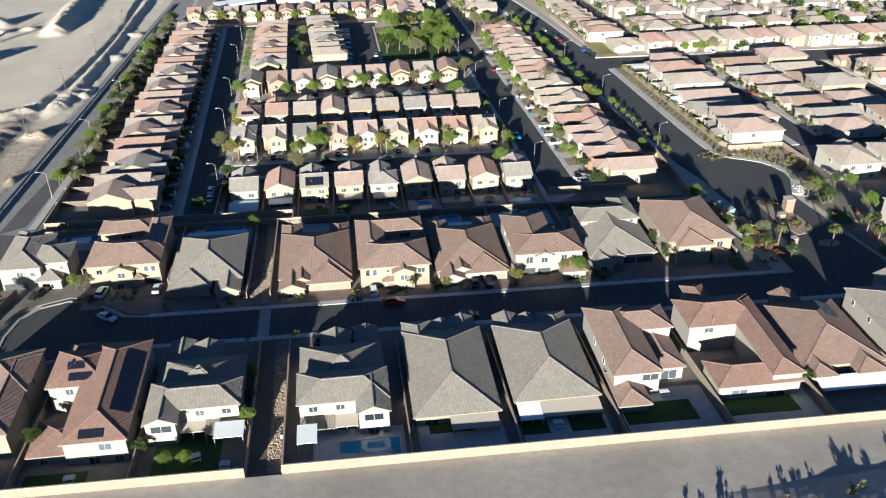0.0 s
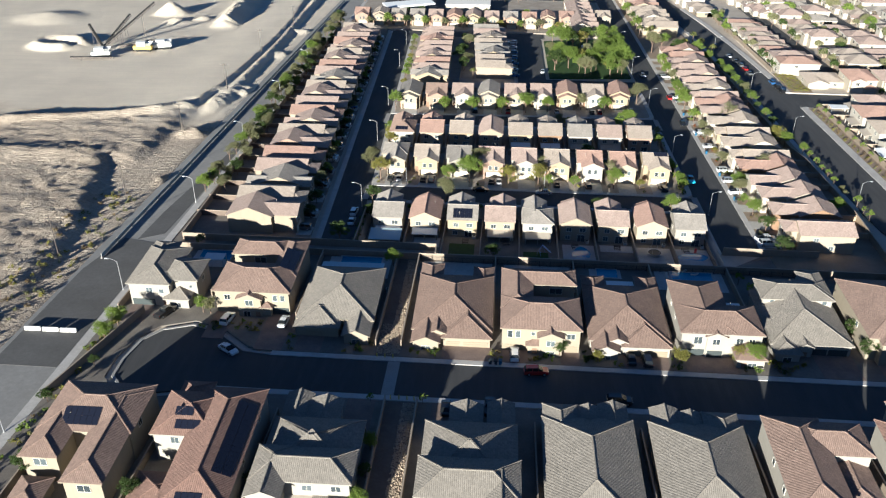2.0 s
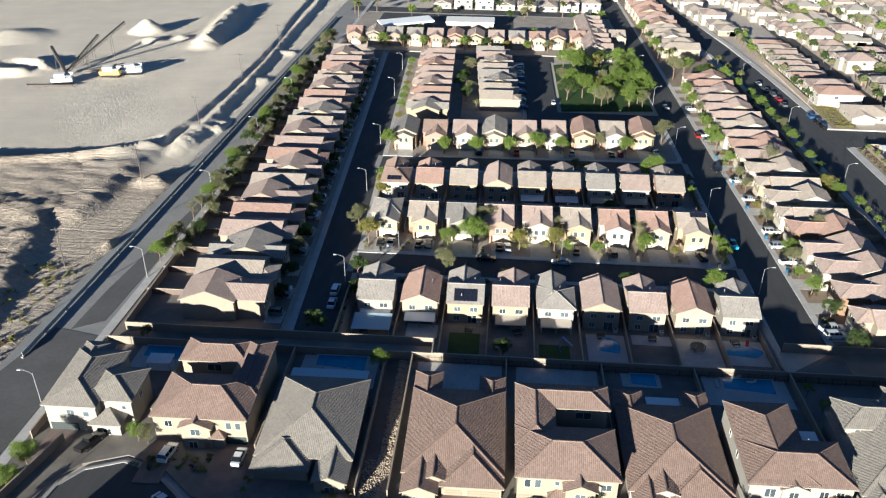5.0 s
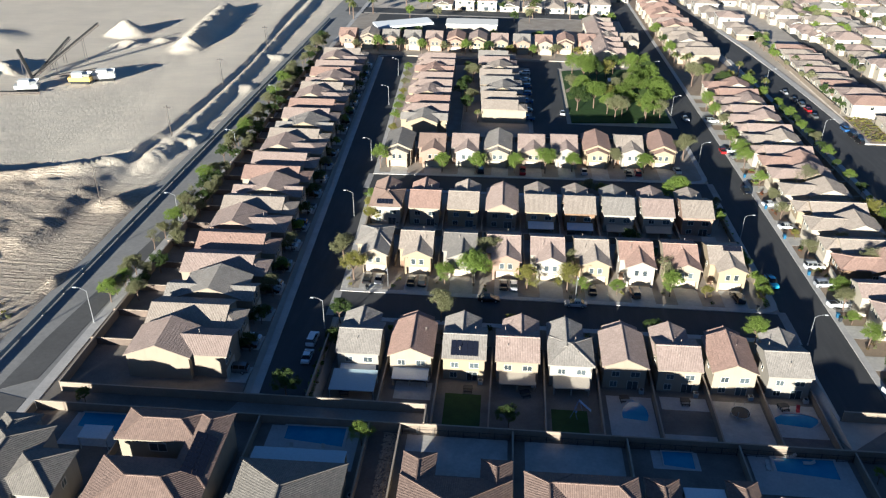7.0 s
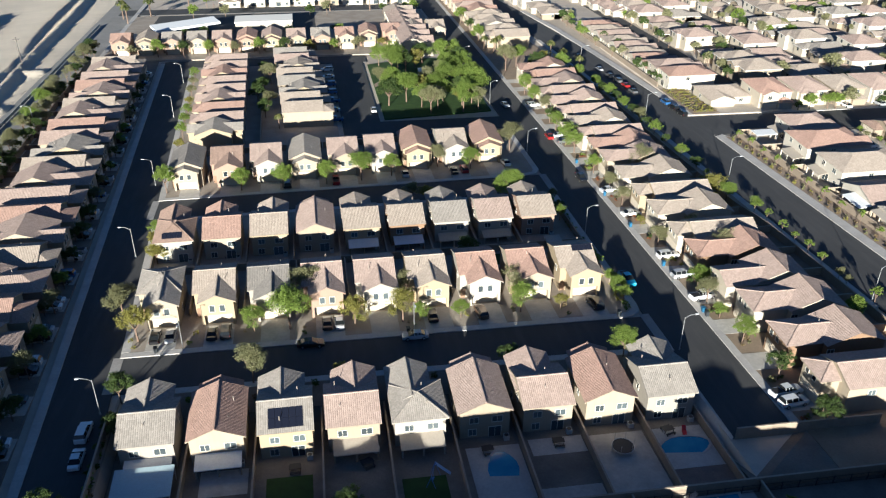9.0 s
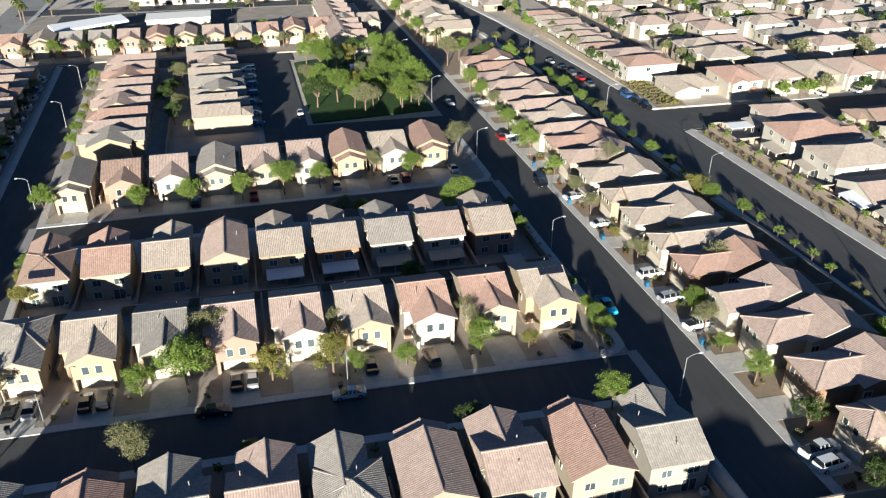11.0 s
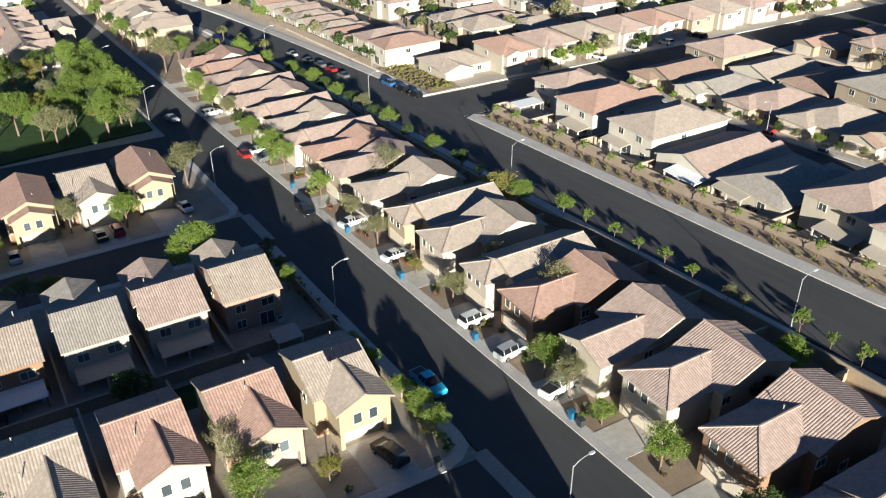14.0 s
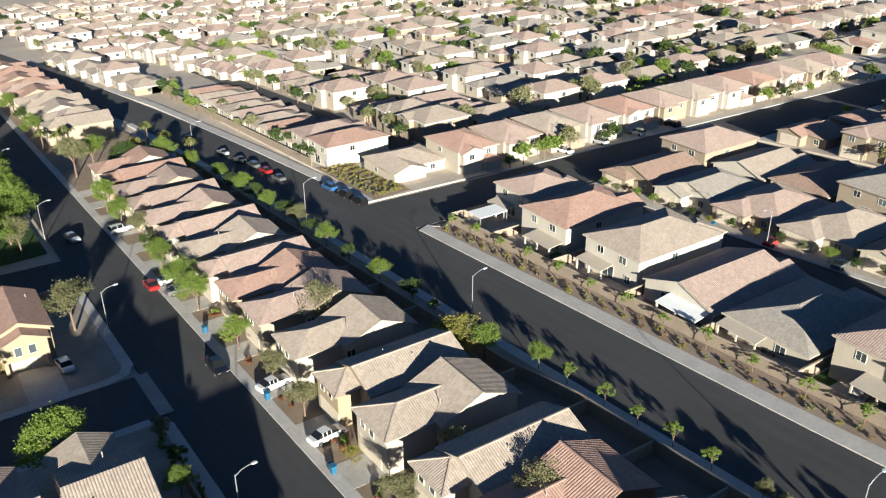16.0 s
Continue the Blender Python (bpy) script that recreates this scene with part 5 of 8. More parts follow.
for i in range(8):
    garden_wall(-27.4 + i * 9.86, 262, -27.5 + i * 9.86, 279)
    garden_wall(-27.8 + i * 9.75, 280, -27.8 + i * 9.75, 297)
    garden_wall(-29.7 + i * 9.85, 330 + i, -29.7 + i * 9.85, 350 + i)
garden_wall(xe(262) + 2.2, 262, xe(300) + 2.2, 300)
garden_wall(53.6, 262, 53.6, 298)
garden_wall(-36, 350, 54, 357.5)
garden_wall(-17.5, 352, -19.5, 448)
for x0, y0, x1, y1 in ((95.6, 203, 98.0, 240), (98.0, 240, 97.6, 282), (97.6, 282, 95.7, 294), (95.7, 294, 95.2, 330), (95.2, 330, 95.1, 430)):
    garden_wall(x0, y0, x1, y1, 2.0, TANWALL)
for i in range(len(J_Y) - 1):
    ym = (J_Y[i] + J_Y[i + 1]) / 2
    garden_wall(86.0, ym, 97.6 if ym < 285 else 95.4, ym, 1.8, TANWALL)
for i in range(21):
    yy = 218.0 + i * 10.75 + 5.4
    garden_wall(-81.0 - 0.02 * (yy - 213), yy, -71.0 - 0.043 * (yy - 213), yy, 1.6, WOODWALL, label="dark brown block wall between back yards")
garden_wall(121.9, 246.2, 121.9, 346, 2.0)
garden_wall(123.4, 242.1, 121.9, 246.2, 1.6)
garden_wall(123.4, 242.1, 141.2, 241.0, 1.6)
garden_wall(141.4, 225.0, 141.2, 241.0, 1.6)
garden_wall(122, 346, 140, 346, 1.8)
for y in (332.5, 316, 299.5, 284.6, 269.5, 254.5, 240):
    garden_wall(122.1, y, 134, y)
garden_wall(118.6, 400, 118.6, 520, 1.8)
for x in (179.5, 231.5):
    garden_wall(x, 215, x, 345)


# ---- trees and shrubs ----
def leaf_cloud(m, centre, radii, count, size, r, droop=0.0):
    """Many small leaf blades gathered in uneven clumps inside an ellipsoid."""
    clumps = []
    for _ in range(max(7, min(90, count // 60))):
        d = Vector((r.gauss(0, 1), r.gauss(0, 1), r.gauss(0, 1))).normalized() * (0.45 + 0.55 * r.random() ** 0.5)
        clumps.append(Vector((centre[0] + d.x * radii[0], centre[1] + d.y * radii[1], centre[2] + d.z * radii[2])))
    rad = 0.20 * (radii[0] + radii[2]) / 2
    for i in range(count):
        c = clumps[i % len(clumps)]
        p = c + Vector((r.gauss(0, rad), r.gauss(0, rad), r.gauss(0, rad * 0.75) - droop * r.random()))
        a = Vector((r.gauss(0, 1), r.gauss(0, 1), r.gauss(0, 0.7))).normalized()
        b = a.cross(Vector((r.gauss(0, 1), r.gauss(0, 1), r.gauss(0, 1)))).normalized()
        s = size * r.uniform(0.6, 1.3)
        m.face([tuple(p - a * s), tuple(p + b * s * 0.55), tuple(p + a * s), tuple(p - b * s * 0.55)])


def tree_meshes(seed, height, spread, count, size, leaf, trunk_r=0.14, thin=False):
    r = random.Random(seed)
    t, c = MB(), MB()
    fork = height * 0.38
    t.bar((0, 0, -0.5), (0.1, 0.05, fork), trunk_r, 6, trunk_r * 0.7)
    n = 5
    for i in range(n):
        a = 2 * math.pi * (i + r.random() * 0.6) / n
        q = Vector((math.cos(a) * spread * 0.6, math.sin(a) * spread * 0.6, height * r.uniform(0.62, 0.85)))
        t.bar((0.1, 0.05, fork - 0.1), tuple(q * 0.55 + Vector((0, 0, fork * 0.45))), trunk_r * 0.6, 5, trunk_r * 0.35)
        t.bar(tuple(q * 0.55 + Vector((0, 0, fork * 0.45))), tuple(q), trunk_r * 0.35, 4, trunk_r * 0.12)
    clumps = 4 if thin or spread < 1.5 else 9 if spread > 4 else 6
    for k in range(clumps):
        a = 2 * math.pi * k * 0.382 + r.uniform(-0.3, 0.3)
        o = spread * (0.12 + 0.60 * (k / clumps) ** 0.7)
        w = spread * (0.56 if thin else 0.46) * r.uniform(0.8, 1.2)
        leaf_cloud(c, (math.cos(a) * o, math.sin(a) * o, height * (0.84 - 0.26 * k / clumps + r.uniform(-0.06, 0.06))), (w, w, w * r.uniform(0.7, 0.95)), count // clumps, size, r)
    out = (t.mesh("trunk", BARK), c.mesh("crown", leaf))
    CROWN[out[1]] = (c, leaf)
    return out


CROWN = {}
L_GREEN = leaf_mat("leaf_green", (0.165, 0.24, 0.042), (0.285, 0.36, 0.07))
L_MID = leaf_mat("leaf_mid", (0.14, 0.205, 0.036), (0.25, 0.32, 0.062))
L_DARK = leaf_mat("leaf_dark", (0.06, 0.10, 0.025), (0.115, 0.155, 0.045))
L_OLIVE = leaf_mat("leaf_olive", (0.21, 0.21, 0.105), (0.30, 0.295, 0.15))
L_YELLOW = leaf_mat("leaf_yellow", (0.24, 0.235, 0.055), (0.33, 0.30, 0.075))
L_DRY = leaf_mat("leaf_dry", (0.20, 0.15, 0.08), (0.36, 0.28, 0.15))
L_RED = leaf_mat("leaf_red", (0.20, 0.08, 0.04), (0.36, 0.16, 0.07))
KIND = {
    "ash": [tree_meshes(i, 5.6, 2.5, 8400, 0.085, L_GREEN) for i in (1, 2, 3)],
    "olive": [tree_meshes(i, 5.8, 2.2, 9000, 0.085, L_OLIVE, thin=True) for i in (4, 5)],
    "dark": [tree_meshes(i, 5.0, 2.3, 5200, 0.10, L_DARK) for i in (6, 7)],
    "yellow": [tree_meshes(i, 4.6, 2.1, 5600, 0.085, L_YELLOW) for i in (8, 9)],
    "big": [tree_meshes(i, 8.5, 4.2, 9000, 0.14, L_MID, 0.22) for i in (10, 11)],
    "young": [tree_meshes(i, 3.4, 1.2, 2000, 0.075, L_GREEN, 0.07) for i in (12, 13)],
    "sparse": [tree_meshes(i, 5.6, 1.9, 2600, 0.07, L_OLIVE, 0.12, True) for i in (14,)],
}
TREE_LABEL = {"ash": "bright green leafy street tree", "olive": "grey-green olive tree with an airy crown", "dark": "dark green dense round tree", "yellow": "yellow-green small garden tree", "big": "large bright green park tree",
              "young": "young green tree with a thin trunk", "sparse": "half-bare tree with few grey leaves"}
trng = random.Random(21)


def tree(kind, x, y, k=1.0, where="beside a street"):
    a, b = trng.choice(KIND[kind])
    s = 1.15 * k * trng.uniform(0.88, 1.12)
    h = holder("tree", upright(x, y, trng.uniform(0, 360), 0.1) @ Matrix.Diagonal((s, s, s * trng.uniform(0.9, 1.1), 1)), TREE_LABEL[kind] + " " + where, "tree")
    share("trunk", a, h)
    share("crown", b, h)
    return h


FAR_LEAVES = {}


def far_tree(kind, x, y, k=1.0):
    """A tree of the distant quarters: it goes into one joined mesh."""
    c, leaf = CROWN[trng.choice(KIND[kind])[1]]
    m = upright(x, y, trng.uniform(0, 360)) @ Matrix.Scale(1.15 * k * trng.uniform(0.85, 1.15), 4)
    far_mb = FAR_LEAVES.setdefault(leaf, MB())
    a = np.array(c.v).reshape(-1, 4, 3)[::11]
    mid = a.mean(axis=1, keepdims=True)
    a = mid + (a - mid) * 3.2
    w = np.array(m)
    for q in a @ w[:3, :3].T + w[:3, 3]:
        far_mb.face([tuple(p) for p in q])
    FAR_LEAVES.setdefault(BARK, MB()).bar((x, y, gz(x, y) - 0.3), (x, y, gz(x, y) + 2.5 * k), 0.14, 5)


def flush_trees():
    for mat, mb in FAR_LEAVES.items():
        tagged(mb.part("distant_trees", mat), "distant garden trees between the houses", "trees", "", "stuff")


def palm_meshes():
    r = random.Random(5)
    t, c = MB(), MB()
    t.bar((0, 0, -0.5), (0, 0, 6.0), 0.24, 7, 0.18)
    for i in range(26):
        a = 2 * math.pi * i / 26 + r.random() * 0.2
        up = r.uniform(-0.5, 1.1)
        d = Vector((math.cos(a), math.sin(a), 0))
        s = Vector((-d.y, d.x, 0))
        pts = [Vector((0, 0, 6.0)), d * 0.9 + Vector((0, 0, 6.0 + up * 0.8)), d * 1.7 + Vector((0, 0, 6.0 + up * 0.6 - 0.3)), d * 2.2 + Vector((0, 0, 6.0 + up * 0.1 - 0.9))]
        for j in range(3):
            w0, w1 = (0.1, 0.32) if j == 0 else (0.32, 0.26) if j == 1 else (0.26, 0.04)
            c.face([tuple(pts[j] - s * w0), tuple(pts[j] + s * w0), tuple(pts[j + 1] + s * w1), tuple(pts[j + 1] - s * w1)])
    return t.mesh("trunk", BARK), c.mesh("fronds", leaf_mat("leaf_palm", (0.08, 0.11, 0.03), (0.24, 0.23, 0.08)))


PALM = palm_meshes()


def palm(x, y, k=1.0):
    h = holder("palm_tree", upright(x, y, trng.uniform(0, 360)) @ Matrix.Diagonal((k, k, k, 1)), "palm tree with a bare trunk and fan fronds", "palm tree")
    share("trunk", PALM[0], h)
    share("fronds", PALM[1], h)


BUSH, BED = {}, {}


def shrub_mesh(seed, leaf, n=150):
    r = random.Random(seed)
    m = MB()
    leaf_cloud(m, (0, 0, 0.42), (0.55, 0.55, 0.40), n, 0.14, r)
    me = m.mesh("shrub", leaf)
    BUSH[me] = (m, leaf)
    return me


SHRUBS = {"green": [shrub_mesh(31, L_GREEN), shrub_mesh(32, L_DARK)], "dry": [shrub_mesh(33, L_DRY), shrub_mesh(34, L_OLIVE)], "red": [shrub_mesh(35, L_RED)], "yellow": [shrub_mesh(36, L_YELLOW)]}


def bed_shrub(kind, x, y, k=1.0, lift=0.1):
    """A shrub of the mass planting, joined with its neighbours."""
    m, leaf = BUSH[trng.choice(SHRUBS[kind])]
    s = k * trng.uniform(0.7, 1.3)
    w = np.array(upright(x, y, trng.uniform(0, 360), lift) @ Matrix.Diagonal((s, s, s, 1)))
    mb = BED.setdefault(leaf, MB())
    for q in np.array(m.v).reshape(-1, 4, 3) @ w[:3, :3].T + w[:3, 3]:
        mb.face([tuple(p) for p in q])


def flush_beds():
    for mat, mb in BED.items():
        tagged(mb.part("desert_shrubs", mat), "rows of small desert shrubs on gravel", "shrubs", "", "stuff")


def shrub(kind, x, y, k=1.0, lift=0.1):
    ob = new("shrub", trng.choice(SHRUBS[kind]))
    s = k * trng.uniform(0.7, 1.3)
    ob.matrix_world = upright(x, y, trng.uniform(0, 360), lift) @ Matrix.Diagonal((s, s, s, 1))
    return tagged(ob, {"green": "rounded green garden shrub on gravel", "dry": "dry grey-brown desert shrub on gravel", "red": "reddish ornamental garden shrub", "yellow": "yellow-green desert shrub on gravel"}[kind], "shrub", "garden shrubs")


FRONT = [("olive", -39.4, 263.4), ("yellow", -35.5, 254.4), ("ash", -15.4, 254.6, 0.8), ("ash", -9.0, 254.6, 1.15), ("olive", -6.0, 264), ("yellow", 2.6, 254.2), ("yellow", 11.4, 254.2), ("olive", 12.9, 263), ("ash", 22.2, 254.0, 0.55), ("sparse", 33.2, 262), ("sparse", 33.6, 258),
         ("ash", 33.6, 254.4, 0.8), ("yellow", 41.3, 254.2, 0.6), ("ash", 53.6, 258, 0.6), ("ash", 53.2, 269.5, 0.5), ("ash", 53.0, 273.5, 0.5), ("olive", -15.0, 238.6, 1.1), ("ash", 47.6, 237.2, 0.85), ("olive", 48.6, 236.6, 0.6), ("dark", 27.5, 237.0, 0.7),
         ("ash", 14.5, 254.0, 0.6), ("yellow", -0.8, 237, 0.6),
         ("ash", -39.4, 324.5, 0.8), ("ash", -21.2, 323.5, 0.8), ("ash", -11.0, 324.0, 0.85), ("ash", 0.0, 325, 0.9), ("ash", 9.0, 326, 1.15), ("ash", 17.0, 328, 0.9), ("ash", 43.0, 305.0, 1.2), ("yellow", 23.6, 309.8, 0.7), ("ash", 38.2, 330, 0.9), ("olive", 52.0, 343, 1.1),
         ("dark", -35.4, 236.5, 0.8), ("dark", -34.6, 229, 0.9), ("dark", -40, 209.5, 0.9), ("dark", -1.0, 208, 0.7), ("dark", 27.2, 276, 0.9), ("dark", 3.2, 231, 0.5), ("olive", 20.0, 310.5, 0.7),
         ("yellow", -36.4, 285, 0.8), ("yellow", -37.6, 292, 0.7), ("ash", -38.0, 298, 0.6), ("ash", 52.6, 294, 0.5), ("olive", 29.8, 333, 0.8), ("olive", -5.0, 335, 0.9), ("yellow", -3.5, 300, 0.5)]
for kd, x, y, *k in FRONT:
    tree(kd, x, y, 1.15 * (k[0] if k else 1.0), "in a front yard")
for kd, x, y, k in (("olive", 71.0, 374.2, 1), ("ash", 68.9, 344.8, 1.0), ("ash", 69.4, 338.2, 1.1), ("sparse", 80.5, 316.0, 1.4), ("ash", 69.8, 257.0, 0.8), ("olive", 69.8, 252.4, 0.8), ("ash", 69.6, 246.6, 0.6), ("ash", 69.8, 238.0, 0.8), ("dark", 70.3, 226.4, 0.9), ("dark", 71, 213.9, 1.0),
                    ("olive", 70.1, 278.0, 0.8), ("olive", 69.8, 300, 0.8), ("yellow", 69.9, 288.0, 0.5), ("sparse", 78, 280, 1.0), ("sparse", 79.5, 268, 1.2), ("olive", 69.9, 310, 0.8), ("ash", 69.8, 322, 0.8), ("ash", 69.4, 357, 1.0), ("dark", 70, 366, 0.9), ("ash", 70, 386, 0.9), ("ash", 70, 398, 1),
                    ("ash", 69.5, 478, 1.2), ("dark", 70, 500, 1.2), ("ash", 69.5, 520, 1.1), ("olive", 70.5, 430, 1.5), ("ash", 76, 436, 1.4), ("dark", 82, 428, 1.3), ("yellow", 86, 434, 1.3), ("ash", 90, 424, 1.2), ("ash", 92.5, 412, 1.0)):
    tree(kd, x, y, k, "on a front lot")
for kd, x, y, k in (("big", 27.4, 428, 1.0), ("yellow", 37.3, 439, 1.5), ("ash", 47.2, 439.5, 1.6), ("big", 43.8, 407, 0.95), ("big", 49.6, 406, 0.9), ("ash", 52.4, 396, 1.5), ("ash", 45.5, 381, 1.5), ("olive", 50.9, 383, 1.3), ("olive", 37.2, 408, 1.3), ("ash", 28.9, 395, 1.7), ("dark", 22.6, 391, 1.5),
                    ("olive", 35.1, 381, 1.4), ("olive", 22, 416, 1.2), ("big", 48.3, 420, 0.9), ("dark", 33, 432, 1.4), ("ash", 41, 394, 1.2), ("dark", 47, 396, 1.2), ("ash", 24, 444, 1.4), ("yellow", 46.5, 388, 1.4), ("dark", 53, 434, 1.4), ("olive", 38, 385, 1.0), ("ash", 53, 446, 1.3),
                    ("ash", 24, 402, 1.3), ("ash", 33, 388, 1.3), ("yellow", 34, 400, 1.5), ("big", 39, 401, 0.75), ("ash", 53.5, 411, 1.5), ("ash", 53, 425, 1.4), ("olive", 43, 414, 1.2), ("ash", 31, 441, 1.4), ("big", 48, 429, 0.8), ("ash", 25.5, 411, 1.2), ("dark", 41, 446, 1.4), ("ash", 50, 390, 1.4)):
    tree(kd, x, y, k, "in the park")
BT = [("ash", 97.2, 329.6, 0.8), ("dark", 97.0, 319.2, 0.8), ("young", 97.2, 313.0, 1.0), ("yellow", 92.4, 300.5, 1.45), ("ash", 95.4, 298.0, 1.0), ("ash", 99.5, 291.6, 0.62), ("young", 100.0, 286.5, 1.15), ("young", 100.2, 280.1, 1.1), ("young", 100.3, 274.6, 0.95), ("young", 100.3, 269.2, 1.0), ("young", 100.4, 263.9, 1.05),
      ("olive", 100.3, 257.5, 0.5), ("olive", 100.4, 255, 0.45), ("young", 101.2, 246.8, 1.3), ("young", 101.4, 242.6, 1.1), ("young", 101.6, 238.4, 1.2), ("ash", 97, 348.8, 0.8), ("dark", 97, 355, 0.8), ("olive", 97, 361, 0.9), ("dark", 97, 367, 0.9), ("ash", 96.5, 374, 0.8), ("dark", 96.5, 381, 0.8), ("ash", 96.5, 388, 0.9), ("dark", 96, 394, 0.9), ("ash", 96, 401, 0.9), ("dark", 97, 340, 0.7)]
for kd, x, y, k in BT:
    tree(kd, x, y, k * (0.78 if kd == "young" else 0.9), "beside the boulevard")
for x, y in ((97.4, 425), (94.0, 435), (93.4, 450), (72, 458), (74.5, 461), (69, 463)):
    palm(x, y, trng.uniform(0.85, 1.1))
palm(-12.5, 372, 0.7)
palm(-14, 458, 0.9)
for x, y in ((-84, 540), (-88, 552), (-76, 556), (-60, 575), (-20, 577), (5, 577), (10, 560), (30, 560), (-30, 578)):
    palm(x, y, 1.3)
# behind the western houses and along their street
for i in range(80):
    y = 236 + i * 3.1
    if trng.random() < 0.6:
        tree(trng.choice(["dark", "olive", "olive", "ash", "sparse"]), -82.9 - 0.022 * (y - 213) + trng.uniform(-0.8, 0.8), y, trng.uniform(0.7, 1.05), "against the outer wall")
        tree(trng.choice(["dark", "olive", "dark"]), -78.6 - 0.03 * (y - 213) + trng.uniform(-1.2, 1.2), y + 1.2, trng.uniform(0.55, 0.9), "in a back yard")
for i in range(20):
    yy = 223.3 + i * 10.75
    tree(trng.choice(["ash", "dark", "dark", "olive"]), xw(yy) - 3.0, yy + trng.uniform(-0.6, 0.6), trng.uniform(0.5, 0.85), "in a front yard")
    if i < 12:
        tree("dark", xw(yy) - 4.6, yy + trng.uniform(-0.5, 0.5), trng.uniform(0.4, 0.65), "in a front yard")
for i in range(8):
    tree(trng.choice(["dark", "olive", "ash"]), -17.8 + trng.uniform(-2, 2), 384 + i * 8, trng.uniform(0.8, 1.3), "in a back yard")
    tree(trng.choice(["ash", "yellow", "olive"]), xe(356 + i * 11) + 2.8, 356 + i * 11, 0.7, "in a front yard")
for i in range(12):
    tree(trng.choice(["ash", "ash", "yellow", "olive", "dark"]), -71 + i * 9.9, 470.5 + max(0, i - 9) * 2.5, trng.uniform(0.7, 1.1), "in a front yard")
# near street
for kd, x, y, k in (("yellow", 36.6, 161.6, 0.95), ("ash", 51.6, 163.5, 0.8), ("yellow", 48.8, 164.0, 0.7), ("dark", 13.0, 162.4, 0.6), ("yellow", 20.4, 161.4, 0.55), ("ash", -63.2, 173.0, 0.6), ("olive", -61.4, 172.6, 0.7), ("ash", -78.6, 165.0, 0.75), ("ash", -79.0, 159.5, 0.8), ("dark", -77.6, 151, 0.5), ("young", 56.4, 197, 1.0), ("young", 57.6, 192, 1.0),
                    ("young", -13.0, 144.6, 0.6), ("young", -22.4, 144.2, 0.6), ("dark", 58, 171, 0.6), ("dark", 75, 176, 0.9), ("dark", 75, 168, 0.8), ("ash", -24.9, 198.5, 0.7), ("dark", -74, 205, 0.5), ("ash", -33.0, 107.5, 0.6), ("ash", -29.5, 107.2, 0.55), ("dark", -56.2, 116, 0.7), ("dark", -37.8, 120, 0.7), ("dark", -37.6, 112, 0.7), ("dark", -20.4, 124, 0.5), ("ash", -20.6, 131, 0.5),
                    ("ash", -20.4, 117, 0.6), ("dark", -75, 120, 0.7), ("dark", 82.6, 116, 0.6), ("dark", -81, 139, 0.6), ("ash", 93, 197, 1.0), ("olive", 94, 190, 0.8)):
    tree(kd, x, y, k, "in a garden")
# gated entrance
for kd, x, y, k in (("dark", 96, 182, 0.8), ("ash", 98.5, 176, 0.7), ("dark", 101, 170, 0.8), ("olive", 103, 176, 0.8), ("dark", 104.5, 164, 0.7), ("ash", 96, 170, 0.6), ("yellow", 131.2, 203.5, 0.95), ("ash", 131.0, 201.2, 0.7), ("ash", 142, 203, 0.8), ("dark", 139.5, 206, 0.7), ("dark", 131.5, 195.5, 0.7), ("ash", 139, 188, 0.8), ("dark", 135, 179, 0.7), ("olive", 128, 200, 0.7), ("dark", 132, 172, 0.7)):
    tree(kd, x, y, k, "beside the gate")
for x, y in ((105.2, 172), (118.0, 169.6), (129.8, 174.0), (129.0, 168.0)):
    palm(x, y, 0.9)
# east of the boulevard
for i in range(14):
    tree("young", 120.6, 244 + i * 7.6, 0.8, "on the planting strip")
for i in range(26):
    tree(trng.choice(["ash", "dark", "olive", "yellow"]), 158.4 + trng.uniform(-0.5, 0.6), 222 + i * 4.8, trng.uniform(0.3, 0.5), "in a front yard")
for i in range(40):
    far_tree(trng.choice(["ash", "dark", "olive", "dark"]), trng.uniform(150, 330), 366.8 if i % 2 else 387 + trng.uniform(0, 6), trng.uniform(0.5, 1.0))
for i in range(260):
    bx = trng.randrange(6)
    far_tree(trng.choice(["olive", "dark", "olive", "ash", "dark"]), 150 + trng.choice((0, 3)) * 5 + bx * 44 + trng.uniform(-4, 4), trng.uniform(400, 640), trng.uniform(0.6, 1.2))
for i in range(26):
    far_tree(trng.choice(["ash", "dark", "olive", "dark"]), 118 + trng.uniform(-1, 6), 402 + i * 5, trng.uniform(0.5, 0.9))
for i in range(60):
    far_tree(trng.choice(["ash", "dark", "olive", "dark"]), 213 + trng.randrange(4) * 46 + trng.choice((0, 17, 33)) + trng.uniform(-2, 2), trng.uniform(212, 345), trng.uniform(0.5, 1.0))
for i in range(150):
    far_tree(trng.choice(["olive", "dark", "olive", "dark"]), trng.uniform(-20, 480), trng.uniform(630, 880), trng.uniform(0.7, 1.2))
for i in range(40):
    far_tree(trng.choice(["ash", "dark", "olive"]), trng.uniform(-80, 55), trng.choice((500, 548, 580, 604, 632)) + trng.uniform(-4, 4), trng.uniform(0.7, 1.2))
flush_trees()
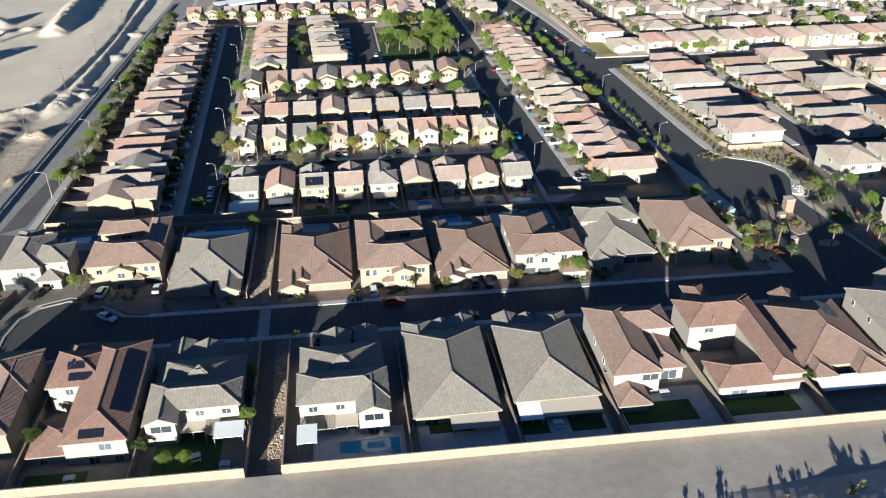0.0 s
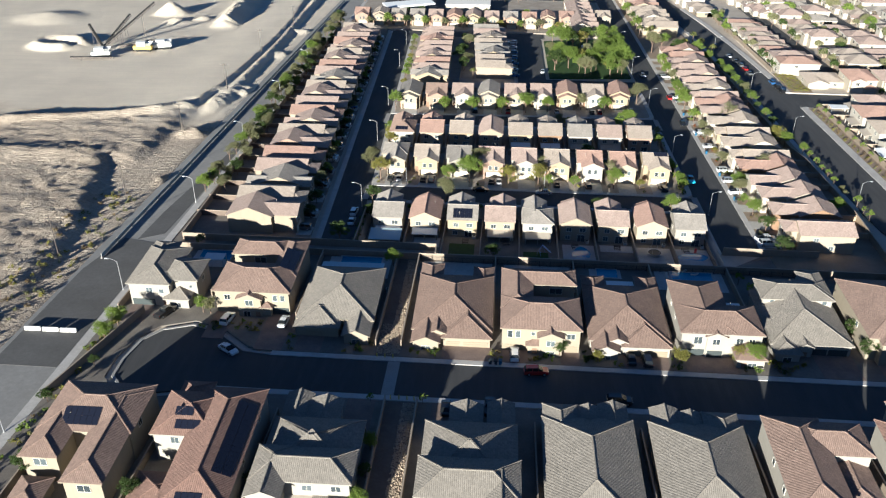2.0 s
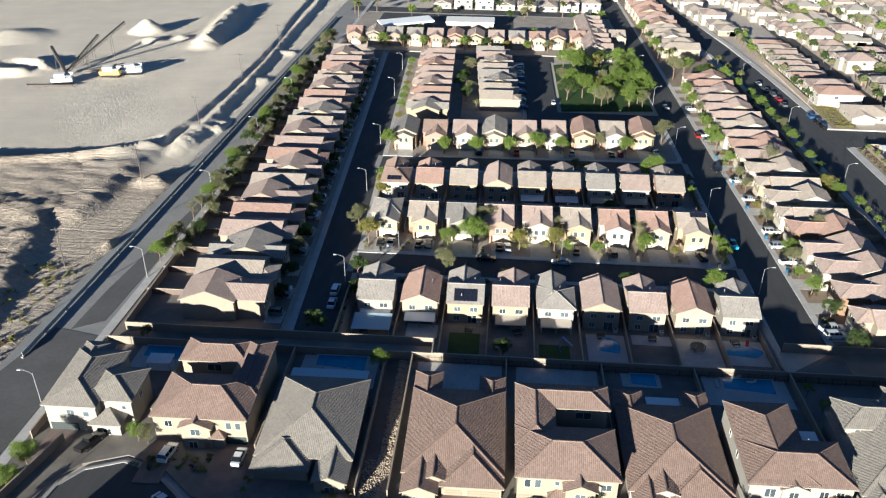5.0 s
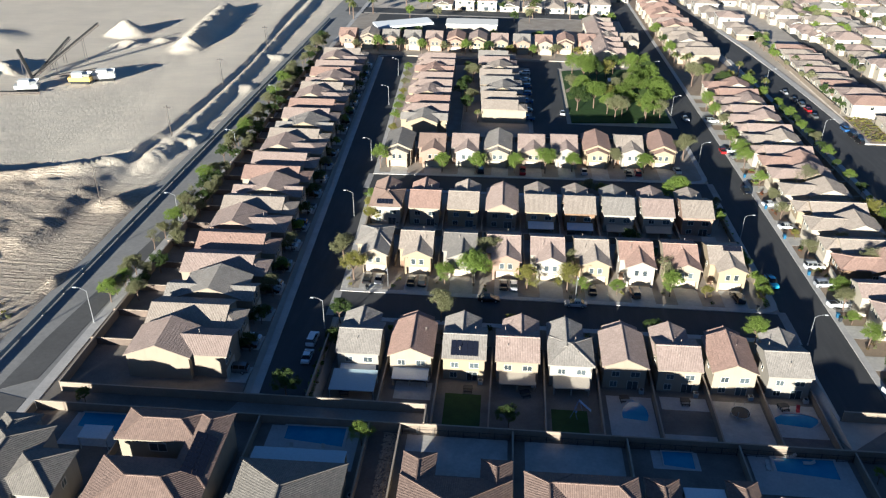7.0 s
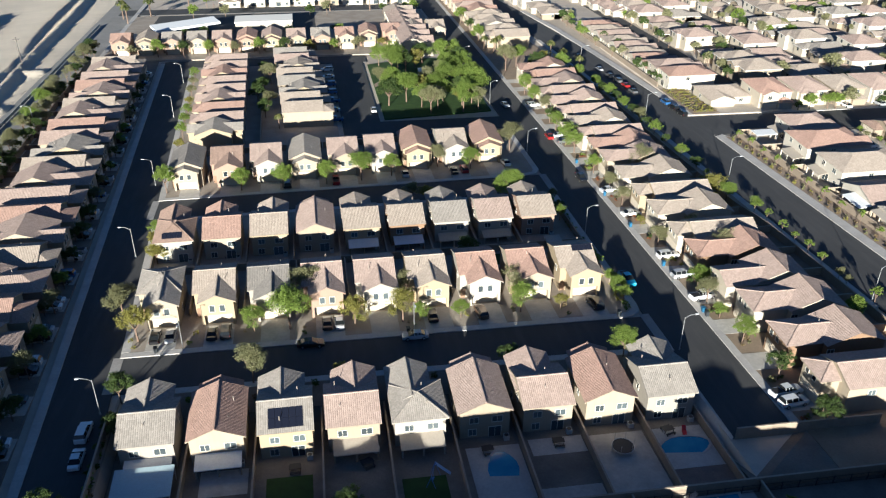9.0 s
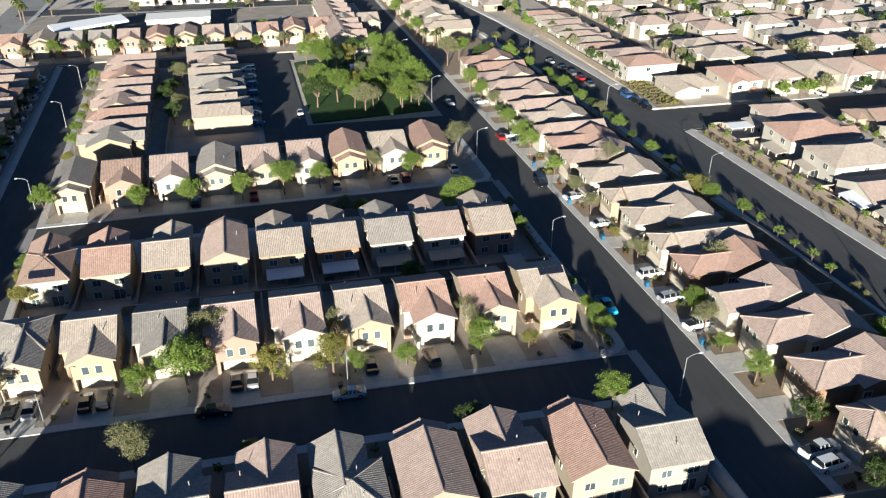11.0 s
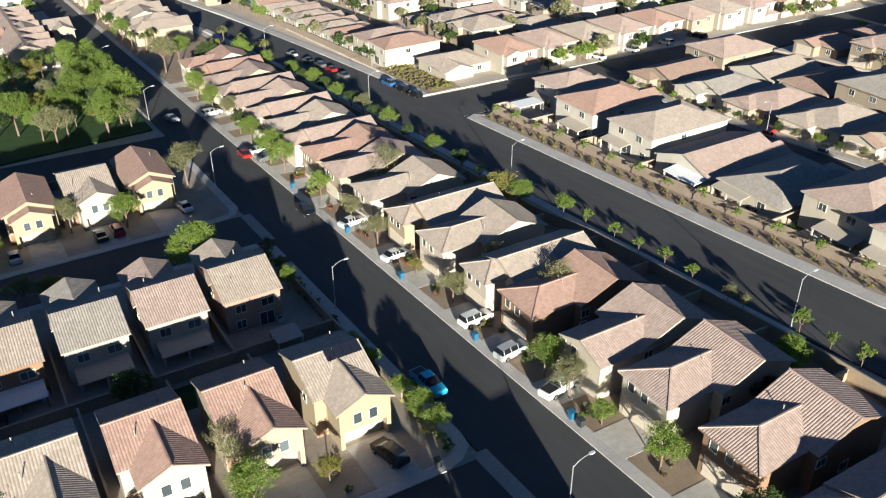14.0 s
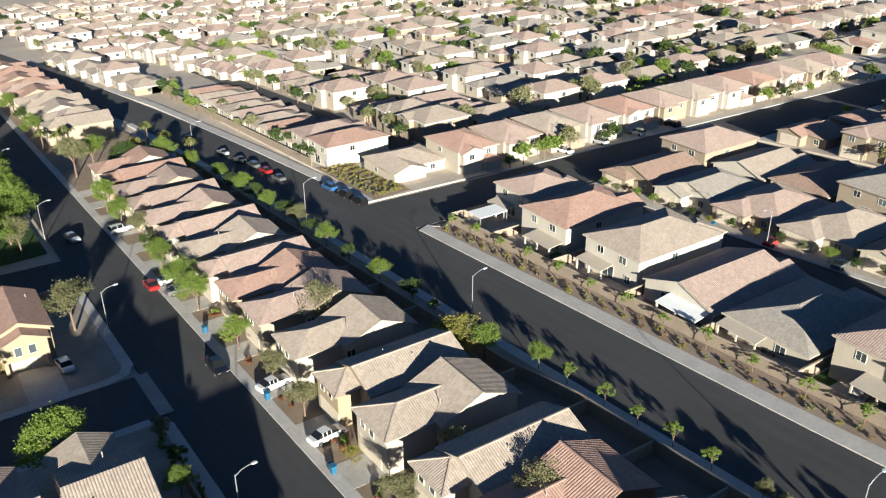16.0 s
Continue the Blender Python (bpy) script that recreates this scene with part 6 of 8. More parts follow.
# shrubs: planting strips, front yards, vacant lot
for i in range(56):
    bed_shrub("dry" if i % 3 else "yellow", 118.7 + (i % 2) * 1.1 + trng.uniform(-0.2, 0.2), 238 + i * 1.92, 0.9)
for i in range(9):
    for j in range(7):
        bed_shrub("yellow" if (i + j) % 3 else "dry", 119.0 + j * 1.15, 369.5 + i * 3.1, 1.0, 0.14)
for row in range(3):    # along the kerb of the turning bulb
    for i in range(22):
        a = radians(118 - i * 7.0)
        r = 12.6 + row * 2.3
        x, y = 119.6 + r * math.cos(a) * (1.0 + 0.04 * row), 219.4 + r * 1.14 * math.sin(a)
        bed_shrub("yellow" if (i + row) % 4 == 0 else "dry", x + trng.uniform(-0.25, 0.25), y + trng.uniform(-0.25, 0.25), 0.95)
for i in range(34):
    bed_shrub(trng.choice(["dry", "yellow", "green"]), trng.uniform(134.5, 140.6), trng.uniform(209, 239), 1.0)
for i in range(12):
    bed_shrub("dry" if i % 3 else "yellow", 124.6 + i * 1.42, 240.2 - i * 0.09, 1.0)
for i in range(26):
    bed_shrub(trng.choice(["dry", "red", "green", "green"]), trng.uniform(128.6, 137), trng.uniform(162, 205), 1.3)
for i in range(9):
    for j in range(2):
        shrub(trng.choice(["green", "dry", "yellow"]), -32.3 + i * 9.86 - 4.0 + trng.uniform(-0.8, 0.8), 252 + trng.uniform(0, 4.5), 0.8)
        shrub(trng.choice(["green", "dry", "green"]), -29.36 + i * 9.92 + 4.3 + trng.uniform(-0.6, 0.6), 234 + trng.uniform(0, 3), 0.9)
for yy in J_Y[:12]:
    for j in range(3):
        shrub(trng.choice(["green", "red", "yellow", "dry"]), trng.uniform(68.6, 71.6), yy - 2.8 - trng.uniform(0, 3.6), 1.0)
for x0, x1 in ((-62, -57), (-55.6, -49.2), (-42.6, -41), (-30.5, -25), (-17.2, -11), (-0.4, 1.2), (7.2, 12.8), (17.4, 25), (35, 37), (48.4, 54), (55, 63)):
    yb = 166 if x0 < -50 else 160.4
    for j in range(max(4, int((x1 - x0) * 2.0))):
        shrub(trng.choice(["green", "green", "yellow", "dry"]), trng.uniform(x0, x1), yb + trng.uniform(0, 4.6), 0.9)

# corner beds beside the end houses
for i in range(16):
    shrub(trng.choice(["green", "green", "yellow"]), 53.9 + trng.uniform(-0.7, 0.6), 252.5 + i * 1.6, 1.3)
for kd, x, y, k in (("ash", 53.8, 262.5, 0.5), ("ash", 53.9, 254.8, 0.6), ("dark", 54.0, 300, 0.5), ("olive", 54, 306, 0.5), ("dark", 54.0, 226, 0.5), ("dark", 85.5, 239.6, 0.9), ("ash", 92.5, 241.5, 0.75), ("ash", 90.5, 240.4, 0.7), ("ash", 94.3, 243, 0.6)):
    tree(kd, x, y, k, "beside a block wall")
for i in range(30):
    shrub(trng.choice(["green", "dry", "green"]), 54.0 + trng.uniform(-0.5, 0.6), 281 + i * 0.9, 0.9)
for i in range(22):
    shrub(trng.choice(["green", "dry", "green"]), -36.3 + trng.uniform(-0.4, 0.5), 209.5 + i * 1.1, 1.2)

# ---- vehicles ----
WHEEL = {}


def wheel_parts():
    if not WHEEL:
        t, r = MB(), MB()
        n = 14
        for m, rad, w in ((t, 0.34, 0.11), (r, 0.21, 0.118)):
            a = [(math.cos(2 * math.pi * i / n) * rad, math.sin(2 * math.pi * i / n) * rad) for i in range(n)]
            m.face([(x, -w, z) for x, z in a])
            m.face([(x, w, z) for x, z in a][::-1])
            for i in range(n):
                j = (i + 1) % n
                m.face([(a[i][0], -w, a[i][1]), (a[i][0], w, a[i][1]), (a[j][0], w, a[j][1]), (a[j][0], -w, a[j][1])])
        WHEEL["t"], WHEEL["r"] = t.mesh("tyre", RUBBER), r.mesh("rim", CHROME)
    return WHEEL["t"], WHEEL["r"]


def loft(m, secs):
    """secs: stations along x, each a ring of (y, z)."""
    for (xa, ra), (xb, rb) in zip(secs, secs[1:]):
        n = len(ra)
        for i in range(n):
            j = (i + 1) % n
            m.face([(xa, *ra[i]), (xa, *ra[j]), (xb, *rb[j]), (xb, *rb[i])])
    m.face([(secs[0][0], *p) for p in secs[0][1]][::-1])
    m.face([(secs[-1][0], *p) for p in secs[-1][1]])


BODY = {}
FORM = {
    "sedan": (4.7, 0.91, [(-2.35, 0.62, 0.86), (-2.2, 0.5, 0.95), (-1.3, 0.5, 1.0), (1.2, 0.5, 0.95), (2.1, 0.5, 0.80), (2.35, 0.55, 0.66)], [(-1.75, 0.98, 0.02), (-1.0, 1.0, 0.44), (0.2, 1.0, 0.46), (1.25, 0.95, 0.02)]),
    "suv": (4.8, 0.95, [(-2.4, 0.6, 1.05), (-2.3, 0.5, 1.12), (-1.2, 0.5, 1.1), (1.1, 0.5, 1.08), (2.15, 0.5, 0.98), (2.4, 0.6, 0.8)], [(-2.3, 1.1, 0.04), (-2.0, 1.1, 0.58), (0.3, 1.1, 0.60), (1.25, 1.06, 0.02)]),
    "pickup": (5.6, 0.97, [(-2.8, 0.6, 1.12), (-2.7, 0.55, 1.16), (-0.9, 0.55, 1.16), (1.4, 0.55, 1.12), (2.6, 0.55, 1.02), (2.8, 0.62, 0.85)], [(-0.85, 1.14, 0.04), (-0.75, 1.14, 0.62), (0.6, 1.14, 0.64), (1.5, 1.1, 0.02)]),
    "van": (4.9, 0.96, [(-2.45, 0.6, 1.2), (-2.35, 0.5, 1.25), (-1.2, 0.5, 1.25), (1.4, 0.5, 1.15), (2.2, 0.5, 1.0), (2.45, 0.6, 0.85)], [(-2.4, 1.22, 0.04), (-2.2, 1.22, 0.68), (0.8, 1.22, 0.70), (1.9, 1.08, 0.02)]),
}


def car_meshes(kind):
    if kind in BODY:
        return BODY[kind]
    length, hw, low, cab = FORM[kind]
    b, g, r = MB(), MB(), MB()
    secs = []
    for x, z0, z1 in low:
        nar = 0.88 if abs(x) > length / 2 - 0.2 else 1.0
        w = hw * nar
        secs.append((x, [(-w * 0.92, z0 - 0.25), (w * 0.92, z0 - 0.25), (w, z0 + 0.05), (w * 0.93, z1), (-w * 0.93, z1), (-w, z0 + 0.05)]))
    loft(b, secs)
    if kind == "pickup":
        b.box(-2.62, -0.95, -0.72, 0.72, 1.165, 1.17)
    gs, rs = [], []
    for x, z, h in cab:
        w0, w1 = hw * 0.90, hw * (0.90 - 0.22 * min(1.0, h / 0.45))
        gs.append((x, [(-w0, z - 0.03), (w0, z - 0.03), (w1, z + h), (-w1, z + h)]))
    loft(g, gs)
    (xa, za, ha), (xb, zb, hb) = cab[1], cab[2]
    wt = hw * 0.68
    r.face([(xa - 0.05, -wt, za + ha + 0.012), (xb + 0.05, -wt, zb + hb + 0.012), (xb + 0.05, wt, zb + hb + 0.012), (xa - 0.05, wt, za + ha + 0.012)])
    for s in (-1, 1):
        for x0, x1 in ((xa, xa + 0.09), ((xa + xb) / 2 - 0.05, (xa + xb) / 2 + 0.05), (xb - 0.06, xb + 0.03)):
            r.face([(x0, s * (hw * 0.905), za), (x1, s * (hw * 0.905), za), (x1, s * (wt + 0.012), za + ha), (x0, s * (wt + 0.012), za + ha)])
    hl = MB().box(length / 2 - 0.22, length / 2 - 0.015, -0.2, 0.2, 0.0, 0.14)
    tl = MB().box(-length / 2 + 0.01, -length / 2 + 0.14, -0.16, 0.16, 0.0, 0.18)
    bed = None
    if kind == "pickup":
        bed = MB().box(-2.6, -0.95, -0.74, 0.74, 1.162, 1.178).mesh("truck_bed", DARK)
    BODY[kind] = (b, g.mesh("glasshouse", CARGLASS), r, hl.mesh("headlight", LAMPGLASS), tl.mesh("tail_light", TAILRED), bed)
    return BODY[kind]


COLOURS = {"white": (0.75, 0.75, 0.74), "black": (0.012, 0.012, 0.014), "silver": (0.45, 0.46, 0.48), "grey": (0.12, 0.125, 0.13), "red": (0.38, 0.02, 0.02), "blue": (0.04, 0.12, 0.30), "teal": (0.05, 0.35, 0.55), "brown": (0.12, 0.07, 0.04)}
PAINTED = {}


def car(kind, colour, x, y, turn, lift=0.13, where="parked on a driveway", far=False):
    b, g, r, hl, tl, bed = car_meshes(kind)
    key = (kind, colour)
    if key not in PAINTED:
        pm = paint(COLOURS[colour])
        PAINTED[key] = (b.mesh("body", pm), r.mesh("roof_frame", pm))
    pb, pr = PAINTED[key]
    length, hw = FORM[kind][:2]
    h = holder("car" if kind != "pickup" else "pickup_truck", settle(x, y, turn, lift), "%s %s %s" % (colour, {"sedan": "sedan car", "suv": "sport utility car", "pickup": "pickup truck", "van": "van"}[kind], where), "car", "parked cars")
    share("body", pb, h)
    share("glasshouse", g, h)
    share("roof_frame", pr, h)
    if bed:
        share("truck_bed", bed, h)
    t, rm = wheel_parts()
    for sx in (-1, 1):
        for sy in (-1, 1):
            w = share("wheel", t, h, pose(sx * length * 0.31, sy * (hw - 0.1), 0.34))
            if not far:
                share("rim", rm, w)
    if far:
        return h
    z = FORM[kind][2][-1][2]
    for sy in (-1, 1):
        share("headlight", hl, h, pose(0, sy * hw * 0.62, z - 0.1))
        share("tail_light", tl, h, pose(0, sy * hw * 0.7, FORM[kind][2][0][2] - 0.22))
    return h


ON = "parked at the kerb"
for kd, col, x, y, a in (("sedan", "white", -53.4, 158.6, -35), ("sedan", "silver", 12.9, 248.3, 180), ("suv", "red", 8.2, 156.4, 5), ("suv", "black", 23.3, 148.3, 0), ("sedan", "black", -5.5, 248.5, 0), ("suv", "white", -39.4, 228.7, 88), ("sedan", "white", -39.1, 222.6, 90), ("pickup", "teal", 57.6, 263.0, -86), ("pickup", "black", 65.2, 318.2, -90),
                         ("sedan", "silver", 105.8, 426, 92), ("sedan", "grey", 106.6, 416.2, 92), ("suv", "grey", 107.2, 409, 92), ("sedan", "red", 107.8, 402.8, 92), ("sedan", "grey", 107.8, 395.1, 92), ("suv", "blue", 113.6, 380.5, 92), ("suv", "black", 113.8, 373.8, 92), ("suv", "black", 114.0, 367.6, 92), ("sedan", "black", 103.9, 447, 92), ("sedan", "silver", 60.2, 385.1, -80), ("sedan", "red", 66.0, 352, 90), ("sedan", "white", 17.2, 386, 88)):
    car(kd, col, x, y, a, 0.0, ON)
for kd, col, x, y, a in (("pickup", "black", -71.0, 171.4, 70), ("suv", "white", -56.9, 169.9, 82), ("sedan", "white", -44.8, 169.9, 88), ("suv", "white", 4.0, 161.9, 90), ("sedan", "black", 27.2, 162.4, 90), ("suv", "black", 30.3, 162.2, 92), ("sedan", "silver", -30.0, 254.6, 90), ("sedan", "black", -22.8, 254.4, 90), ("suv", "black", -20.4, 254.6, 90), ("sedan", "black", -2.4, 254.8, 90), ("sedan", "silver", -0.2, 254.8, 90),
                         ("sedan", "black", 16.9, 254.6, 90), ("suv", "brown", 26.1, 254.4, 95), ("suv", "black", 48.1, 254.4, 100), ("sedan", "black", -32.6, 254.6, 90), ("sedan", "white", 69.6, 309.0, 10), ("sedan", "white", 69.9, 294.2, 8), ("suv", "white", 69.8, 271.8, 5), ("suv", "silver", 69.4, 263.0, 8), ("pickup", "white", 69.7, 254.0, 12), ("pickup", "white", 69.4, 222.3, 10), ("suv", "white", 69.2, 219.6, 8),
                         ("suv", "white", 69.0, 383.2, 10), ("sedan", "white", 69.3, 351.9, 5), ("sedan", "grey", 69.2, 346.6, 5), ("pickup", "red", 2.4, 325.5, 90), ("suv", "red", 36.3, 328.5, 90), ("sedan", "black", 33.5, 328.0, 90), ("sedan", "white", 48.3, 331.8, 95), ("sedan", "black", -8.6, 143.0, 90), ("pickup", "black", -0.6, 144.0, 90), ("suv", "black", -9.8, 324.8, 90), ("sedan", "silver", 20.5, 327.6, 90)):
    car(kd, col, x, y, a)
crng = random.Random(3)
for i in range(22):
    yy = 218.0 + i * 10.75 - 1.6
    for k in range(1 if crng.random() < 0.5 else 2):
        car(crng.choice(["sedan", "suv", "pickup", "sedan"]), crng.choice(["white", "black", "grey", "silver", "black", "white", "blue"]), xw(yy) - 4.2, yy - k * 2.4 + 0.6, 180, far=i > 6)
for i in range(7):
    car(crng.choice(["sedan", "suv", "pickup"]), crng.choice(["white", "black", "grey", "silver", "blue"]), 4.2, 377 + i * 10.4, 180, far=True)
for x, y, a, c in ((154.8, 331, 92, "white"), (158.6, 318, 5, "black"), (159, 300, 8, "red"), (171, 368, 92, "white"), (183, 368.4, 90, "silver"), (196, 368.5, 90, "white"), (209, 368.5, 90, "black"), (159, 287, 8, "grey")):
    car(crng.choice(["sedan", "suv"]), c, x, y, a, far=True)

# ---- street lamps, bins, poles ----
LAMP = {}


def street_lamp(x, y, turn, k=1.0):
    if not LAMP:
        LAMP["pole"] = MB().bar((0, 0, -0.3), (0, 0, 8.6), 0.10, 8, 0.06).bar((0, 0, -0.2), (0, 0, 0.5), 0.17, 8).mesh("pole", METAL)
        a = MB()
        pts = [(0, 0, 8.3), (0.7, 0, 8.85), (1.5, 0, 9.15), (2.3, 0, 9.25)]
        for p, q in zip(pts, pts[1:]):
            a.bar(p, q, 0.05, 6, 0.045)
        LAMP["arm"] = a.mesh("arm", METAL)
        LAMP["head"] = MB().prism([(2.2, -0.14), (2.5, -0.19), (2.95, -0.14), (2.95, 0.14), (2.5, 0.19), (2.2, 0.14)], 9.16, 9.32).mesh("lamp_head", plain("lamp_housing", (0.62, 0.63, 0.64), 0.5, 0.3))
    h = holder("street_lamp", upright(x, y, turn) @ Matrix.Diagonal((k, k, k, 1)), "tall galvanised street lamp with a curved arm", "street lamp", "street lamps")
    for n in ("pole", "arm", "head"):
        share({"pole": "pole", "arm": "arm", "head": "lamp_head"}[n], LAMP[n], h)


for x, y, a, k in ((-38.0, 233.6, 180, 0.8), (-41.4, 289.1, 180, 0.8), (-43.0, 330.4, 180, 0.8), (-45.5, 389, 180, 0.8), (-47, 430, 180, 0.8), (58.0, 237.6, 0, 0.8), (56.0, 285.5, 0, 0.8), (55.9, 338.6, 0, 0.85), (55.9, 389, 0, 0.85), (55.9, 439, 0, 0.85), (13.0, 250.4, 270, 0.75), (-27.4, 250.4, 270, 0.7),
                   (101.2, 309, 0, 0.86), (101.9, 248.6, 0, 0.86), (100.6, 365, 0, 0.95), (99.5, 430, 0, 0.95), (-84.3, 181.0, 180, 0.9), (-84.3, 231, 180, 0.9), (-84.3, 280, 180, 0.9), (-84.3, 130, 180, 0.9), (-84.3, 330, 180, 0.9), (-84.3, 380, 180, 0.9), (157.2, 300, 180, 0.8)):
    street_lamp(x, y, a, k)

BIN = {}


def bin_thing(x, y, colour, turn=0):
    if not BIN:
        for nm, c in (("blue", (0.025, 0.11, 0.21)), ("dark", (0.03, 0.035, 0.04))):
            m = plain("bin_" + nm, c, 0.5)
            b = MB()
            lo = rect(-0.25, 0.25, -0.28, 0.28)
            hi = rect(-0.31, 0.31, -0.36, 0.36)
            b.face([(x0, y0, 1.0) for x0, y0 in hi])
            for i in range(4):
                j = (i + 1) % 4
                b.face([(*lo[i], 0.0), (*lo[j], 0.0), (*hi[j], 1.0), (*hi[i], 1.0)])
            lid = MB().box(-0.34, 0.34, -0.38, 0.42, 1.003, 1.07)
            BIN[nm] = (b.mesh("bin_body", m), lid.mesh("lid", m))
    h = holder("wheelie_bin", upright(x, y, turn, 0.1), "%s plastic wheelie bin at the kerb" % colour, "bin", "wheelie bins")
    share("bin_body", BIN[colour][0], h)
    share("lid", BIN[colour][1], h)


for x, y, c in ((67.6, 249.2, "blue"), (67.5, 268.4, "blue"), (67.6, 247.6, "dark"), (67.5, 288.0, "blue"), (67.6, 289.0, "dark"), (67.7, 306.8, "blue"), (-0.8, 158.9, "dark"), (0.3, 158.9, "dark"), (1.2, 158.9, "blue"), (33, 146, "dark"), (34.4, 146, "dark"), (11.9, 250.3, "dark"), (-32, 250.4, "dark"), (51.5, 250.4, "dark"), (157.8, 312, "blue"), (67.6, 330, "blue")):
    bin_thing(x, y, c)


# ---- the earthworks in the west ----
SAND = speckled("pale_sand", (0.66, 0.60, 0.51), (0.55, 0.49, 0.41), 0.03, 0.35, 0.95, 0.03)


def soft(a, b, v):
    t = min(1.0, max(0.0, (v - a) / (b - a)))
    return t * t * (3 - 2 * t)


def along(pts, y):
    """A line given by (y, x) knots."""
    for (ya, xa), (yb, xb) in zip(pts, pts[1:]):
        if y <= yb:
            t = soft(ya, yb, y) * 0.5 + 0.5 * min(1.0, max(0.0, (y - ya) / (yb - ya)))
            return xa + (xb - xa) * t
    return pts[-1][1]


def dirt(x, y):
    n1 = noise.noise(Vector((x * 0.06, y * 0.06, 0)))
    n2 = noise.noise(Vector((x * 0.22, y * 0.22, 3.0)))
    n3 = noise.noise(Vector((x * 0.7, y * 0.7, 7.0)))
    h = 0.15
    # southern plateau with a steep east face
    ex = along([(150, -103), (200, -107), (220, -111), (247, -118), (262, -123), (300, -126)], y) + 1.5 * n2
    plateau = soft(ex + 2.5, ex - 3.5, x) * soft(272, 258, y + 3 * n1)
    h += plateau * soft(130, 190, y) * (1.7 + 0.6 * n1 + 0.5 * n2 + 0.62 * n3)
    # rutted ground between the plateau and the sand, with a berm on its northern rim
    by = 290 + 0.34 * (x + 175) * soft(-210, -160, x) + 7 * soft(-124, -116, x)
    ruts = soft(252, 266, y) * soft(by + 3.5, by - 1.0, y) * soft(-109, -117, x)
    h += ruts * (1.6 + 0.4 * n1 + 0.35 * abs(math.sin((y + 6 * math.sin(x * 0.05) + 9 * n1) * 0.4)) + 0.35 * n2 + 0.3 * n3)
    h += 2.4 * math.exp(-((y - by + 1.5) / 2.0) ** 2) * soft(-111, -118, x) * (0.8 + 0.4 * n1)
    # sand that rises to a ramp along its eastern rim
    edge1 = along([(320, -114), (340, -112), (392, -110.5), (457, -112), (546, -119), (700, -126)], y) + 1.2 * noise.noise(Vector((0, y * 0.07, 2)))
    sand = soft(by, by + 8, y) * soft(edge1 + 1.4, edge1 - 0.6, x)
    h += sand * (1.2 * soft(-140, -118, x) + 0.9)
    step = soft(330, 342, y) * soft(edge1 - 1, edge1 + 1, x)
    edge2 = along([(330, -104), (352, -105.5), (418, -106.5), (500, -110.5), (700, -118)], y) + 1.0 * n2
    gap = max(math.exp(-((y - 403) / 5.0) ** 2), math.exp(-((y - 345) / 4.0) ** 2), math.exp(-((y - 452) / 4.0) ** 2))
    h += step * (0.85 + 0.25 * n2 + 0.8 * math.exp(-((x - edge2 + 1.2) / 1.2) ** 2)) * soft(edge2 + 2.2, edge2 - 0.4, x)
    h += soft(330, 342, y) * soft(edge2, edge2 + 2, x) * (1.3 * gap - 0.4)
    # tracked mounds beside the fence
    for cx, cy, rx, ry, top in ((-107, 326, 6.0, 18, 1.7), (-105, 288, 6.5, 5, 1.8), (-99, 246, 3.5, 4.5, 1.5), (-101, 338, 5, 4, 1.4)):
        d = math.hypot((x - cx) / rx, (y - cy) / ry)
        h += top * soft(1.0, 0.25, d) * (1 + 0.3 * n2 + 0.25 * n3 + 0.18 * math.sin((x + y) * 1.3))
    # stockpiles
    for cx, cy, r, top in ((-181, 482, 10, 8.0), (-172, 462, 7, 2.5), (-160, 470, 5, 2.0), (-240, 462, 20, 3.0)):
        d = math.hypot(x - cx, y - cy)
        h += max(0.0, top * (1 - d / r)) * (1 + 0.15 * n3)
    d = abs(math.hypot((x + 206) * 0.9, y - 403) - 9.0)
    h += max(0.0, 3.4 * (1 - d / 4.5)) * (1.0 if x < -198 or y > 403 else 0.4)
    # long ribbed heap
    u, v = x + 147 + (y - 490) * 0.09, y - 497
    if -55 < v < 60:
        h += max(0.0, 5.5 * (1 - abs(u) / 8.0)) * soft(-52, -36, v) * soft(60, 40, v) * (1 + 0.16 * math.sin(y * 1.1))
    h += 0.08 * n3
    edge = soft(-97.5, -100.5, x) * soft(-420, -390, x) * soft(128, 150, y) * soft(720, 690, y)
    return max(-0.5, -0.5 + (h + 0.5) * edge)


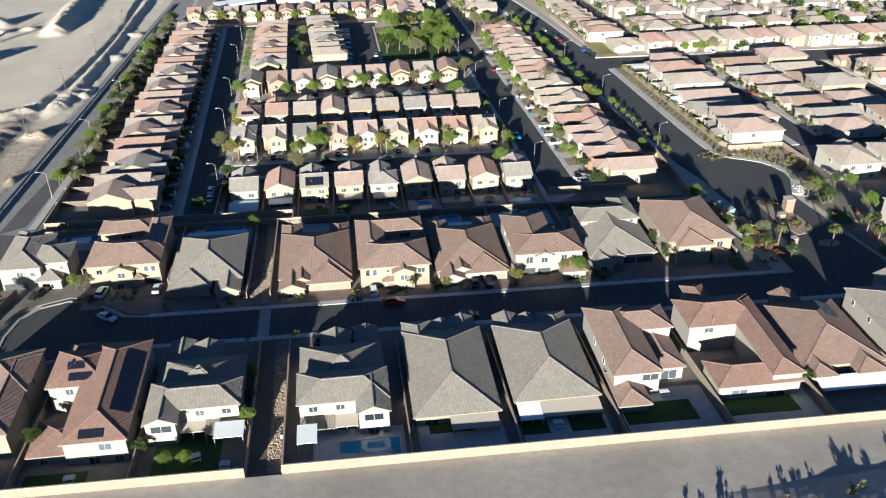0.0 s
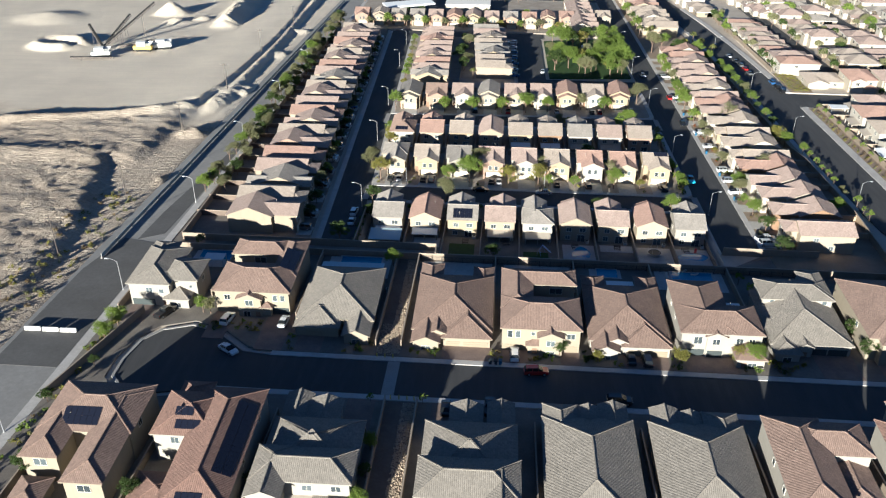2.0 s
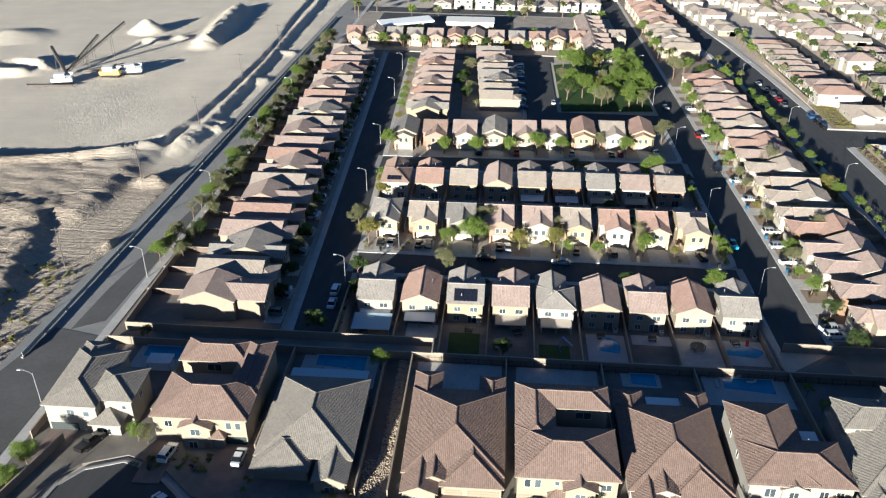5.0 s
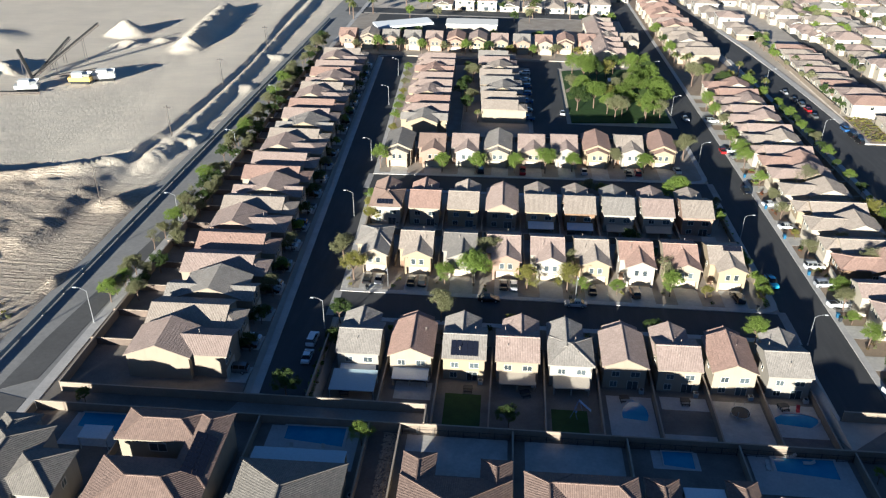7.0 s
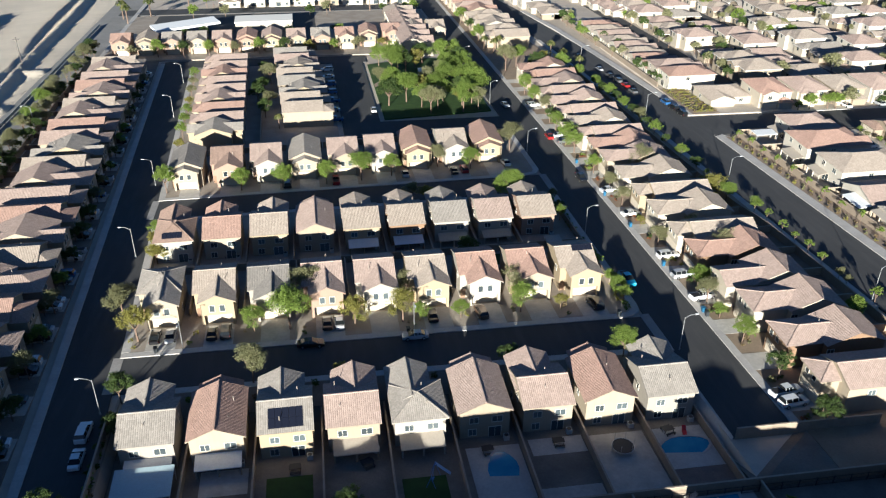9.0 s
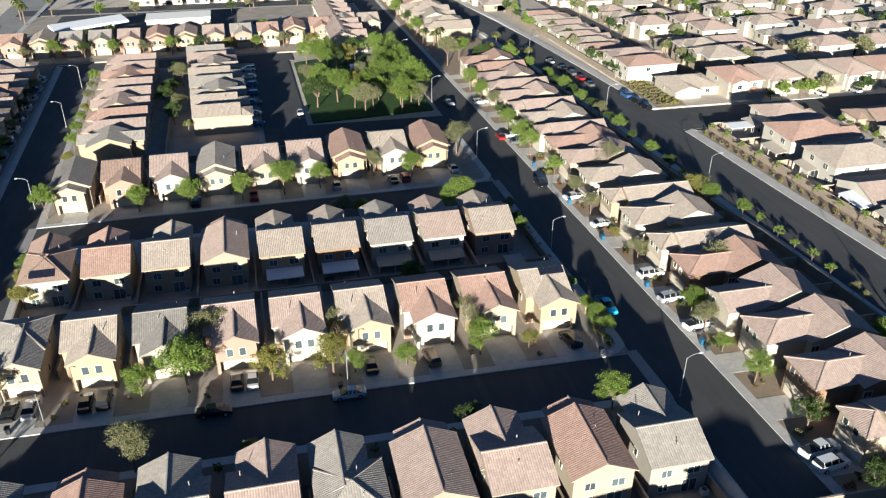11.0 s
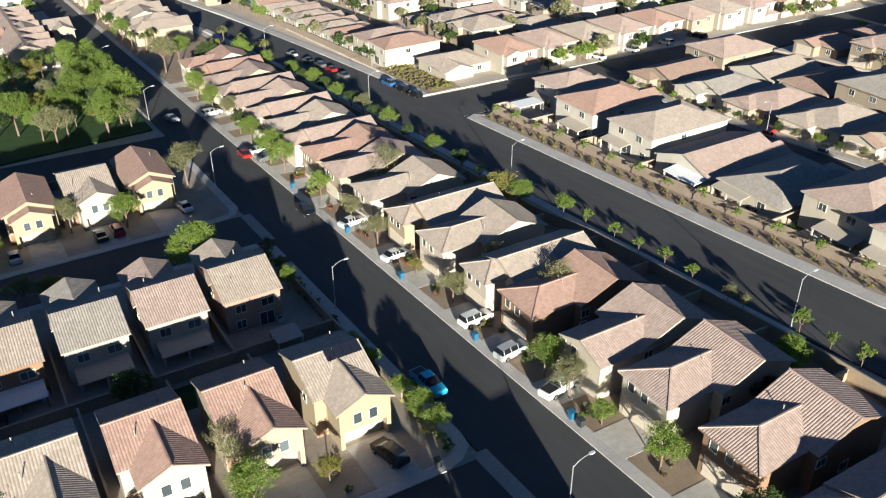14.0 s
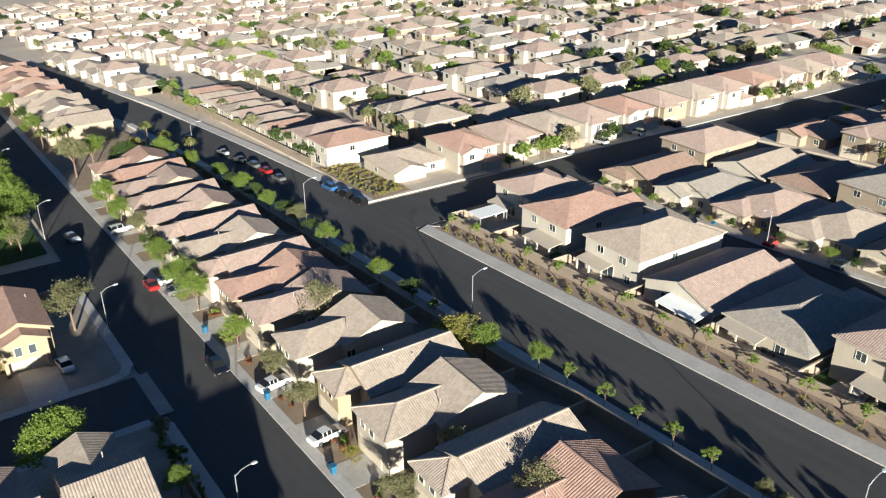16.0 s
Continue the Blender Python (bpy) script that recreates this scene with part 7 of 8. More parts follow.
def terrain():
    xs = [-420 + i * 4.0 for i in range(40)] + [-260 + i * 2.0 for i in range(60)] + [-140 + i * 0.9 for i in range(48)]
    ys = [128 + i * 1.6 for i in range(220)] + [480 + i * 4.0 for i in range(61)]
    v = [(x, y, gz(x, y) + dirt(x, y)) for y in ys for x in xs]
    w = len(xs)
    f = [(j * w + i, j * w + i + 1, (j + 1) * w + i + 1, (j + 1) * w + i) for j in range(len(ys) - 1) for i in range(w - 1)]
    me = bpy.data.meshes.new("earthworks")
    me.from_pydata(v, [], f)
    me.polygons.foreach_set("use_smooth", [True] * len(f))
    n = Nodes("graded_earth")
    p = n.place()
    sep = n.tree.nodes.new("ShaderNodeSeparateXYZ")
    n.link(p, sep.inputs[0])
    wob = n.math("ADD", sep.outputs[1], n.math("MULTIPLY", n.noise(p, 0.05, 3.0), 40.0))
    north = n.ramp(wob, 318, 334)
    a = n.ramp(n.noise(p, 0.05, 5.0), 0.35, 0.7)
    b = n.ramp(n.noise(p, 0.9, 5.0, 0.75), 0.35, 0.7)
    st = n.tree.nodes.new("ShaderNodeMapping")
    st.inputs["Scale"].default_value = (0.03, 0.45, 1)
    st.inputs["Rotation"].default_value = (0, 0, radians(-8))
    n.link(p, st.inputs[0])
    tracks = n.ramp(n.noise(st.outputs[0], 1.0, 4.0), 0.4, 0.7)
    brown = n.mix(a, (0.46, 0.375, 0.29), (0.60, 0.51, 0.405))
    brown = n.mix(n.math("MULTIPLY", tracks, 0.6), brown, (0.70, 0.60, 0.47))
    brown = n.mix(n.math("MULTIPLY", b, 0.6), brown, (0.25, 0.185, 0.135))
    pale = n.mix(a, (0.72, 0.63, 0.50), (0.62, 0.54, 0.43))
    pale = n.mix(n.math("MULTIPLY", tracks, 0.25), pale, (0.52, 0.46, 0.38))
    pale = n.mix(n.math("MULTIPLY", b, 0.12), pale, (0.40, 0.35, 0.29))
    furrow = n.math("MULTIPLY", n.ramp(n.noise(st.outputs[0], 2.2, 5.0, 0.7), 0.35, 0.65), n.math("SUBTRACT", 1.15, north))
    n.bump(n.math("ADD", n.math("MULTIPLY", furrow, 0.8), n.noise(p, 1.4, 5.0, 0.7)), 0.95, 0.5)
    me.materials.append(n.finish(n.mix(north, brown, pale), 0.95))
    tagged(new("earthworks", me), "pale graded sand and rutted brown earth with banks", "ground", "", "structure")


terrain()

# fence of pale posts between the road and the earthworks
FENCE = {}


def fence_post(x, y):
    if not FENCE:
        FENCE["p"] = MB().box(-0.06, 0.06, -0.06, 0.06, -0.3, 1.25).mesh("post", CONCRETE)
        FENCE["b"] = MB().box(-0.2, 0.2, -0.35, 0.35, -0.3, 0.3).mesh("footing", CONCRETE)
    h = holder("fence_post", upright(x, y), "pale grey fence post on a concrete foot", "fence post", "roadside fence posts")
    share("post", FENCE["p"], h)
    share("footing", FENCE["b"], h)


for i in range(38):
    fence_post(-95.8, 196 + i * 9.2)
blue = plain("fence_fabric", (0.26, 0.33, 0.37), 0.8)
fm = MB()
for i in range(37):
    y0 = 196 + i * 9.2
    fm.slab(rect(-95.83, -95.79, y0, y0 + 9.2), 0.1, 1.1)
tagged(fm.part("fence_fabric", blue), "blue-grey mesh fabric along the roadside fence", "fence", "", "structure")
for i, x in enumerate((-96.0, -92.2, -88.4)):
    b = MB()
    b.prism([(-1.7, -0.30), (1.7, -0.30), (1.7, 0.30), (-1.7, 0.30)], 0, 0.25).prism([(-1.7, -0.16), (1.7, -0.16), (1.7, 0.16), (-1.7, 0.16)], 0.25, 0.85)
    o = b.part("road_barrier", TRIM)
    o.matrix_world = settle(x, 162.8, 2)
    tagged(o, "white concrete barrier block across the road", "barrier", "road barriers")


POLEWOOD = plain("creosoted_wood", (0.085, 0.07, 0.06), 0.9)


def utility_pole(x, y, k=1.0):
    z = gz(x, y) + max(0.0, dirt(x, y)) - 0.3
    h = holder("utility_pole", pose(x, y, z), "weathered wooden utility pole with a crossarm", "utility pole", "utility poles")
    MB().bar((0, 0, 0), (0, 0, 11 * k), 0.14, 7, 0.09).part("pole", POLEWOOD, h)
    MB().box(-1.2, 1.2, -0.07, 0.07, 10.2 * k, 10.4 * k).part("crossarm", POLEWOOD, h)


for x, y in ((-105.5, 234), (-107, 286), (-108, 340), (-106, 195), (-110, 400), (-109, 460)):
    utility_pole(x, y)


# ---- the crushing plant ----
def conveyor(x, y, turn, length, rise, label):
    z = gz(x, y) + dirt(x, y)
    h = holder("conveyor", pose(x, y, z, 0, 0, turn), label, "conveyor", "conveyors of the plant")
    ang = math.atan2(rise, length)
    steel = plain("rusty_steel", (0.17, 0.14, 0.12), 0.7)
    for s in (-0.6, 0.6):
        MB().bar((0, s, 0.8), (length, s, rise + 0.8), 0.10).bar((0, s, 0.1), (length, s, rise + 0.1), 0.10).part("truss_rail", steel, h)
        lat = MB()
        n = int(length / 1.6)
        for i in range(n):
            a, b = i / n, (i + 1) / n
            lat.bar((a * length, s, a * rise + (0.8 if i % 2 else 0.1)), (b * length, s, b * rise + (0.1 if i % 2 else 0.8)), 0.06)
        lat.part("lattice", steel, h)
    MB().box(0, length / math.cos(ang), -0.5, 0.5, -0.05, 0.05).part("belt", RUBBER, h).matrix_local = Matrix.Translation((0, 0, 0.95)) @ Matrix.Rotation(-ang, 4, "Y")
    for k in (0.35, 0.75):
        for s in (-0.8, 0.8):
            MB().bar((k * length, s, -0.5), (k * length, s * 0.7, k * rise + 0.2), 0.09).part("leg", steel, h)


conveyor(-184, 398, 62, 34, 13, "long dark steel conveyor boom raised over the sand")
conveyor(-182, 396, 130, 18, 7, "dark steel conveyor beside the crusher")
conveyor(-186, 408, 75, 20, 8, "dark steel conveyor beside the crusher")
conveyor(-178, 402, 5, 18, 3, "low steel conveyor to the crusher")
conveyor(-172, 381, 200, 17, 1.6, "low pale steel conveyor on the sand")


def machine(x, y, turn, label, body):
    z = gz(x, y) + dirt(x, y)
    h = holder("crusher", pose(x, y, z, 0, 0, turn), label, "machine", "plant machines")
    w = plain("white_machine_paint", (0.62, 0.62, 0.60), 0.5)
    MB().prism([(-4.2, -1.4), (4.0, -1.4), (4.4, -0.8), (4.4, 0.8), (4.0, 1.4), (-4.2, 1.4)], 1.1, 2.6).part("chassis", body, h)
    MB().prism([(-2.6, -1.3), (1.4, -1.3), (1.4, 1.3), (-2.6, 1.3)], 2.6, 4.4).part("engine_house", w, h)
    hop = MB()
    lo, hi = rect(1.8, 3.6, -0.9, 0.9), rect(1.2, 4.4, -1.6, 1.6)
    for i in range(4):
        j = (i + 1) % 4
        hop.face([(*lo[i], 2.6), (*lo[j], 2.6), (*hi[j], 4.0), (*hi[i], 4.0)])
    hop.part("hopper", METAL, h)
    for s in (-1, 1):
        MB().prism([(-3.4, s * 1.1 - 0.3), (3.4, s * 1.1 - 0.3), (3.6, s * 1.1), (3.4, s * 1.1 + 0.3), (-3.4, s * 1.1 + 0.3)], 0.0, 1.1).part("track", RUBBER, h)


machine(-157, 402, 20, "white tracked crusher machine on the sand", plain("white_machine_paint", (0.62, 0.62, 0.60), 0.5))
machine(-164, 397, 5, "yellow tracked screening machine on the sand", plain("yellow_machine_paint", (0.55, 0.38, 0.10), 0.5))
machine(-178, 384, 15, "grey tracked screening machine on the sand", plain("grey_machine_paint", (0.40, 0.40, 0.38), 0.5))


# ---- yards: pools, lawns, terraces and garden things ----
def pool(ring, label="blue swimming pool with a pale stone edge"):
    cx, cy = sum(p[0] for p in ring) / len(ring), sum(p[1] for p in ring) / len(ring)
    h = holder("swimming_pool", upright(cx, cy), label, "swimming pool", "garden pools")
    inv = h.matrix_world.inverted()
    z = gz(cx, cy) + 0.30

    def loc(pts, zz):
        return [tuple(inv @ Vector((x, y, zz))) for x, y in pts]

    out = [(cx + (x - cx) * 1.10, cy + (y - cy) * 1.14) for x, y in ring]
    e = MB()
    n = len(ring)
    for i in range(n):
        j = (i + 1) % n
        a, b = loc([ring[i], ring[j]], z), loc([out[j], out[i]], z)
        e.face(a + b)
        lo = loc([out[i], out[j]], z - 1.0)
        hi = loc([out[j], out[i]], z)
        e.face(lo + hi)
    e.part("pool_edge", PAVEMENT, h)
    MB().face(loc(ring, z - 0.06)).part("water", WATER, h)


def wavy(cx, cy, rx, ry, n=16, ph=0.0):
    return [(cx + rx * math.cos(2 * math.pi * i / n) * (1 + 0.15 * math.sin(4 * math.pi * i / n + ph)), cy + ry * math.sin(2 * math.pi * i / n)) for i in range(n)]


pool(rect(-37.8, -28.0, 197.4, 202.0))
pool(rect(-72.6, -64.8, 197.4, 202.0))
pool(rect(41.5, 51.0, 197.2, 201.6))
pool(rect(-4.6, 5.6, 106.0, 110.0))
pool(wavy(49.7, 215.2, 4.0, 2.1), "small free-form swimming pool behind a house")
pool(wavy(21.5, 214.3, 2.1, 3.8, ph=1.0), "dark kidney-shaped swimming pool behind a house")
pool(rect(23.8, 28.6, 197.8, 201.4), "small swimming pool with a white surround")
for ring, h, mat, lab in ((rect(-35.5, -24.5, 105.5, 118), 0.12, LAWN, 0), (rect(-55.5, -45.5, 103.6, 108.6), 0.12, LAWN, 0), (rect(11, 18.8, 110.3, 113.4), 0.12, LAWN, 0), (rect(27, 31.8, 107.8, 111.9), 0.12, LAWN, 0), (rect(35.6, 41.8, 107.7, 112.2), 0.12, LAWN, 0), (rect(45.8, 58.9, 108, 114), 0.12, LAWN, 0), (rect(64, 77.8, 108, 114.8), 0.12, LAWN, 0), (rect(-12.6, -6.0, 206.5, 217.6), 0.12, LAWN, 0), (rect(6.6, 13.0, 206.5, 214.6), 0.12, LAWN, 0),
                          (rect(29.5, 37.5, 274, 279), 0.12, LAWN, 0), (rect(89.2, 92.6, 160.6, 166.5), 0.14, LAWN, 0), (wavy(129.6, 186, 2.6, 5.4), 0.14, LAWN, 0), (wavy(131.5, 165, 3.6, 3.2), 0.14, LAWN, 0), (rect(122.5, 132, 317, 321), 0.13, LAWN, 0), (rect(123, 129, 266.5, 269), 0.13, LAWN, 0), (rect(22.0, 29.5, 180 + 17.4, 201.8), 0.115, PAVEMENT, 1),
                          (rect(-9, 6.6, 104.4, 113.6), 0.13, PAVEMENT, 1), (rect(-40.6, -25.6, 192, 202.3), 0.125, PAVEMENT, 1), (rect(-74, -64, 194, 202.3), 0.125, PAVEMENT, 1), (rect(37.6, 53.6, 193, 202.3), 0.125, PAVEMENT, 1), (rect(16.8, 25.0, 208, 219.8), 0.13, PAVEMENT, 1), (rect(26.6, 35.0, 216.6, 220.4), 0.13, PAVEMENT, 1), (rect(45.4, 54.2, 210.6, 220), 0.13, PAVEMENT, 1), (rect(45.4, 54.2, 203.9, 210.5), 0.125, PAVER, 1),
                          (rect(35.5, 44.7, 203.9, 220), 0.125, DRIVE, 1), (rect(25.5, 34.8, 204, 209.5), 0.125, DRIVE, 1), (rect(-22.0, -15.2, 215, 220.4), 0.125, DRIVE, 1), (rect(122.5, 134, 286.5, 298), 0.13, PAVER, 1), (rect(9, 24, 106, 112.8), 0.115, DRIVE, 1), (rect(27, 42.6, 104, 112.4), 0.11, DRIVE, 1), (rect(45.5, 62.5, 104, 118), 0.11, DRIVE, 1), (rect(64.5, 81, 103.4, 116), 0.11, DRIVE, 1), (rect(1.6, 17.4, 194, 202), 0.115, DRIVE, 1), (rect(-17.8, -1.2, 192.5, 202), 0.115, DRIVE, 1)):
    ground_thing("lawn" if not lab else "terrace", ring, 0.0, h, mat, "dark green lawn in a back yard" if not lab else "grey paved terrace in a back yard", "lawn" if not lab else "terrace", "structure")


def canopy(x0, x1, y0, y1, mat, label, hgt=2.6):
    cx, cy = (x0 + x1) / 2, (y0 + y1) / 2
    h = holder("garden_canopy", upright(cx, cy), label, "canopy", "garden canopies")
    w, d = (x1 - x0) / 2, (y1 - y0) / 2
    MB().box(-w, w, -d, d, hgt, hgt + 0.12).part("canopy_roof", mat, h)
    for sx in (-1, 1):
        for sy in (-1, 1):
            MB().box(sx * (w - 0.15) - 0.07, sx * (w - 0.15) + 0.07, sy * (d - 0.15) - 0.07, sy * (d - 0.15) + 0.07, -0.6, hgt).part("post", METAL, h)


canopy(-25.6, -20.6, 111.4, 115.4, WHITEROOF, "white flat canopy over a garden seat")
canopy(-11.6, -8.2, 108.0, 112.6, WHITEROOF, "white flat canopy beside the pool")
canopy(-33.4, -25.2, 213.6, 219.6, plain("pale_blue_sheet", (0.45, 0.56, 0.60), 0.6), "pale blue canopy behind a house")
canopy(45.2, 48.6, 279.4 - 1.2, 282.4 - 1.0, TANROOF, "small tan garden canopy", 2.4)
canopy(-69.5, -64.8, 193.2, 196.2, WHITEROOF, "white louvred pool canopy")
canopy(36.6, 41.2, 420.6, 425.4, WHITEROOF, "pale pavilion roof in the park", 3.4)
canopy(124.0, 130.5, 338.4, 342.4, WHITEROOF, "white patio canopy behind a house")


def trampoline(x, y):
    h = holder("trampoline", upright(x, y, 0, 0.1), "round black garden trampoline with a net", "trampoline")
    n = 18
    ring = [(1.7 * math.cos(2 * math.pi * i / n), 1.7 * math.sin(2 * math.pi * i / n)) for i in range(n)]
    MB().prism(ring, 0.75, 0.80).part("mat", DARK, h)
    rim = MB()
    for i in range(n):
        j = (i + 1) % n
        rim.bar((*ring[i], 0.82), (*ring[j], 0.82), 0.06, 5)
    rim.part("frame", METAL, h)
    for i in range(0, n, 3):
        MB().bar((*ring[i], -0.4), (*ring[i], 2.2), 0.035, 5).part("pole", METAL, h)


trampoline(40.2, 216.0)


def garden_table(x, y, turn, white=False):
    m = TRIM if white else DARK
    h = holder("garden_table", upright(x, y, turn, 0.12), "%s garden table with two benches on a terrace" % ("white" if white else "dark"), "table", "garden furniture")
    MB().box(-0.9, 0.9, -0.45, 0.45, 0.70, 0.76).part("tabletop", m, h)
    for sx in (-0.75, 0.75):
        for sy in (-0.35, 0.35):
            MB().box(sx - 0.04, sx + 0.04, sy - 0.04, sy + 0.04, -0.2, 0.70).part("leg", m, h)
    for s in (-0.85, 0.85):
        MB().box(-0.8, 0.8, s - 0.18, s + 0.18, 0.40, 0.46).box(-0.7, -0.62, s - 0.15, s + 0.15, -0.2, 0.40).box(0.62, 0.7, s - 0.15, s + 0.15, -0.2, 0.40).part("bench", m, h)


for x, y, a, w in ((-31, 215.5, 10, 0), (-8.5, 218.8, 0, 0), (2, 218.4, 20, 0), (20, 218.6, 5, 0), (31, 218.8, 0, 0), (48.6, 219, 12, 0), (33.5, 109.8, 0, 1), (-28.5, 109.2, 15, 1), (1.6, 112.4, 0, 0), (55, 116, 0, 1), (72, 115.4, 0, 1), (127.5, 292, 20, 0), (126.5, 276, 0, 0), (125.5, 263, 10, 1), (-22, 286.4, 0, 0), (14, 283, 0, 0), (47, 277.2, 0, 0), (-48, 106.4, 0, 1), (-23.4, 106.6, 0, 1)):
    garden_table(x, y, a, w)


# rocks along the drainage strips
def rock_bed(x0, x1, y0, y1, count, seed):
    r = random.Random(seed)
    m = MB()
    for _ in range(count):
        x, y = r.uniform(x0, x1), r.uniform(y0, y1)
        s = r.uniform(0.10, 0.26)
        z = gz(x, y) + 0.11
        n = 6
        ang = r.random() * 6
        lo = [(x + s * math.cos(ang + 2 * math.pi * i / n) * r.uniform(0.8, 1.1), y + s * math.sin(ang + 2 * math.pi * i / n) * r.uniform(0.8, 1.1), z) for i in range(n)]
        top = (x, y, z + s * r.uniform(0.5, 0.9))
        for i in range(n):
            m.face([lo[i], lo[(i + 1) % n], top])
    tagged(m.part("rock_bed", speckled("river_rock", (0.46, 0.37, 0.27), (0.33, 0.26, 0.19), 1.2, 4.0)), "bed of tan river rocks beside a wall", "rocks", "", "stuff")


rock_bed(-16.6, -14.1, 104, 144.5, 2200, 1)
rock_bed(-21.6, -19.2, 161, 202, 2200, 2)
rock_bed(-23.8, -19.2, 160.2, 172, 500, 3)


def bollard(x, y):
    h = holder("bollard", upright(x, y, 0, 0.0), "yellow steel bollard at the path's mouth", "bollard", "bollards")
    MB().bar((0, 0, -0.2), (0, 0, 1.05), 0.10, 8).part("post", plain("yellow_paint", (0.60, 0.45, 0.04), 0.5), h)


for x in (-19.0, -17.4, -15.9, -14.6):
    bollard(x, 145.6)
for x in (-23.4, -21.8, -20.2):
    bollard(x, 159.2)


# ---- the gated entrance ----
def pillar(x, y, w, hgt, label="stone gate pillar with a flat cap"):
    h = holder("gate_pillar", upright(x, y), label, "pillar", "gate pillars")
    st = speckled("ledge_stone", (0.34, 0.24, 0.17), (0.22, 0.15, 0.11), 1.5, 5.0)
    MB().box(-w, w, -w, w, -0.4, hgt).part("shaft", st, h)
    MB().box(-w - 0.12, w + 0.12, -w - 0.12, w + 0.12, hgt, hgt + 0.18).part("cap", CONCRETE, h)


pillar(117.6, 191.6, 1.15, 4.0, "large stone entrance monument")
pillar(108.0, 170.0, 0.7, 3.0)
pillar(113.5, 187.0, 0.8, 1.6, "low stone gate pillar")
ground_thing("island", [(112.2, 201.6), (114.0, 203.0), (116.9, 198.6), (119.0, 190), (119.2, 181), (117.6, 178.2), (113.2, 177.0), (111.8, 183.6), (112.0, 194)], -0.3, 0.14, GRAVEL, "planted traffic island at the gate")
ground_thing("island", wavy(118.4, 171.4, 3.0, 2.0), -0.3, 0.14, GRAVEL, "planted traffic island at the gate")
for _ in range(22):
    shrub(trng.choice(["yellow", "dry", "yellow"]), 115.6 + trng.uniform(-1.2, 1.8), 190 + trng.uniform(-8, 9), 0.8, 0.13)
for _ in range(14):
    shrub(trng.choice(["dry", "red", "green"]), trng.uniform(96, 106), trng.uniform(163, 196), 1.3, 0.0)


def utility_cabinet(x, y, w, d, h, turn):
    """A painted steel enclosure on a concrete pad, with a lipped lid and double doors."""
    c = holder("utility_cabinet", upright(x, y, turn, 0.1), "pale green steel utility cabinet on a concrete pad", "utility cabinet", "utility cabinets")
    paint = speckled("cabinet_paint", (0.30, 0.40, 0.40), (0.24, 0.33, 0.33), 0.8, 5.0, 0.5)
    MB().box(-w / 2 - 0.25, w / 2 + 0.25, -d / 2 - 0.25, d / 2 + 0.25, -0.3, 0.12).part("pad", CONCRETE, c)
    MB().box(-w / 2, w / 2, -d / 2, d / 2, 0.12, h).part("body", paint, c)
    MB().box(-w / 2 - 0.06, w / 2 + 0.06, -d / 2 - 0.06, d / 2 + 0.06, h, h + 0.09).part("lid", paint, c)
    for sx in (-1, 1):
        o = MB().box(min(0.02 * sx, sx * (w / 2 - 0.06)), max(0.02 * sx, sx * (w / 2 - 0.06)), -d / 2 - 0.03, -d / 2 - 0.005, 0.2, h - 0.08).part("door", paint, c)
        MB().box(sx * 0.1 - 0.03, sx * 0.1 + 0.03, -d / 2 - 0.07, -d / 2 - 0.03, h * 0.5, h * 0.5 + 0.2).part("handle", DARK, o)


utility_cabinet(99.8, 195.6, 2.6, 1.8, 1.9, 15)
utility_cabinet(101.6, 192.2, 2.0, 1.6, 1.6, 15)
utility_cabinet(100.6, 180.4, 2.6, 1.5, 1.6, 10)
utility_cabinet(107.4, 168.6, 1.2, 1.0, 1.7, 0)
garden_wall(98.2, 197.6, 103.6, 182.0, 1.0, None, 0.2, "retaining_wall", "low block wall between planted beds")

# ---- the filling station in the north ----
st = holder("filling_station", upright(-54, 508), "filling station with a long white canopy", "filling station")
MB().box(-14, 14, -5, 5, 5.0, 5.9).part("canopy_roof", WHITEROOF, st)
for sx in (-9, 0, 9):
    MB().box(sx - 0.4, sx + 0.4, -0.4, 0.4, -1, 5.0).part("column", CONCRETE, st)
    MB().box(sx - 0.5, sx + 0.5, 1.2, 2.0, -0.6, 1.7).part("fuel_pump", TRIM, st)
st.rotation_euler = (0, 0, radians(22))
sh = holder("shop", upright(-21, 520), "low white shop building with a flat roof", "shop")
MB().box(-12.5, 12.5, -5, 5, -1.5, 4.4).part("wall", stucco(W_WHITE), sh)
MB().box(-12.8, 12.8, -5.3, 5.3, 4.4, 5.0).part("parapet", TRIM, sh)
ground_thing("forecourt", rect(-72, 2, 494, 556), 0.0, 0.13, ASPHALT, "asphalt forecourt of the filling station", "forecourt")
ground_thing("highway", [(-500, 905), (900, 860), (900, 884), (-500, 929)], -0.4, -0.1, ASPHALT, "distant dark highway", "road")

# ---- rough bank south of the track, its shade falls on the track ----
def bank_h(x, y):
    n1 = noise.noise(Vector((x * 0.12, y * 0.12, 1)))
    a = soft(30, 96, x) * math.exp(-((y - 78) / 9.0) ** 2) * soft(62, 68, y) * soft(94, 88, y)
    return 0.7 + a * (3.4 + 1.0 * n1) + 0.25 * noise.noise(Vector((x * 0.6, y * 0.6, 4))) * a


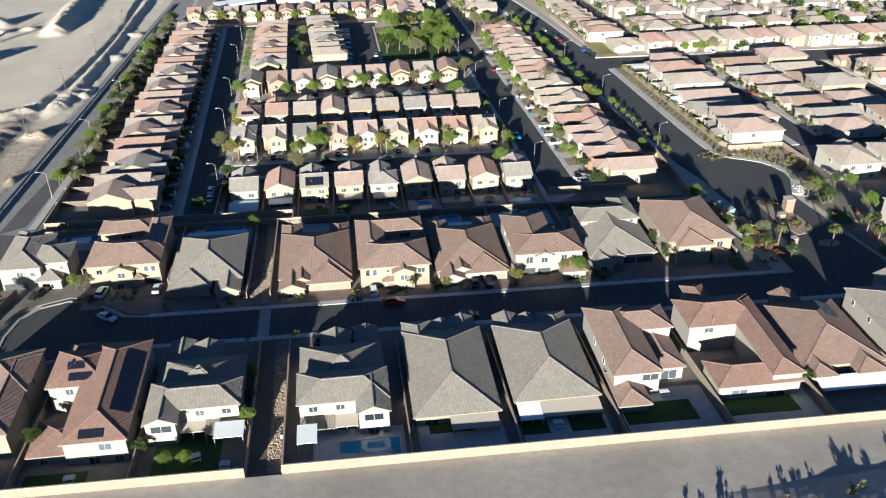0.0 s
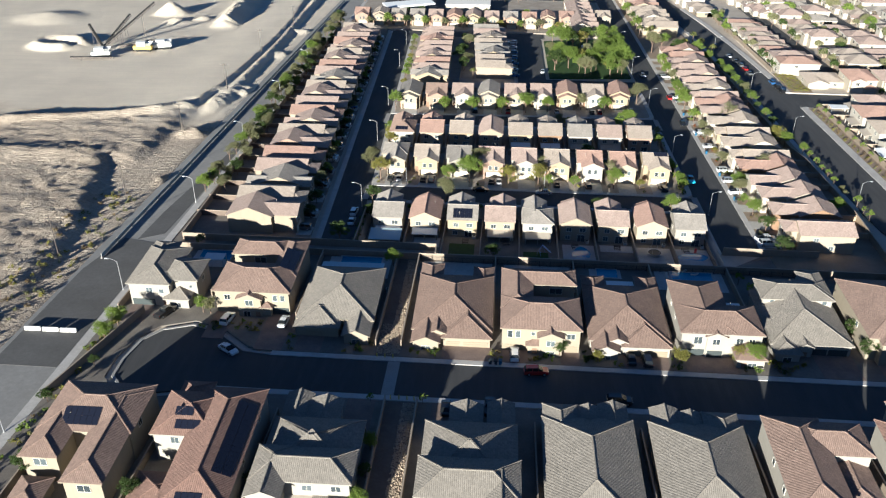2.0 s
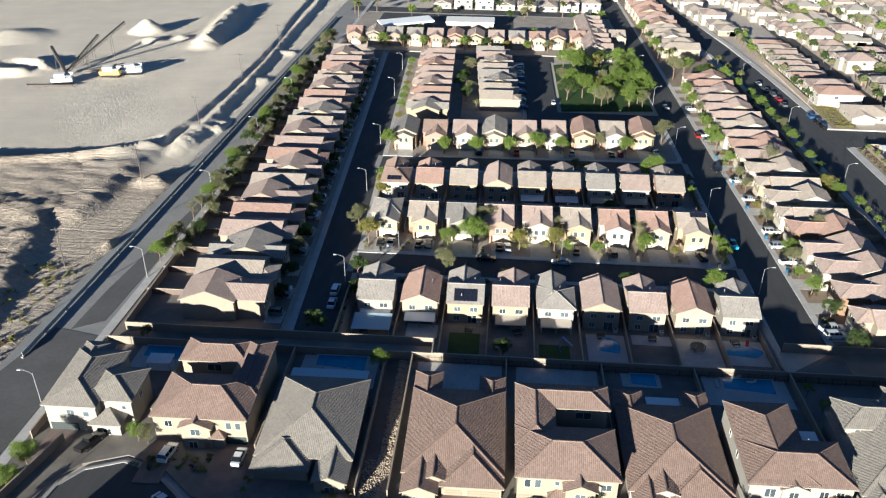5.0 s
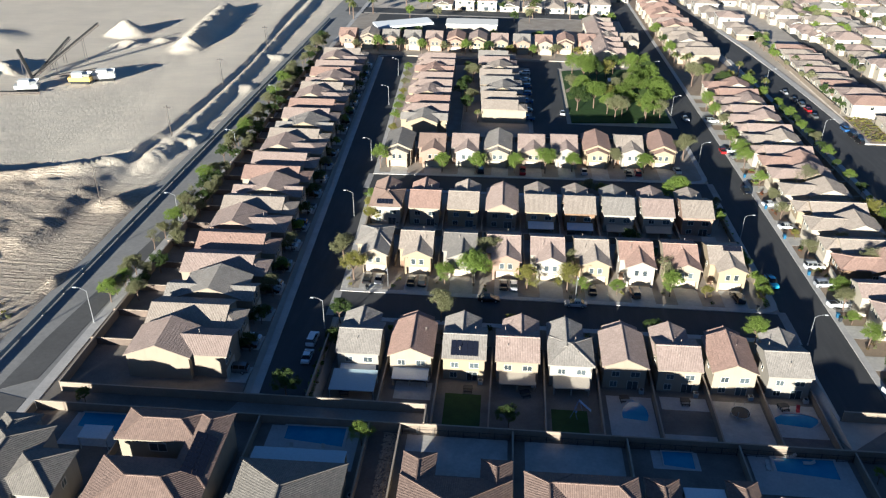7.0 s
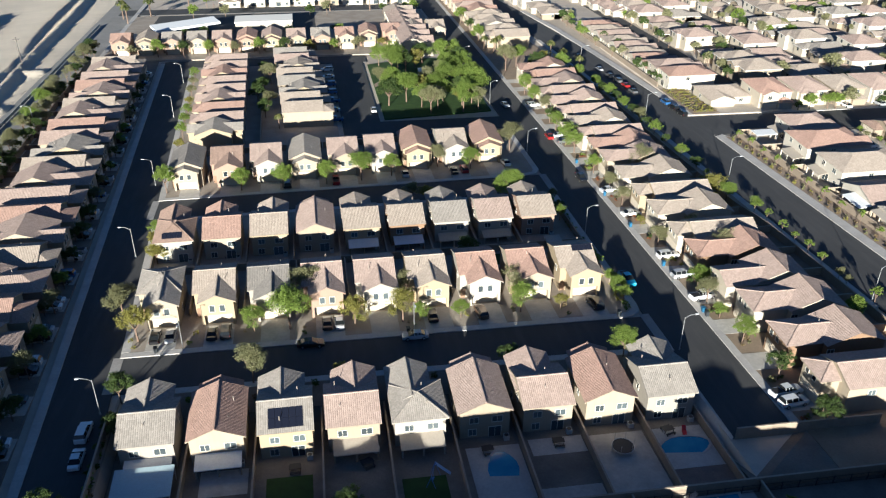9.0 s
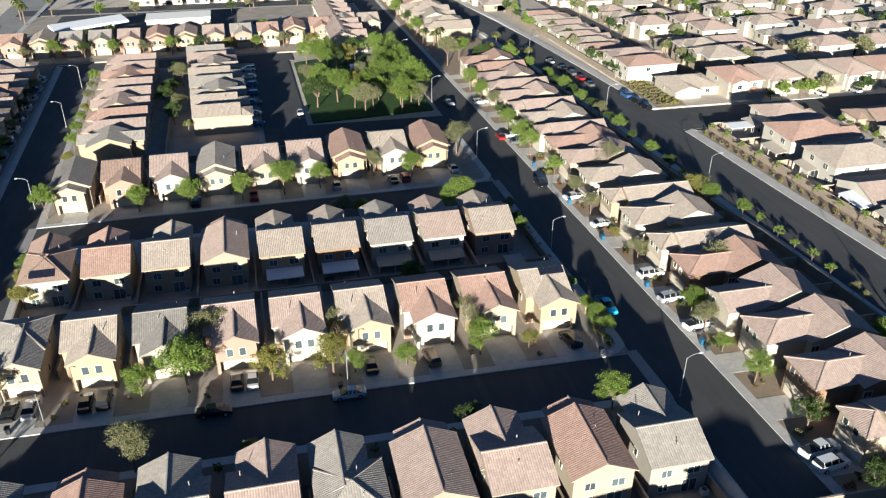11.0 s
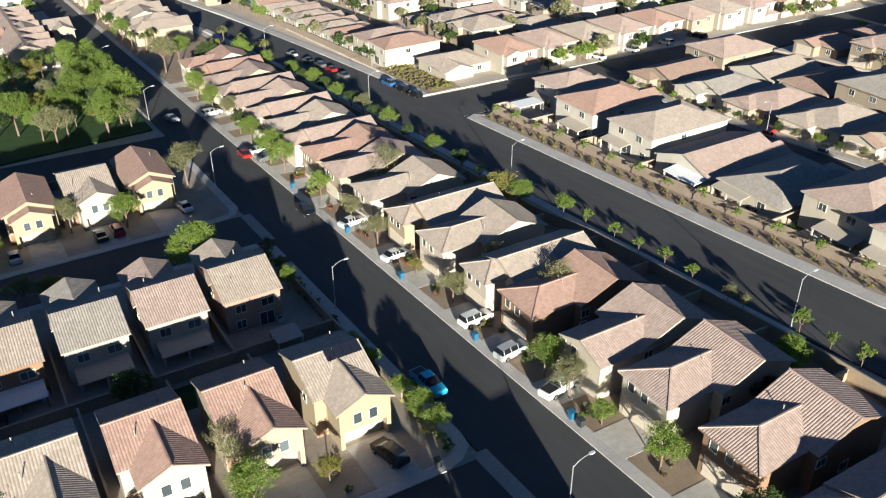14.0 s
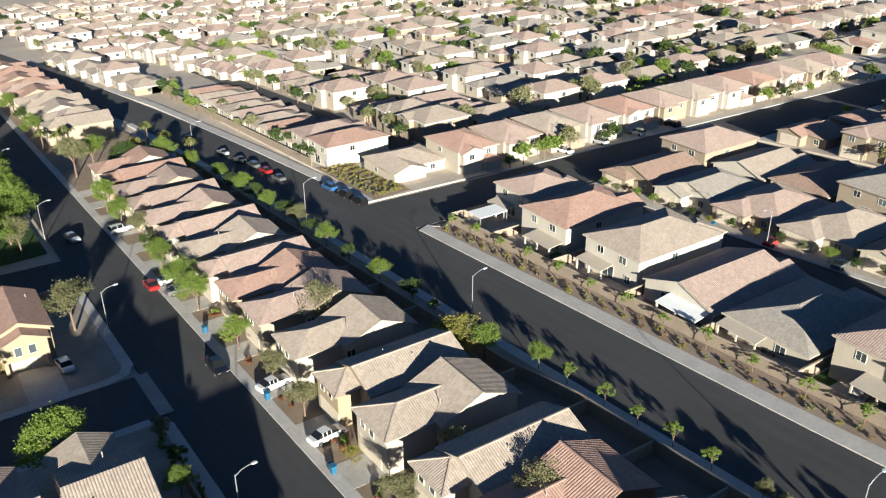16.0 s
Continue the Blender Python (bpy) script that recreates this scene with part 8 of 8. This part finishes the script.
def bank():
    xs = [20 + i * 3.0 for i in range(60)]
    ys = [62 + i * 2.0 for i in range(17)]
    v = []
    for y in ys:
        for x in xs:
            v.append((x, y, gz(x, y) + bank_h(x, y)))
    w = len(xs)
    f = [(j * w + i, j * w + i + 1, (j + 1) * w + i + 1, (j + 1) * w + i) for j in range(len(ys) - 1) for i in range(w - 1)]
    me = bpy.data.meshes.new("earth_bank")
    me.from_pydata(v, [], f)
    me.materials.append(DESERT)
    tagged(new("earth_bank", me), "stony desert bank south of the dirt track", "ground", "", "structure")


bank()


# ---- iron railing above the long wall ----
IRON = plain("black_iron", (0.05, 0.05, 0.055), 0.5, 0.4)


def railing(x0, x1, y):
    c = (x0 + x1) / 2
    h = holder("iron_railing", upright(c, y), "dark iron railing along the back gardens", "railing", "iron railings")
    rails = MB()
    for z in (0.25, 1.45):
        rails.bar((x0 - c, 0, z - 0.0103 * (x0 - c)), (x1 - c, 0, z - 0.0103 * (x1 - c)), 0.035)
    rails.part("rail", IRON, h)
    n = int((x1 - x0) / 2.4)
    post = MB().box(-0.05, 0.05, -0.05, 0.05, -0.5, 1.6).mesh("post", IRON)
    for i in range(n + 1):
        x = x0 + (x1 - x0) * i / n
        share("post", post, h, pose(x - c, 0, -0.0103 * (x - c)))
    bars = MB()
    k = int((x1 - x0) / 0.22)
    for i in range(k):
        x = x0 + (x1 - x0) * (i + 0.5) / k - c
        bars.bar((x, 0, 0.2 - 0.0103 * x), (x, 0, 1.45 - 0.0103 * x), 0.014, 4)
    bars.part("picket_panel", IRON, h)


for x0, x1 in ((-18.6, -0.8), (0.0, 17.9), (18.6, 35.9), (36.6, 54.3), (55.0, 73.0)):
    railing(x0, x1, 201.9)


def swing_set(x, y, turn):
    h = holder("swing_set", upright(x, y, turn, 0.1), "blue garden swing set with a slide", "swing set")
    b = plain("blue_play_paint", (0.10, 0.20, 0.45), 0.5)
    for s in (-1.5, 1.5):
        for d in (-0.8, 0.8):
            MB().bar((s, d, -0.3), (s, 0, 2.2), 0.05).part("leg", b, h)
    MB().bar((-1.6, 0, 2.2), (1.6, 0, 2.2), 0.05).part("top_bar", b, h)
    MB().box(-0.3, 0.3, -0.15, 0.15, 0.5, 0.55).bar((-0.25, 0, 0.5), (-0.25, 0, 2.2), 0.015, 4).bar((0.25, 0, 0.5), (0.25, 0, 2.2), 0.015, 4).part("swing_seat", b, h)
    sl = MB()
    for i in range(6):
        a, c = i / 6, (i + 1) / 6
        sl.face([(1.7, 0.2 - 2.4 * a, 1.6 - 1.7 * a), (2.3, 0.2 - 2.4 * a, 1.6 - 1.7 * a), (2.3, 0.2 - 2.4 * c, 1.6 - 1.7 * c), (1.7, 0.2 - 2.4 * c, 1.6 - 1.7 * c)])
    sl.part("slide", plain("pale_blue_plastic", (0.35, 0.5, 0.7), 0.4), h)


swing_set(11.0, 213.6, 70)


def lounger(x, y, turn, colour, word):
    h = holder("sun_lounger", upright(x, y, turn, 0.13), "%s sun lounger beside a pool" % word, "lounger", "sun loungers")
    m = plain(word + "_cushion", colour, 0.8)
    MB().box(-0.9, 0.35, -0.32, 0.32, 0.28, 0.38).part("mattress", m, h)
    back = MB().box(0, 0.75, -0.32, 0.32, 0, 0.1).part("backrest", m, h)
    back.matrix_local = Matrix.Translation((0.35, 0, 0.28)) @ Matrix.Rotation(radians(-40), 4, "Y")
    for sx in (-0.75, 0.25):
        for sy in (-0.26, 0.26):
            MB().box(sx - 0.03, sx + 0.03, sy - 0.03, sy + 0.03, -0.1, 0.28).part("leg", DARK, h)


lounger(51.0, 218.4, 75, (0.45, 0.03, 0.04), "red")
for x, y, a in ((47.0, 203.9 - 3.2, 0), (44.5, 202.1, 10), (-31.0, 196.4, 80), (-36.0, 196.2, 95), (-2.4, 111.6, 85), (2.6, 111.4, 80), (40.2, 199.4, 90)):
    lounger(x, y, a, (0.55, 0.52, 0.46), "cream")


def air_conditioner(x, y):
    h = holder("air_conditioner", upright(x, y, 0, 0.1), "grey outdoor air conditioning unit beside a wall", "air conditioner", "air conditioners")
    MB().box(-0.42, 0.42, -0.42, 0.42, 0, 0.85).part("casing", plain("ac_casing", (0.42, 0.42, 0.40), 0.6), h)
    n = 12
    MB().prism([(0.34 * math.cos(2 * math.pi * i / n), 0.34 * math.sin(2 * math.pi * i / n)) for i in range(n)], 0.85, 0.88).part("fan_grille", DARK, h)


for i in range(9):
    air_conditioner(-29.36 + i * 9.92 + 3.2, 221.2)
    air_conditioner(-32.6 + i * 9.75 + 3.0, 284.3 + i * 0.25)
    air_conditioner(-32.3 + i * 9.86 - 3.0, 271.6)
for x, y in ((-24.6, 186), (-0.9, 189), (17.7, 190), (35.7, 186), (54.1, 184), (7.9, 112), (26.4, 112), (44.8, 114), (-14.3, 113), (-38.8, 116)):
    air_conditioner(x, y)


# ---- entrance planting, and brush beside the outer road ----
gr = random.Random(17)
for i in range(120):
    bx, by = gr.uniform(-113, -100.5), gr.uniform(150, 236)
    bed_shrub(gr.choice(["dry", "dry", "yellow"]), bx, by, 1.0, max(0.0, dirt(bx, by)) - 0.05)
for i in range(44):
    bed_shrub(gr.choice(["green", "dry", "yellow", "dry"]), gr.uniform(-82.0, -79.2), gr.uniform(106, 172), 0.9)
for i in range(14):
    bed_shrub("green", 99.6 + gr.uniform(-0.6, 1.4), 178 + i * 1.7, 1.0)
for i in range(16):
    bed_shrub(gr.choice(["red", "red", "dry"]), gr.uniform(99, 104.5), gr.uniform(163, 182), 1.5, 0.0)
for i in range(22):
    bed_shrub(gr.choice(["yellow", "dry"]), gr.uniform(113.2, 117.8) if i % 2 else gr.uniform(112.8, 115.8), gr.uniform(179, 186) if i % 2 else gr.uniform(194, 201), 0.8, 0.13)
bm = MB()
for _ in range(90):
    x, y = gr.uniform(127.4, 130.6), gr.uniform(200.5, 208.5)
    s = gr.uniform(0.2, 0.45)
    z = gz(x, y) + 0.1
    ring = [(x + s * math.cos(k * 1.05) * gr.uniform(0.8, 1.1), y + s * math.sin(k * 1.05) * gr.uniform(0.8, 1.1), z) for k in range(6)]
    for k in range(6):
        bm.face([ring[k], ring[(k + 1) % 6], (x, y, z + s * 0.8)])
tagged(bm.part("boulders", speckled("white_rock", (0.62, 0.60, 0.56), (0.50, 0.48, 0.45), 1.0, 4.0)), "heap of white boulders beside the entrance kerb", "rocks", "", "stuff")
for i in range(30):
    bx, by = gr.uniform(45, 112), gr.uniform(78, 87)
    bed_shrub(gr.choice(["green", "dry", "dry"]), bx, by, 1.2, bank_h(bx, by) - 0.08)
flush_beds()
